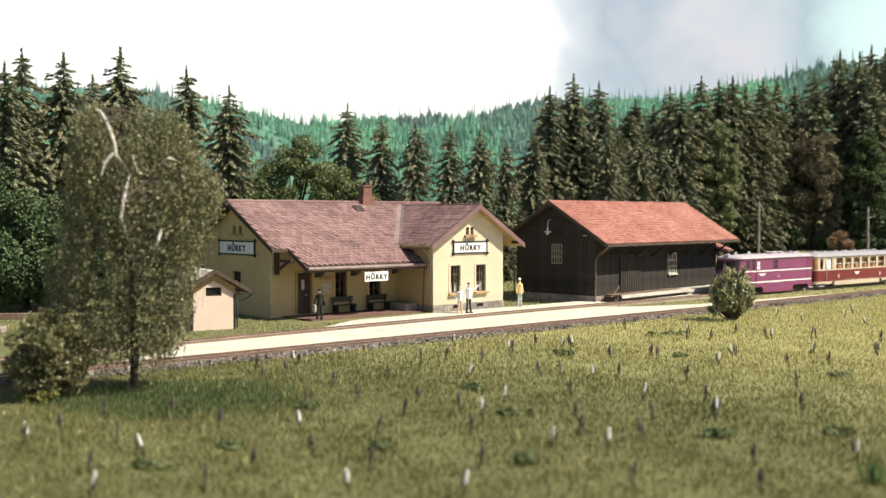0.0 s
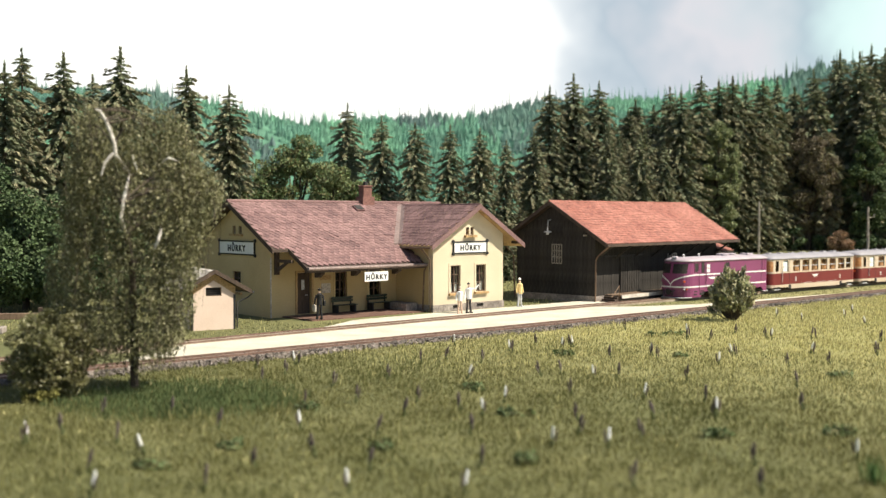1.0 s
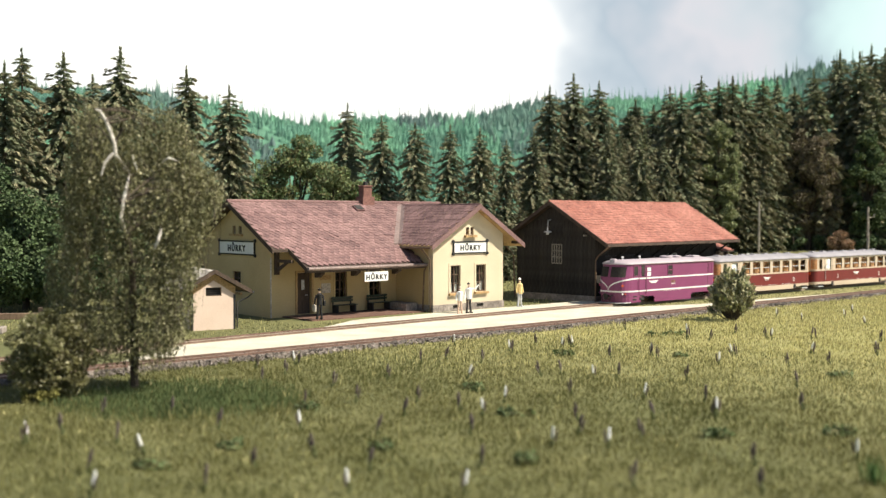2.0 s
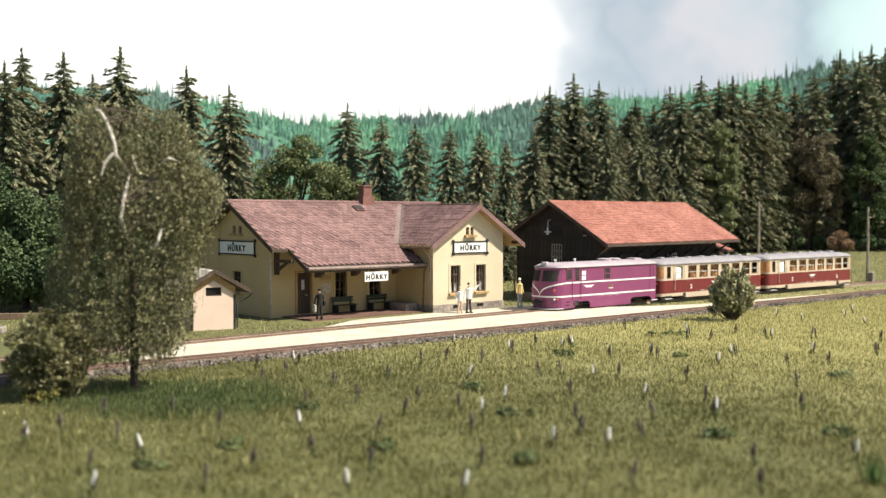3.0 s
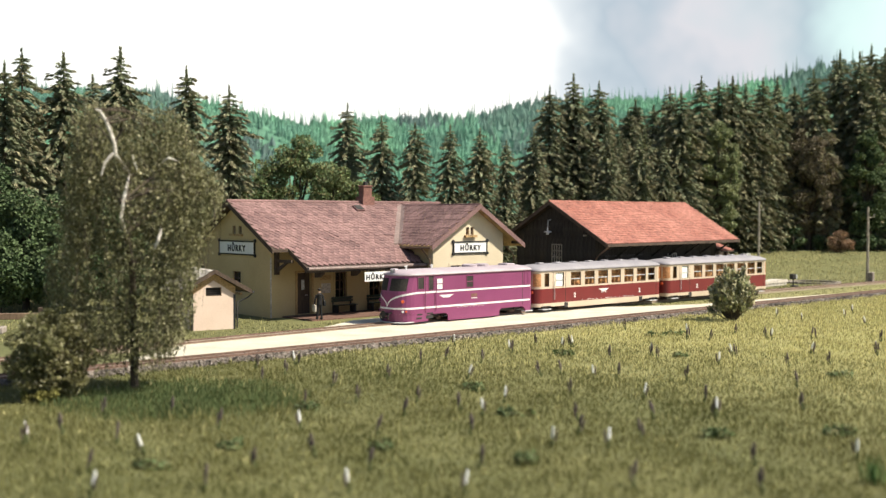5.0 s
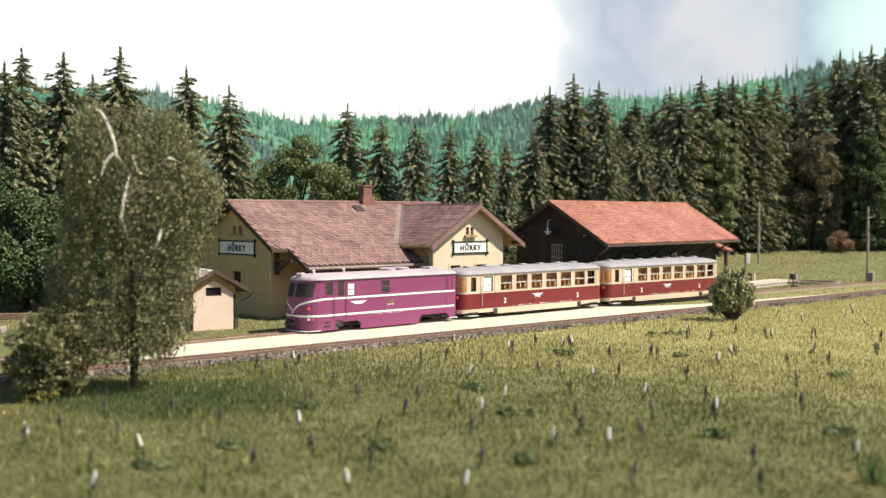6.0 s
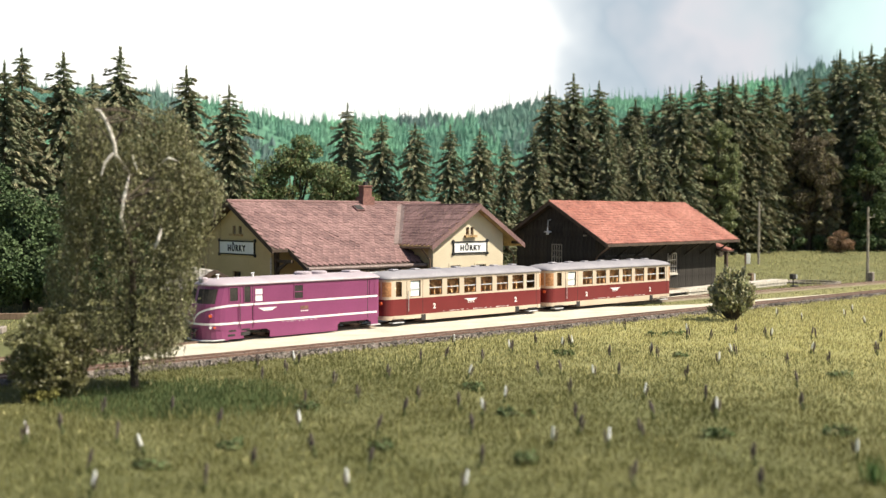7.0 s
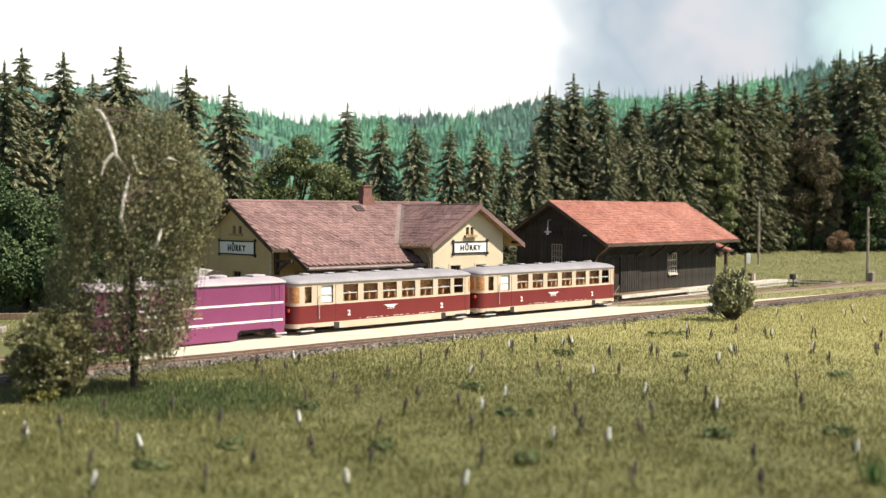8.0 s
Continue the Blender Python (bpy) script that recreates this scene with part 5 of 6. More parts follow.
# ---- trees and plants ----
def spruce(height, radius, seed, label, thin=1.0, coarse=1.0):
    """Trunk and a crown of drooping whorls of needle sprays."""
    rng = np.random.default_rng(seed)
    t = thing("spruce_tree", at(0, 0, -20), label, "tree", "spruces of the wood")
    part("trunk", tube(B(), [(0, 0, -0.3), (0.03, 0, height * 0.5), (0, 0, height * 1.0)], [0.22, 0.13, 0.035], 8), M["bark"], t)
    cen, dr, tips, tdr, cg, tg = [], [], [], [], [], []
    # a stout dark leader of upright needles
    for i in range(70):
        h = rng.uniform(0, 1.5)
        a = rng.uniform(0, 6.28)
        r = 0.13 * (1 - h / 1.7) + 0.012
        cen.append(np.array([math.cos(a) * r, math.sin(a) * r, height - 1.4 + h]))
        dr.append(np.array([math.cos(a) * 0.45, math.sin(a) * 0.45, 1.0]))
        cg.append(0.55)
    bias = rng.uniform(0, 6.28)
    z = height * 0.05
    while z < height - 0.55:
        f = 1 - z / height
        r0 = radius * 1.2 * (1 - math.exp(-(height - z) / 4.0)) * (0.78 + 0.4 * rng.random()) + 0.10
        nb = int(6 + 6 * f)
        ph = rng.uniform(0, 6.28)
        for b in range(nb):
            if rng.random() > 0.90 * thin:
                continue
            a = ph + 2 * math.pi * b / nb + rng.normal(0, 0.25)
            r = r0 * rng.uniform(0.6, 1.2) * (1 + 0.13 * math.sin(a - bias + z * 0.9))
            zb = min(z + rng.normal(0, 0.09), height - 0.5)
            k = max(3, int(r / (0.125 * coarse)))
            low = min(1.0, 0.25 + (height - z) / 4.5)
            droop = rng.uniform(0.35, 0.8) * low
            for i in range(k):
                u = (i + 0.6) / k
                p = np.array([math.cos(a) * r * u, math.sin(a) * r * u, zb - droop * r * u * u + 0.20 * r * u ** 4])
                for s in (-1, 0, 1):
                    aa = a + s * (0.75 - 0.35 * u) + rng.normal(0, 0.2)
                    d = np.array([math.cos(aa), math.sin(aa), (rng.uniform(-0.5, 0.1) - 0.7 * u) * low + 0.15])
                    w = 0.42 * (1 - 0.4 * u)
                    q = p + d / np.linalg.norm(d) * w * 0.35 + rng.normal(0, 0.035, 3)
                    (tips if u > 0.6 and rng.random() < 0.85 else cen).append(q)
                    (tg if len(tips) > len(tdr) else cg).append(min(1.0, 0.5 + 0.2 * (height - z)))
                    (tdr if len(tips) > len(tdr) else dr).append(d)
        z += height * rng.uniform(0.022, 0.04) * (0.50 + 0.65 * f)
    c = new("crown", quads_mesh("crown", sprays(cen, dr, 0.48 * coarse, 0.21 * coarse, rng, cg), M["spruce"]))
    c.parent = t
    c2 = new("tip_foliage", quads_mesh("tip_foliage", sprays(tips, tdr, 0.42 * coarse, 0.155 * coarse, rng, tg), M["spruce_tip"]))
    c2.parent = t
    return t


def place(tree, x, y, height, base, turn):
    """A copy of a tree standing on the ground, at its own size."""
    k = height / base
    ob = copy_thing(tree, Matrix())
    ob.matrix_basis = at(x, y, float(land(x, y)), 0, 0, turn) @ Matrix.Diagonal((k * 0.94, k * 0.94, k, 1))
    return ob


def leafy(name, m, label, category, clumps, size, leaf_len, n_leaf, material, seed, trunk=None, limbs=True, group="", second=None, share=0.0):
    """A tree or bush: trunk, limbs out to clumps of leaves, uneven in outline."""
    rng = np.random.default_rng(seed)
    t = thing(name, m, label, category, group)
    clumps = np.asarray(clumps, float)
    root = np.array(trunk if trunk else (0, 0, 0.0))
    bm = B()
    top = clumps.mean(axis=0)
    tube(bm, [(root[0], root[1], -0.15), (root[0] * 0.6 + top[0] * 0.4, root[1] * 0.6 + top[1] * 0.4, top[2] * 0.5), (top[0], top[1], top[2])], [0.05 * top[2] + 0.03, 0.035 * top[2] + 0.02, 0.02], 8)
    if limbs:
        for c in clumps[:: max(1, len(clumps) // 26)]:
            s = np.array([root[0] * 0.6 + top[0] * 0.4, root[1] * 0.6 + top[1] * 0.4, top[2] * 0.5])
            s[2] = min(s[2], c[2] * 0.8)
            mid = (s + c) / 2 + rng.normal(0, 0.08, 3)
            tube(bm, [s, mid, c], [0.022 * top[2] + 0.01, 0.014 * top[2] + 0.008, 0.008], 5)
    part("trunk", bm, M["bark"], t)
    cen, dr = [], []
    for c in clumps:
        v = rng.normal(size=(n_leaf, 3))
        v /= np.linalg.norm(v, axis=1)[:, None]
        rad = size * rng.uniform(0.7, 1.25) * rng.uniform(0.45, 1.0, (n_leaf, 1)) ** 0.6
        cen.append(c + v * rad * np.array([1, 1, 0.8]))
        dr.append(v + rng.normal(0, 0.8, (n_leaf, 3)) + [0, 0, -0.25])
    cen, dr = np.concatenate(cen), np.concatenate(dr)
    pick = rng.random(len(cen)) < share
    c = new("crown", quads_mesh("crown", sprays(cen[~pick], dr[~pick], leaf_len, leaf_len * 0.62, rng), material))
    c.parent = t
    if second and pick.any():
        c = new("pale_leaves", quads_mesh("pale_leaves", sprays(cen[pick], dr[pick], leaf_len, leaf_len * 0.6, rng), second))
        c.parent = t
    return t


def blob(rng, n, rx, ry, z0, z1, taper=0.5):
    """Clump centres filling an egg-shaped crown."""
    out = []
    while len(out) < n:
        v = rng.uniform(-1, 1, 3)
        r = np.linalg.norm(v)
        if 0.35 < r < 1.0:
            k = 1 - taper * max(0, v[2]) ** 2
            out.append((v[0] * rx * k, v[1] * ry * k, (z0 + z1) / 2 + v[2] * (z1 - z0) / 2))
    return np.array(out)


def blossom_bush():
    """A shrub of many stems that spread from one root, with pale leaves in upright sprigs."""
    rng = np.random.default_rng(91)
    t = thing("bush", at(15.31, 54.5, 0), "spreading bush with pale leafy sprigs at the track's edge", "bush")
    stems, cen, dr = B(), [], []
    for i in range(120):
        a, u = rng.uniform(0, 6.28), rng.uniform(0.05, 1.0) ** 0.6
        top = 2.75 - 1.25 * u ** 2.2 * rng.uniform(0.5, 1.5) - rng.uniform(0, 0.35)
        end = np.array([math.cos(a) * u * 1.22, math.sin(a) * u * 1.0, max(0.45, top)])
        mid = np.array([end[0] * 0.62, end[1] * 0.62, end[2] * 0.45])
        tube(stems, [(0.1 * math.cos(a), 0.1 * math.sin(a), -0.05), mid, end], [0.03, 0.02, 0.008], 4)
        for k in range(5):
            w = rng.uniform(-0.15, 1.0)
            c = mid * (1 - w) + end * w + rng.normal(0, 0.10, 3)
            d = end - mid
            d = d / np.linalg.norm(d) + rng.normal(0, 0.35, 3) + [0, 0, 0.4]
            for q in range(16):
                g = rng.uniform(-0.5, 1.0)
                cen.append(c + d * 0.14 * g + rng.normal(0, 0.055, 3))
                dr.append(d + rng.normal(0, 0.75, 3))
    part("stems", stems, M["bark"], t)
    cen, dr = np.array(cen), np.array(dr)
    pick = rng.random(len(cen)) < 0.74
    for name, m, k in (("crown", "willow", ~pick), ("pale_leaves", "leaf_pale", pick)):
        c = new(name, quads_mesh(name, sprays(cen[k], dr[k], 0.24, 0.12, rng), M[m]))
        c.parent = t


def birch():
    """The weeping birch by the meadow: crooked white stem, limbs and hanging strands of small leaves."""
    rng = np.random.default_rng(77)
    t = thing("birch_tree", at(-9.92, 33.0, 0), "weeping birch with crooked white limbs beside the track", "tree")
    lower = [(0, 0, -0.2), (0.02, 0.0, 1.2), (0.1, -0.3, 2.4), (0.22, -0.8, 4.0), (0.12, -1.1, 5.0)]
    stem = [(0.12, -1.1, 5.0), (0.20, -1.85, 5.53), (0.28, -1.9, 5.96), (0.38, -1.9, 6.38), (0.2, -0.9, 6.9), (0.06, -1.85, 7.4), (0.04, -1.9, 7.75), (-0.06, -1.9, 8.09), (-0.2, -1.9, 8.43), (-0.37, -1.9, 8.72), (-0.57, -1.85, 8.79)]
    part("trunk", tube(B(), lower, [0.15, 0.13, 0.12, 0.10, 0.08], 10), M["bark"], t, "dark rough lower trunk")
    part("upper_stem", tube(B(), stem, [0.07, 0.05, 0.065, 0.05, 0.03, 0.06, 0.06, 0.055, 0.05, 0.04, 0.02], 8), M["birch_bark"], t, "white bark")
    for pts, rad in (([(0.02, -1.88, 7.47), (-0.12, -1.92, 7.3), (-0.25, -1.95, 7.15), (-0.34, -1.95, 6.78)], [0.05, 0.055, 0.05, 0.025]),
                     ([(1.42, -1.85, 5.19), (1.34, -1.9, 4.85), (1.2, -1.85, 4.6)], [0.03, 0.06, 0.035]),
                     ([(0.57, -1.85, 7.4), (0.63, -1.9, 7.2), (0.71, -1.85, 6.95)], [0.015, 0.025, 0.012]),
                     ([(1.45, -1.8, 7.2), (1.68, -1.9, 7.32), (1.93, -1.85, 7.23)], [0.03, 0.035, 0.015])):
        part("limb", tube(B(), pts, rad, 7), M["birch_bark"], t, "white limb")
    left = lambda z: np.interp(z, [0.6, 1.5, 2.4, 3.8, 4.7, 6.3, 8.15, 8.8, 9.1], [-0.9, -1.9, -2.5, -2.6, -2.4, -2.1, -1.95, -1.5, -0.9])
    right = lambda z: np.interp(z, [0.6, 1.5, 2.4, 3.8, 4.7, 5.4, 6.3, 7.4, 8.15, 8.8, 9.1], [0.8, 1.45, 1.7, 1.9, 2.25, 2.5, 2.85, 2.4, 1.9, 1.4, 0.9])
    knots = stem[::2] + lower[2:4]
    for i in range(40):
        p = np.array(knots[rng.integers(0, len(knots))]) + rng.normal(0, 0.04, 3)
        z = min(8.3, p[2] + rng.uniform(0.2, 1.6))
        e = np.array([rng.uniform(left(z), right(z)) * 0.85, rng.uniform(-1.5, 1.6), z])
        part("limb", tube(B(), [p, (p + e) / 2 + [0, 0, 0.3], e], [0.035, 0.022, 0.01], 6), M["bark"], t)
    cen, dr = [], []
    twigs = B()
    for i in range(2300):
        z = 1.6 + 7.5 * rng.random() ** 0.72
        a, b = left(z), right(z)
        u = rng.uniform(0, 1)
        if i % 3 == 0:
            u = rng.choice([rng.uniform(0, 0.16), rng.uniform(0.84, 1.0)])
        x = a + (b - a) * u + rng.normal(0, 0.16) + 0.16 * math.sin(z * 2.6 + (3 if u > 0.5 else 0)) * abs(2 * u - 1)
        if z > 8.3 and abs(x - 0.12) < 0.16 or math.sin(x * 3.1 + z * 1.7) * math.sin(z * 2.3 - x * 1.2) > 0.62:
            continue
        deep = 2.15 * math.sqrt(max(0.05, 1 - (2 * u - 1) ** 2))
        if i % 9 == 4:
            x, z = rng.uniform(-1.9, 1.3), rng.uniform(1.2, 3.2)
        s = np.array([x, max(-2.15, rng.uniform(-deep, deep * 0.8)), z + rng.normal(0, 0.1)])
        fall = min(rng.uniform(0.5, 2.6), s[2] - rng.uniform(0.15, 1.3))
        if fall < 0.25:
            continue
        sway = rng.normal(0, 0.13, 2) - np.array([0.05 * x, 0])
        n = max(4, int(fall / 0.055))
        w = np.linspace(0, 1, n)[:, None]
        line = s + w * np.array([sway[0], sway[1], -fall]) + np.concatenate([0.05 * np.sin(w * 9 + i), 0.05 * np.cos(w * 7 + i), 0.18 * np.sin(w * 2.2)], axis=1)
        if i % 4 == 0:
            tube(twigs, [line[0], line[n // 2], line[-1]], [0.012, 0.009, 0.005], 3)
        keep = (line[:, 0] > left(line[:, 2]) - 0.12) & (line[:, 0] < right(line[:, 2]) + 0.12) & (rng.random(n) < 0.92)
        cen.append(line[keep] + rng.normal(0, 0.075, (int(keep.sum()), 3)))
        dr.append(rng.normal(0, 0.7, (int(keep.sum()), 3)) + [0, 0, -0.8])
    part("fine_twig_growth", twigs, M["bark"], t, kind="stuff")
    cen, dr = np.concatenate(cen), np.concatenate(dr)
    # the white stem stands free of leaves in front
    bare = np.zeros(len(cen), bool)
    for x, z, r in ((0.03, 7.9, 0.17), (-0.07, 8.2, 0.16), (-0.27, 8.55, 0.15), (-0.45, 8.76, 0.13), (-0.12, 7.3, 0.15), (-0.28, 7.0, 0.14), (0.04, 7.6, 0.15), (0.35, 6.25, 0.14), (0.28, 5.95, 0.14), (0.2, 5.55, 0.14), (1.34, 4.85, 0.14), (1.68, 7.3, 0.12)):
        bare |= ((cen[:, 0] - x) ** 2 + (cen[:, 2] - z) ** 2 < r * r) & (cen[:, 1] < -0.6)
    cen, dr = cen[~bare], dr[~bare]
    pick = rng.random(len(cen)) < 0.13
    c = new("crown", quads_mesh("crown", sprays(cen[~pick], dr[~pick], 0.115, 0.055, rng), M["leaf_birch"]))
    c.parent = t
    c = new("yellowing_leaves", quads_mesh("yellowing_leaves", sprays(cen[pick], dr[pick], 0.10, 0.055, rng), M["leaf_pale"]))
    c.parent = t


def wood():
    kinds = [(spruce(16, 2.3, 1, "dark green model spruce with drooping branches"), 16), (spruce(16, 2.0, 2, "slender dark spruce with brownish tips"), 16),
             (spruce(14, 2.5, 3, "broad spruce with sunlit drooping branches"), 14)]
    rows = [(-27.9, 66, 15.3), (-27.6, 68, 16.4), (-25.6, 70, 16.5), (-27.7, 82, 16.6), (-23, 74, 17.5), (-18.8, 76, 16.4), (-16.5, 80, 15.5),
            (-8.1, 88, 15), (-5.1, 86, 13.8), (-2.3, 85, 13.2), (0.6, 86, 13), (3.1, 87, 12.8), (5.4, 88, 11.9), (7.9, 90, 12.9), (10.1, 98, 17.7), (12.6, 100, 19.1),
            (15.2, 101, 18.5), (14.7, 92, 13.4), (17.9, 94, 13), (23.2, 106, 18.6), (23.9, 104, 18), (27.4, 110, 20.2), (29.8, 112, 20.1)]
    rows += [(31.3, 112, 20.6), (33, 113, 19.8), (35.2, 114, 20.7), (37.4, 116, 20.8), (43.6, 122, 22.6)]
    more = [(16.5, 97, 12.5), (19.5, 100, 14), (21.2, 99, 12.5), (17.2, 104, 15), (46.7, 122, 24.8), (48.2, 120, 24.3), (51.2, 124, 25.8), (52, 122, 25)]
    fill = [(spruce(14, 2.4, 4, "dark spruce in the depth of the wood", coarse=1.5), 14), (spruce(15, 2.1, 6, "narrow dark spruce in the depth of the wood", coarse=1.5), 15)]
    rng = random.Random(5)
    for i, (x, y, top) in enumerate(rows + more):
        k, base = kinds[(i * 7 + i // 3) % 3]
        place(k, x, y, top - float(land(x, y)), base, rng.uniform(0, 360))
    # younger trees that fill the wood's edge
    for x0, x1, y0, y1, n, h0, h1 in ((-33, -18, 72, 84, 12, 8, 12), (20, 42, 113, 121, 16, 11, 17), (40, 62, 114, 130, 16, 11, 19), (8, 24, 100, 108, 7, 9, 13), (54, 62, 122, 132, 5, 20, 25)):
        for i in range(n):
            x, y = x0 + (x1 - x0) * (i + rng.uniform(0.1, 0.9)) / n, rng.uniform(y0, y1)
            k, base = fill[rng.randrange(2)]
            place(k, x, y, rng.uniform(h0, h1), base, rng.uniform(0, 360))
    for k, base in kinds + fill:
        for o in (*k.children_recursive, k):
            bpy.data.objects.remove(o)
    rg = np.random.default_rng(9)
    leafy("broadleaf_tree", at(-12.3, 84, 0), "dark green broadleaf tree behind the station roof", "tree", blob(rg, 90, 4.2, 2.5, 2, 12), 0.85, 0.26, 240, M["leaf"], 31, second=M["leaf_olive"], share=0.3)
    leafy("broadleaf_tree", at(-8.3, 82, 0), "green leafy tree behind the station roof", "tree", blob(rg, 60, 3.0, 2.2, 1.5, 9.5), 0.8, 0.25, 220, M["leaf"], 32, second=M["leaf_olive"], share=0.3)
    leafy("broadleaf_tree", at(-15.8, 82, 0), "low green leafy tree behind the station", "tree", blob(rg, 50, 2.6, 2.2, 1, 8.5), 0.8, 0.25, 220, M["leaf"], 33, second=M["leaf_olive"], share=0.2)
    for i, (x, y, r, h) in enumerate(((-27.5, 62, 3.0, 9), (-24.5, 60.5, 2.4, 7), (-22, 63, 2.6, 8), (-25.2, 58.5, 2.0, 4.2), (-22.0, 58.8, 1.8, 3.6), (-19.4, 61, 2.0, 5.5))):
        leafy("broadleaf_tree", at(x, y, 0), "dark shaded leafy tree at the wood's edge", "tree", blob(rg, 50, r, r * 0.8, 0.6, h), 0.75, 0.24, 180, M["leaf_dark"], 40 + i)
    x, y = 28.9, 108
    leafy("willow_tree", at(x, y, float(land(x, y))), "slender olive-green drooping tree behind the shed", "tree", blob(rg, 120, 2.1, 1.9, 1, 14.0, 0.35), 0.65, 0.22, 330, M["willow"], 51, second=M["leaf"], share=0.3)
    x, y = 41.0, 116
    leafy("broadleaf_tree", at(x, y, float(land(x, y))), "large brownish leafless-looking tree at the wood's edge", "tree", blob(rg, 120, 3.6, 3.0, 1.0, 15), 0.8, 0.25, 320, M["leaf_brown"], 52, second=M["leaf_olive"], share=0.15)
    x, y = 47.5, 115
    leafy("broadleaf_tree", at(x, y, float(land(x, y))), "tall dark green leafy tree at the wood's edge", "tree", blob(rg, 90, 2.4, 2.2, 0.6, 13.5, 0.5), 0.75, 0.25, 260, M["leaf_dark"], 54, second=M["leaf"], share=0.25)
    x, y = 43.2, 112
    leafy("shrub", at(x, y, float(land(x, y))), "rounded reddish-brown shrub on the bank", "shrub", blob(rg, 22, 1.5, 1.0, 0.2, 2.4, 0.2), 0.5, 0.2, 120, M["leaf_red"], 53)
    for i in range(20):
        x = 33 + i * 1.5 + rng.uniform(-0.5, 0.5)
        y = 114.5 + rng.uniform(-1, 2)
        leafy("shrub", at(x, y, float(land(x, y))), "dark undergrowth at the foot of the wood", "shrub", blob(rg, 10, 1.2, 0.8, 0.1, rng.uniform(1.6, 3.4), 0.2), 0.5, 0.3, 50, M["leaf_dark"], 60 + i, limbs=False, group="undergrowth")
    # the near bushes
    blossom_bush()
    leafy("bush", at(-11.9, 31.2, 0), "olive-green leafy bush beside the birch", "bush", blob(rg, 95, 1.25, 1.0, 0.1, 2.65, 0.2), 0.34, 0.115, 150, M["leaf_olive"], 92, second=M["leaf_pale"], share=0.12)
    leafy("low_plant", at(-12.0, 30.7, 0), "low yellow-green plant at the bush's foot", "plant", blob(rg, 16, 0.6, 0.4, 0.02, 0.42, 0.1), 0.14, 0.12, 60, M["yellow_leaf"], 93, limbs=False)
    for i, (x, y, r) in enumerate(((4.8, 40.8, 0.42), (1.0, 32.9, 0.40), (9.9, 47.4, 0.50), (10.9, 48.0, 0.50), (13.9, 35.8, 0.42), (2.0, 28.5, 0.45), (-5.0, 24.6, 0.30), (-1.5, 24.4, 0.26), (1.9, 23.2, 0.30), (6.9, 25.8, 0.30), (10.1, 26.2, 0.35), (-6.5, 22.8, 0.35), (-3.9, 29.5, 0.25), (9.3, 40.8, 0.35))):
        leafy("grass_tuft", at(x, y, float(land(x, y))), "low dark green tuft in the meadow", "plant", blob(rg, 10, r * 1.2, r * 0.8, 0.0, 0.2, 0.1), 0.13, 0.12, 26, M["leaf"], 100 + i, limbs=False, group="meadow tufts", second=M["leaf_olive"], share=0.3)


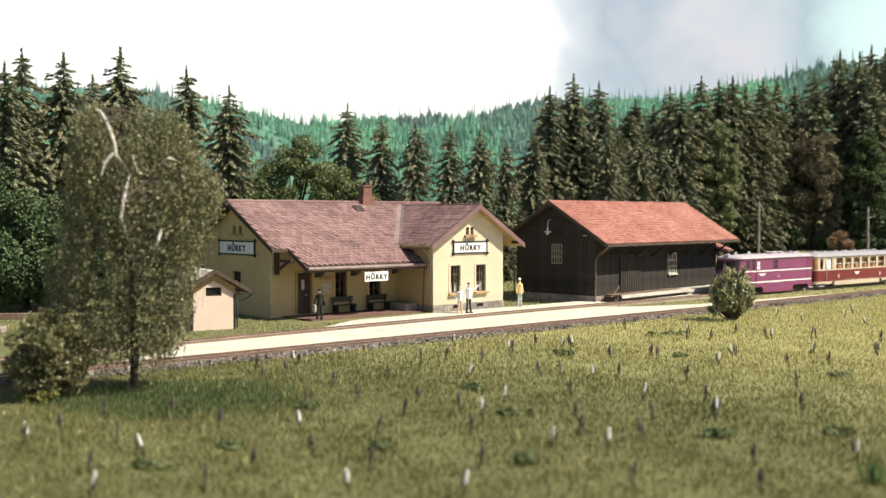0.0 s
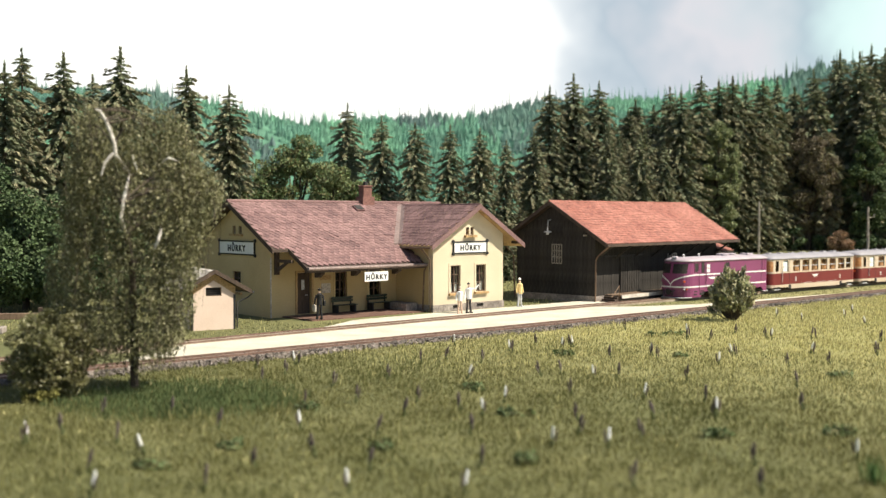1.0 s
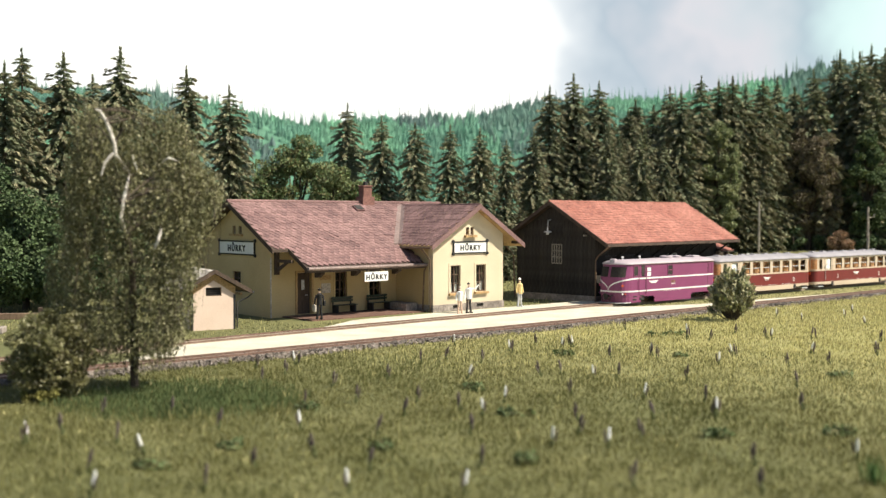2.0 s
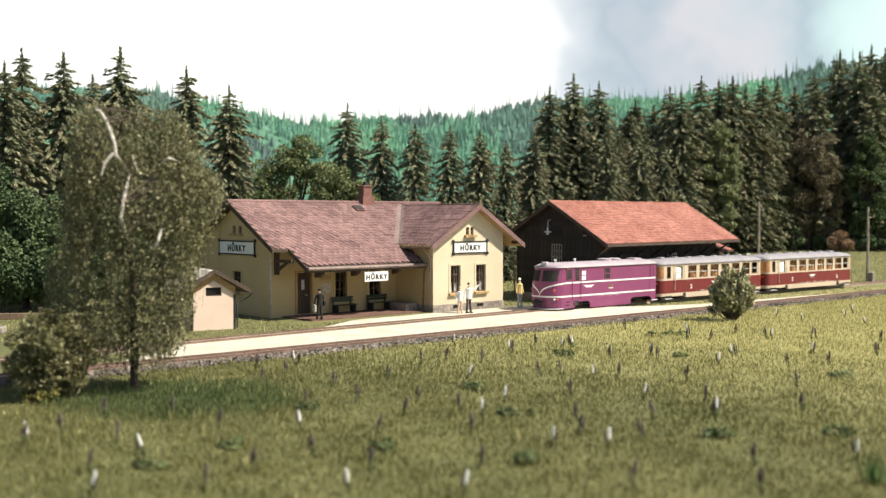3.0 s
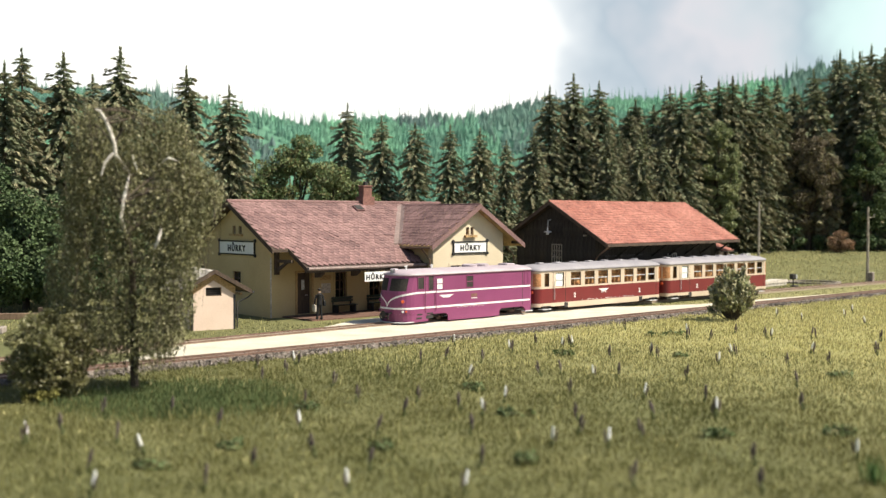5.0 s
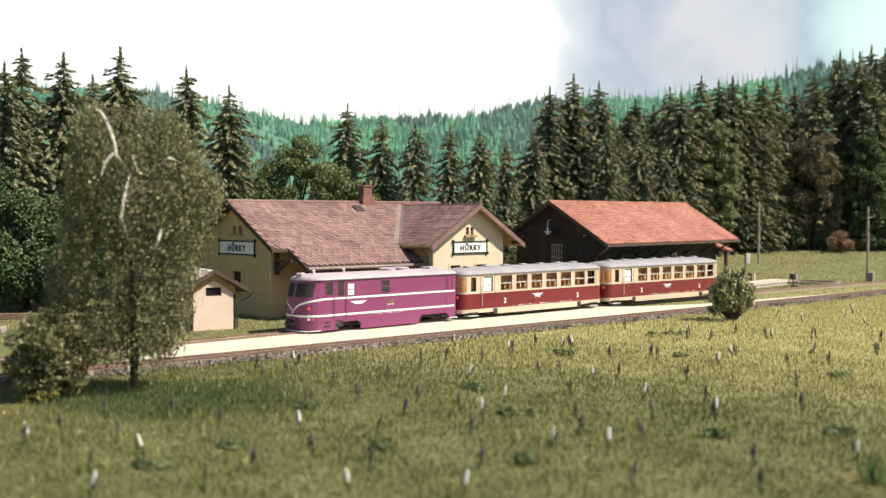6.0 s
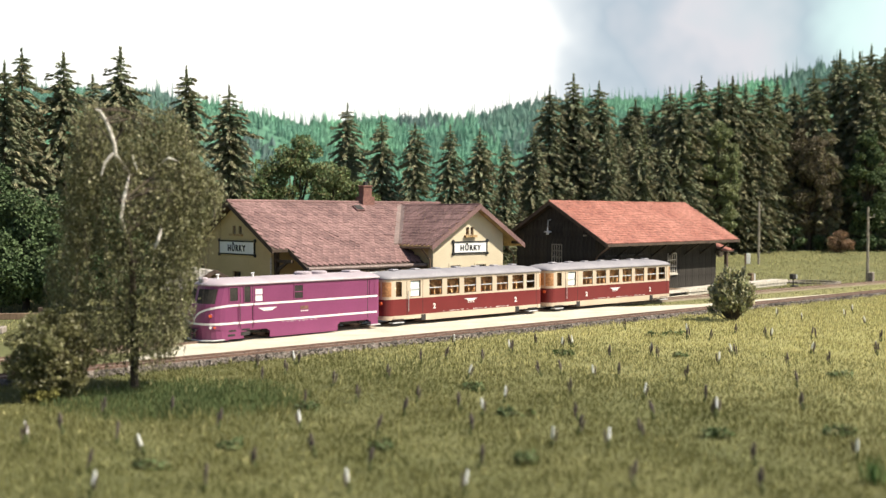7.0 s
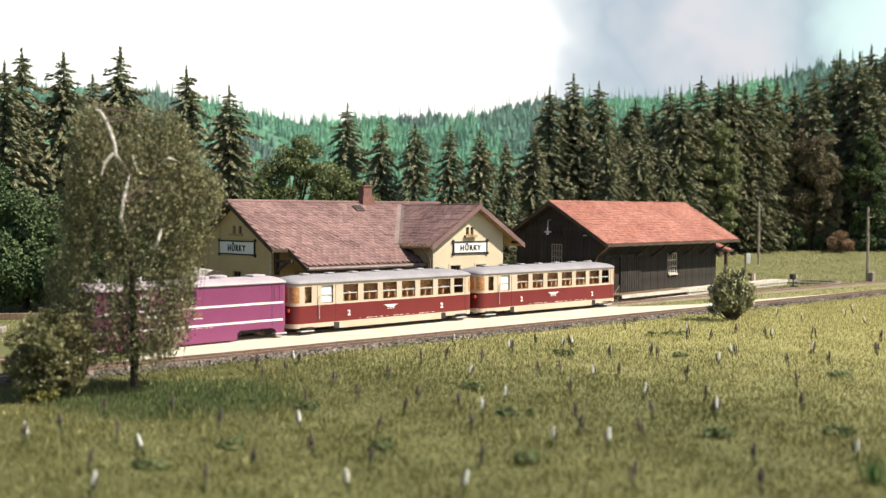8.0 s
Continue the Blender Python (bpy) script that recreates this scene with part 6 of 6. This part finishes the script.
def hills():
    """The painted distance: a wooded hill and the pale sky board behind it, both made to glow."""
    px = np.array([-110, -68.4, -44.8, -30, -21.3, -12.6, -3, 5.8, 11.9, 18.8, 27.6, 36.3, 45, 53.7, 58.9, 68.3, 110])
    pz = np.array([25, 25.7, 24.9, 21.4, 19.5, 20.3, 21, 21.4, 23.1, 23.6, 23.3, 23.8, 25.3, 27.3, 29, 29.6, 31]) - 0.5
    xs = np.linspace(-110, 110, 111)
    crest = np.interp(xs, px, pz)
    bm = B()
    rows = []
    for t in np.linspace(0, 1, 9):
        rows.append([bm.verts.new((x, 136 + 26 * t, c * smoothstep(np.array(t)) * 1.0 - 0.1)) for x, c in zip(xs, crest)])
    rows.append([bm.verts.new((x, 175, 0)) for x in xs])
    for r, s in zip(rows, rows[1:]):
        for i in range(len(xs) - 1):
            bm.faces.new((r[i], r[i + 1], s[i + 1], s[i]))
    solo("hill_backdrop", bm, M["hill"], Matrix(), "painted, faintly glowing blue-green wooded hill behind the layout", "backdrop", kind="structure", smooth=True)
    rng = np.random.default_rng(12)
    for name, m, n, lab, seedx in (("far_woods", "hill_tree", 15000, "bright blue-green painted conifers, faintly glowing, on the far hill", 0.0), ("far_woods", "hill_tree_dark", 6500, "greyish conifers painted as shaded, faintly glowing, on the far hill", 1.7)):
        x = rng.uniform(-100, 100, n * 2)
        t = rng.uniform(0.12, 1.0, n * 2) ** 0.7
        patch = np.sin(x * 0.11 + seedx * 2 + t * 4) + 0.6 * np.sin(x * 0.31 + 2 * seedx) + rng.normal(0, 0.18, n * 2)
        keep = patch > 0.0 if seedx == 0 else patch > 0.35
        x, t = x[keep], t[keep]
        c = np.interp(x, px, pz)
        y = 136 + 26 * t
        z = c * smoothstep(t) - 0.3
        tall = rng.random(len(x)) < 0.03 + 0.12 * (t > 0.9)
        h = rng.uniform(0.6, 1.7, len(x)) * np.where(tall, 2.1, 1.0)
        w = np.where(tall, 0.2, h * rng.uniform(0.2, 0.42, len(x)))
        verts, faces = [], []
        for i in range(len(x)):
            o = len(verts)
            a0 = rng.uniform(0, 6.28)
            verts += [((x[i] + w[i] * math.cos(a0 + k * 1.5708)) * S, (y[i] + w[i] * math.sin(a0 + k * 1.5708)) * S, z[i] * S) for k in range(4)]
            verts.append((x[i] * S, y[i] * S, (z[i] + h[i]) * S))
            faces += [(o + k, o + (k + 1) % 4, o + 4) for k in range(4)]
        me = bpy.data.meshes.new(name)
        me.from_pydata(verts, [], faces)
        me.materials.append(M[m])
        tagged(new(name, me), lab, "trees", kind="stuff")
    # sky board: its paint glows by itself instead of being lit
    m = bpy.data.materials.new("glowing_painted_sky")
    m.use_nodes = True
    nt = m.node_tree
    n, ln = nt.nodes, nt.links
    n.remove(n["Principled BSDF"])
    em = n.new("ShaderNodeEmission")
    tc = n.new("ShaderNodeTexCoord")
    mp = n.new("ShaderNodeMapping")
    mp.inputs["Scale"].default_value = (1 / S, 1 / S, 1 / S)
    ln.new(tc.outputs["Object"], mp.inputs[0])
    sx = n.new("ShaderNodeSeparateXYZ")
    ln.new(mp.outputs[0], sx.inputs[0])
    nz = n.new("ShaderNodeTexNoise")
    nz.inputs["Scale"].default_value, nz.inputs["Detail"].default_value = 0.03, 4
    ln.new(mp.outputs[0], nz.inputs["Vector"])
    add = n.new("ShaderNodeMath")
    add.operation = "MULTIPLY_ADD"
    ln.new(nz.outputs[0], add.inputs[0])
    add.inputs[1].default_value = 62.0
    ln.new(sx.outputs[0], add.inputs[2])
    mr = n.new("ShaderNodeMapRange")
    mr.inputs["From Min"].default_value, mr.inputs["From Max"].default_value = -66.0, 134.0
    ln.new(add.outputs[0], mr.inputs[0])
    ramp = n.new("ShaderNodeValToRGB")
    cr = ramp.color_ramp
    cr.elements[0].position, cr.elements[0].color = 0.0, (0.66, 0.76, 0.76, 1)
    cr.elements[1].position, cr.elements[1].color = 1.0, (0.60, 0.74, 0.78, 1)
    for p, c in ((0.25, (1.0, 1.0, 1.0, 1)), (0.55, (0.9, 0.9, 0.9, 1)), (0.60, (0.56, 0.61, 0.67, 1)), (0.66, (0.36, 0.43, 0.51, 1)), (0.70, (0.52, 0.53, 0.59, 1)), (0.73, (0.47, 0.52, 0.58, 1)), (0.77, (0.36, 0.45, 0.52, 1)), (0.83, (0.52, 0.68, 0.70, 1)), (0.88, (0.60, 0.76, 0.76, 1))):
        e = cr.elements.new(p)
        e.color = c
    ln.new(mr.outputs[0], ramp.inputs[0])
    ln.new(ramp.outputs[0], em.inputs[0])
    em.inputs[1].default_value = 0.88
    ln.new(em.outputs[0], n["Material Output"].inputs[0])
    bm = B()
    cols = [[bm.verts.new((180 * math.sin(a), 20 + 170 * math.cos(a), z)) for z in (-1, 90)] for a in np.linspace(-0.9, 0.9, 41)]
    for a, b in zip(cols, cols[1:]):
        bm.faces.new((a[0], b[0], b[1], a[1]))
    solo("sky_backdrop", bm, m, Matrix(), "pale cloudy sky painted on the glowing backdrop board", "backdrop", kind="structure", smooth=True)


# ---- small things ----
def figure(x, y, h, turn, colours, label, arm=0, case=False):
    """A standing model figure, one plain mesh painted in bands."""
    bm = B()
    k = h / 1.75

    def band(fn, idx):
        old = set(bm.faces)
        fn()
        for f in bm.faces:
            if f not in old:
                f.material_index = idx
    for s in (-1, 1):
        band(lambda: tube(bm, [(s * 0.12 + 0.04 * s, -0.03 * s, 0), (s * 0.11, 0, 0.45), (s * 0.10, 0, 0.88)], [0.07, 0.075, 0.10], 8), 0)
        band(lambda: box(bm, s * 0.15 - 0.06, s * 0.15 + 0.06, -0.2, 0.06, 0.0, 0.08), 0)
    band(lambda: tube(bm, [(0, 0, 0.82), (0, 0, 1.1), (0, 0, 1.40), (0, 0, 1.48)], [0.19, 0.18, 0.22, 0.08], 10), 1)
    for s in (-1, 1):
        hand = (s * 0.32, -0.05, 0.85)
        elbow = (s * 0.30, 0.02, 1.12)
        if arm == s:
            elbow, hand = (s * 0.42, -0.1, 1.4), (s * 0.72, -0.15, 1.62)
        band(lambda: tube(bm, [(s * 0.20, 0, 1.38), elbow, hand], [0.07, 0.055, 0.045], 7), 1)
    band(lambda: tube(bm, [(0, -0.01, 1.46), (0, -0.02, 1.55), (0, -0.02, 1.66), (0, -0.01, 1.75)], [0.05, 0.10, 0.10, 0.03], 9), 2)
    band(lambda: tube(bm, [(0, 0.0, 1.66), (0, 0.01, 1.71), (0, 0.01, 1.78)], [0.11, 0.105, 0.04], 9), 4)
    if case:
        band(lambda: tube(bm, [(0, -0.02, 1.70), (0, -0.02, 1.715)], 0.17, 10), 4)
        band(lambda: box(bm, -0.40, -0.28, -0.2, 0.15, 0.75, 1.05, 0.02), 0)
        band(lambda: box(bm, 0.28, 0.40, -0.33, 0.22, 0.42, 0.82, 0.02), 3)
        band(lambda: box(bm, 0.32, 0.36, -0.12, 0.0, 0.82, 0.86), 3)
    bm.transform(Matrix.Diagonal((k * 0.86, k * 0.86, k, 1)))
    ob = solo("model_figure", bm, M[colours[0]], at(x, y, 0.09, 0, 0, turn), label, "figure", "figures at the halt")
    for c in colours[1:]:
        ob.data.materials.append(M[c])
    return ob


def flower(m, white):
    """An upright flower spike: thin stem, leaves, blunt spike of blossom."""
    t = thing("flower_spike", m, "white-tipped flower spike in the meadow" if white else "dull purple flower spike in the meadow", "flower", "meadow flowers")
    bm = tube(B(), [(0, 0, -0.05), (0.01, 0, 0.2), (0.015, 0, 0.30)], [0.026, 0.024, 0.018], 5)
    for a in (0.4, 2.5, 4.6):
        v = [bm.verts.new(p) for p in ((0, 0, 0.02), (math.cos(a) * 0.07, math.sin(a) * 0.07, 0.10), (math.cos(a) * 0.12, math.sin(a) * 0.12, 0.20), (math.cos(a + 0.5) * 0.05, math.sin(a + 0.5) * 0.05, 0.12))]
        bm.faces.new(v)
    part("stem", bm, M["stem"], t)
    for k, (dx, dz, r) in enumerate(((0.0, 0.03, 1.08), (0.07, -0.05, 0.85)) if white else ((0.0, 0.06, 1.2), (0.055, -0.06, 0.8))):
        pts = [(dx + 0.015, 0, 0.24 + dz), (dx + 0.02, 0, 0.28 + dz), (dx * 1.3 + 0.025, 0, 0.40 + dz), (dx * 1.5 + 0.03, 0, 0.50 + dz), (dx * 1.6 + 0.035, 0, 0.55 + dz)]
        pale = white and k == 0
        part("blossom", tube(B(), pts, [0.018 * r, 0.033 * r, 0.034 * r, 0.027 * r, 0.008], 7), M["white"] if pale else M["purple_flower"], t)
    return t


def meadow_flowers():
    w, p = flower(at(0, 0, -9), True), flower(at(0, 0, -9), False)
    rng = random.Random(3)
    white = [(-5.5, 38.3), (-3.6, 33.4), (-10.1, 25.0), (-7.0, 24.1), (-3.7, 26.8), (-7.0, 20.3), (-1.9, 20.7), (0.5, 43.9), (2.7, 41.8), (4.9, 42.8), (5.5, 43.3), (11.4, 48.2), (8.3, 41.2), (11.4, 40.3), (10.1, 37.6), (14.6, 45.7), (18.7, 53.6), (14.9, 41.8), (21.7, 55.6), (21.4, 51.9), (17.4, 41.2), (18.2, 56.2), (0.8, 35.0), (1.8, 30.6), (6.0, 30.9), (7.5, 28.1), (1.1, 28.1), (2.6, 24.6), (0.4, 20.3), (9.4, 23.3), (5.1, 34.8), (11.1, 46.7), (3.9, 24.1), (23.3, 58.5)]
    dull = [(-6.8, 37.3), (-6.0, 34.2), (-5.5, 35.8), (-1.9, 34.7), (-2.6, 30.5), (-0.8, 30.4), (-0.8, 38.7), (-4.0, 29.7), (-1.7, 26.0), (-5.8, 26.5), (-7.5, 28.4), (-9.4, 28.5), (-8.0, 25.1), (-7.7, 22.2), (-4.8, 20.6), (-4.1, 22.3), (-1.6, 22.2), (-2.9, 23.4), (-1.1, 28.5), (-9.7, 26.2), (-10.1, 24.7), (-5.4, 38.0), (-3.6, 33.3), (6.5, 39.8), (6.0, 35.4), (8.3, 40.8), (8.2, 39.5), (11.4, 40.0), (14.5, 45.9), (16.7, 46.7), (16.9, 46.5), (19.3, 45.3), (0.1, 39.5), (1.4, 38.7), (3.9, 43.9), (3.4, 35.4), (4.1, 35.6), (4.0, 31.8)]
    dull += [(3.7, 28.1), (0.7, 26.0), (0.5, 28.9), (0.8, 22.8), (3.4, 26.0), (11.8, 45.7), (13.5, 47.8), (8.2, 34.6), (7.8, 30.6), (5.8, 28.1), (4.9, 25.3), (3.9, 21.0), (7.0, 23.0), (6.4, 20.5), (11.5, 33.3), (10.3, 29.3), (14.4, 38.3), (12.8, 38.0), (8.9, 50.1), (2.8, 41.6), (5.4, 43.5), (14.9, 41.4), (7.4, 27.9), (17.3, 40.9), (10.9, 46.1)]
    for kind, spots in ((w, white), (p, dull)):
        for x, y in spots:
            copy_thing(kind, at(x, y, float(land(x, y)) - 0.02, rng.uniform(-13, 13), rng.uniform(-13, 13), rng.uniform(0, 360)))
    for t in (w, p):
        for o in (*t.children_recursive, t):
            bpy.data.objects.remove(o)


def reed_tuft():
    """A tuft of tall fresh blades at the meadow's edge."""
    rng = random.Random(4)
    t = thing("reed_tuft", at(8.95, 21.3, 0), "tuft of tall fresh green blades in the meadow", "plant")
    for i in range(26):
        a, r, h = rng.uniform(0, 6.28), rng.uniform(0, 0.26), rng.uniform(0.35, 0.62)
        x, y, l = r * math.cos(a), r * math.sin(a), rng.uniform(-0.08, 0.08)
        part("blade", tube(B(), [(x, y, -0.02), (x + l * 0.3, y, h * 0.6), (x + l, y, h)], [0.016, 0.012, 0.003], 4), M["fresh"], t)


def clutter():
    reed_tuft()
    z = float(land(31.2, 102))
    for x, y, z, h, lab in ((31.2, 102, z, 6.2, "thin weathered wooden telegraph pole on the bank"), (35.4, 86, 0.0, 6.3, "thin grey wooden telegraph pole beside the track")):
        p = thing("telegraph_pole", at(x, y, z), lab, "pole", "telegraph poles")
        part("pole", tube(B(), [(0, 0, -0.2), (0.02, 0, h * 0.5), (0, 0, h)], [0.14, 0.12, 0.10], 8), M["pole"], p)
        part("insulator", tube(B(), [(0.12, 0, h - 0.9), (0.5, 0, h - 0.85), (0.5, 0, h - 0.6)], [0.03, 0.03, 0.05], 6), M["concrete"], p)
    z = float(land(29.9, 101))
    b = thing("white_marker", at(29.9, 101, z), "small white marker post on the bank", "marker")
    part("board", bx(-0.2, 0.2, -0.06, 0.06, 0.15, 1.15, 0.02), M["white"], b)
    part("post", bx(-0.35, -0.22, -0.05, 0.05, -0.1, 1.15), M["wood"], b)
    c = thing("relay_cabinet", at(35.3, 85.0, 0, 0, 0, 40), "small grey relay cabinet by the pole", "cabinet")
    part("body", bx(-0.18, 0.18, -0.2, 0.2, 0, 0.85, 0.03), M["plinth"], c)
    part("roof", bx(-0.22, 0.22, -0.24, 0.24, 0.85, 0.90, 0.02), M["concrete"], c)
    part("door", bx(-0.13, 0.13, -0.22, -0.202, 0.1, 0.78), M["plinth"], c)
    c = thing("equipment_box", at(25.9, 86.5, 0, 0, 0, 40), "small brown and grey box beside the ramp", "box")
    part("body", bx(-0.3, 0.08, -0.2, 0.2, 0.0, 0.75, 0.03), M["wood"], c)
    part("lid", bx(0.09, 0.34, -0.17, 0.17, 0.0, 0.7, 0.02), M["grey"], c)
    s = thing("switch_lantern", at(27.4, 80.6, 0, 0, 0, 20), "dark switch lantern on a thin post", "lantern")
    part("post", tube(B(), [(0, 0, 0), (0, 0, 0.62)], 0.05, 6), M["dull"], s)
    part("lamp", bx(-0.22, 0.12, -0.2, 0.2, 0.6, 1.0, 0.03), M["dull"], s)
    part("lens", bx(0.122, 0.26, -0.15, 0.15, 0.65, 0.95), M["grey"], s)
    part("weight", bx(-0.2, 0.4, -0.15, 0.15, 0, 0.12, 0.03), M["dull"], s)
    r = thing("turntable_pit", at(30.5, 85.0, 0.0), "low dark curved kerb of a track pit", "kerb")
    bm = B()
    for i in range(24):
        a = math.pi * 2 * i / 24
        a2 = math.pi * 2 * (i + 0.9) / 24
        vs = [(rr * math.cos(aa), rr * 0.8 * math.sin(aa), zz) for zz in (-0.05, 0.15) for aa, rr in ((a, 1.95), (a2, 1.95), (a2, 2.25), (a, 2.25))]
        v = [bm.verts.new(q) for q in vs]
        for f in ((3, 2, 1, 0), (4, 5, 6, 7), (0, 1, 5, 4), (1, 2, 6, 5), (2, 3, 7, 6), (3, 0, 4, 7)):
            bm.faces.new([v[k] for k in f])
    part("ring_stones", bm, M["plinth"], r)
    # timber barrier by the wood
    f = thing("timber_barrier", at(-21.2, 49.8, 0, 0, 0, 10), "low weathered timber barrier at the track's end", "barrier")
    part("rail", bx(-3.2, 2.2, -0.1, 0.1, 0.55, 0.85, 0.02), M["wood"], f)
    for x in (-2.6, -0.6, 1.6):
        part("post", bx(x - 0.1, x + 0.1, 0.1, 0.26, -0.1, 1.1, 0.02), M["wood_dark"], f)
    part("slab", bx(-3.0, 0.2, -1.4, -0.5, 0.0, 0.3, 0.03), M["plinth"], f)


# ---- build ----
ground()
track("track_1", front_track, 8, 92, "rusty brown narrow-gauge track in front of the platform")
track("track_2", far_track, 8, 118, "rusty brown narrow-gauge track beside the station", 0.42)
part("ballast_bed", ribbon(B(), front_track, 8, 92, -0.85, 0.9, -0.06, 0.105), M["bed_front"], None)
tagged(bpy.data.objects["ballast_bed"], "grey stone ballast under the front track", "ballast", kind="structure")
part("track_bed", ribbon(B(), far_track, 8, 118, -0.45, 0.45, -0.06, 0.126), M["bed"], None)
tagged(bpy.data.objects["track_bed"], "brown earth under the far track", "ballast", kind="structure")
stones(front_track, 8, 90, -1.5, -0.75, 4000, 0.08, 4, "ballast_stones", "loose grey ballast stones along the track")
hills()
station()
warehouse()
hut()
loco = locomotive()
coach_a = coach()
coach_b = copy_thing(coach_a, Matrix())
wood()
birch()
figure(-6.55, 54.6, 1.62, 205, ("black", "black", "skin", "concrete", "black"), "model figure in dark suit and hat with a pale suitcase", case=True)
figure(0.95, 57.75, 1.50, 20, ("skin", "white", "skin", "black", "concrete"), "model figure in white top before the wing")
figure(1.45, 58.0, 1.70, 30, ("dull", "white", "skin", "black", "black"), "model figure in white shirt with a raised arm", arm=1)
figure(4.6, 61.8, 1.72, 40, ("grey", "orange", "skin", "black", "white"), "model figure in pale yellow top and grey trousers beside the platform")
clutter()
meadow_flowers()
in_meadow = lambda x, y: (offset_from(front_track, x, y) < -1.45 + 0.2 * np.sin(x * 3)) & (np.abs(x / np.maximum(y, 1)) < 0.50)


def dry_lit_share(x, y):
    """How much of the meadow's grass is straw, from the near green to the far pale side; this carries the light's
    falloff too.
    """
    return np.clip(0.03 + 1.1 * smoothstep((0.6 * x + 0.9 * (y - 24) - 4.4 + 2 * np.sin(y * 0.5 + x * 0.3)) / 27), 0.03, 1)


paler = lambda x, y: in_meadow(x, y) & (np.random.default_rng(8).random(len(x)) < dry_lit_share(x, y))
greener = lambda x, y: in_meadow(x, y) & (np.random.default_rng(7).random(len(x)) > 0.75 * dry_lit_share(x, y))
grass("meadow_grass", 1200000, (-26, 46, 16, 84, greener), 0.09, 0.19, 0.021, M["grass"], 1, "short yellowish-green meadow grass")
grass("dry_meadow_grass", 460000, (-26, 46, 16, 84, paler), 0.11, 0.24, 0.025, M["grass_dry"], 2, "dry straw-coloured grass blades")
grass("tall_grass", 11000, (-26, 46, 16, 84, in_meadow), 0.16, 0.32, 0.012, M["grass_dry"], 6, "taller pale blades standing out of the meadow")

# greener patch below the birch; the tree's shade is in its dark colour too
lush = lambda x, y: ((x + 8.0) / 3.8) ** 2 + ((y - 31.3) / 3.4) ** 2 < 0.1 + 1.1 * np.random.default_rng(15).random(len(x)) ** 1.3
grass("lush_grass", 34000, (-12, -4, 27, 36, lush), 0.10, 0.26, 0.03, M["grass_lush_shade"], 9, "lush green grass at the birch's foot, darkened for its shade")


def clear(x, y):
    """Where grass grows behind the tracks: not on gravel, porch or inside buildings."""
    off, a = offset_from(far_track, x, y), x * C43 + y * S43
    c, d = math.cos(radians(41.75)), math.sin(radians(41.75))
    u, v = (x + 0.57) * c + (y - 59.12) * d, -(x + 0.57) * d + (y - 59.12) * c
    house = (u > -9.3) & (u < 6.6) & (v > -0.5) & (v < 11)
    c, d = math.cos(radians(46.49)), math.sin(radians(46.49))
    u2, v2 = (x - 9.69) * c + (y - 65.67) * d, -(x - 9.69) * d + (y - 65.67) * c
    shed = (u2 > -0.1) & (u2 < 25) & (v2 > -1.4) & (v2 < 6.5)
    gravel = (a > 29.2) & (a < 62) & (off < 0.5 + np.minimum(2.5, np.minimum(0.55 * (a - 29), 0.35 * (64 - a))))
    return (off > 0.75) & (off < 40) & (np.abs(x / y) < 0.5) & ~house & ~shed & ~gravel


grass("bank_grass", 260000, (-34, 62, 44, 116, clear), 0.03, 0.09, 0.08, M["bank"], 3, "short grass behind the tracks")
grass("dry_bank_grass", 26000, (-34, 62, 44, 116, clear), 0.12, 0.26, 0.035, M["grass_dry"], 4, "dry grass behind the tracks")


middle = lambda x, y: (offset_from(front_track, x, y) > 0.95 + np.interp(x * C43 + y * S43, [0, 46, 50, 55, 64, 70], [9, 9, 3.0, 1.1, 0.5, 0.0])) & (offset_from(far_track, x, y) < -0.7)
grass("track_grass", 30000, (10, 46, 52, 100, middle), 0.06, 0.16, 0.045, M["bank"], 6, "sparse dry grass between the tracks")


# ---- movement ----
A_GRID = np.arange(0.0, 170.0, 0.05)
P_GRID = far_track(A_GRID).T
S_GRID = np.concatenate([[0], np.cumsum(np.linalg.norm(np.diff(P_GRID, axis=0), axis=1))])
S_GRID -= np.interp(10.0, A_GRID, S_GRID)


def on_track(s):
    return np.array([np.interp(s, S_GRID, P_GRID[:, 0]), np.interp(s, S_GRID, P_GRID[:, 1])])


def carriage_pose(s, base):
    """A vehicle at s, standing on its two bogies."""
    p, q = on_track(s - base), on_track(s + base)
    c = (p + q) / 2
    return at(c[0], c[1], 0, 0, 0, math.degrees(math.atan2(q[1] - p[1], q[0] - p[0])))


def rear_at(t):
    """Where the locomotive's rear stands along the track."""
    ts = [0.0, 0.5, 1.0, 1.5, 3.0, 3.5, 4.0, 4.5, 6.0, 6.5, 7.0, 7.5, 8.0]
    ss = [62.4, 59.55, 56.6, 53.45, 44.3, 41.58, 38.75, 35.9, 27.35, 24.83, 22.22, 19.58, 16.77]
    return float(np.interp(t, ts, ss))


def motions():
    times = [0.0, 0.5, 1.0, 1.5, 2.0, 2.5, 3.0, 3.5, 4.0, 4.5, 5.0, 5.5, 6.0, 6.5, 7.0, 7.5, 8.0]
    for ob, off, base in ((loco, -5.15, 2.7), (coach_a, 5.80, 3.6), (coach_b, 17.67, 3.6)):
        walk(ob, [(t, carriage_pose(rear_at(t) + off, base)) for t in times])
        for w in [c for c in ob.children if c.name.startswith("wheelset")]:
            p = w.matrix_basis.translation.copy()
            rows = []
            for i in range(121):
                t = i * 2 / 30
                turn = math.degrees((rear_at(t) - rear_at(0)) / 0.33)
                rows.append((t, Matrix.Translation(p) @ pose(0, 0, 0, 0, turn, 0)))
            walk(w, rows)


motions()
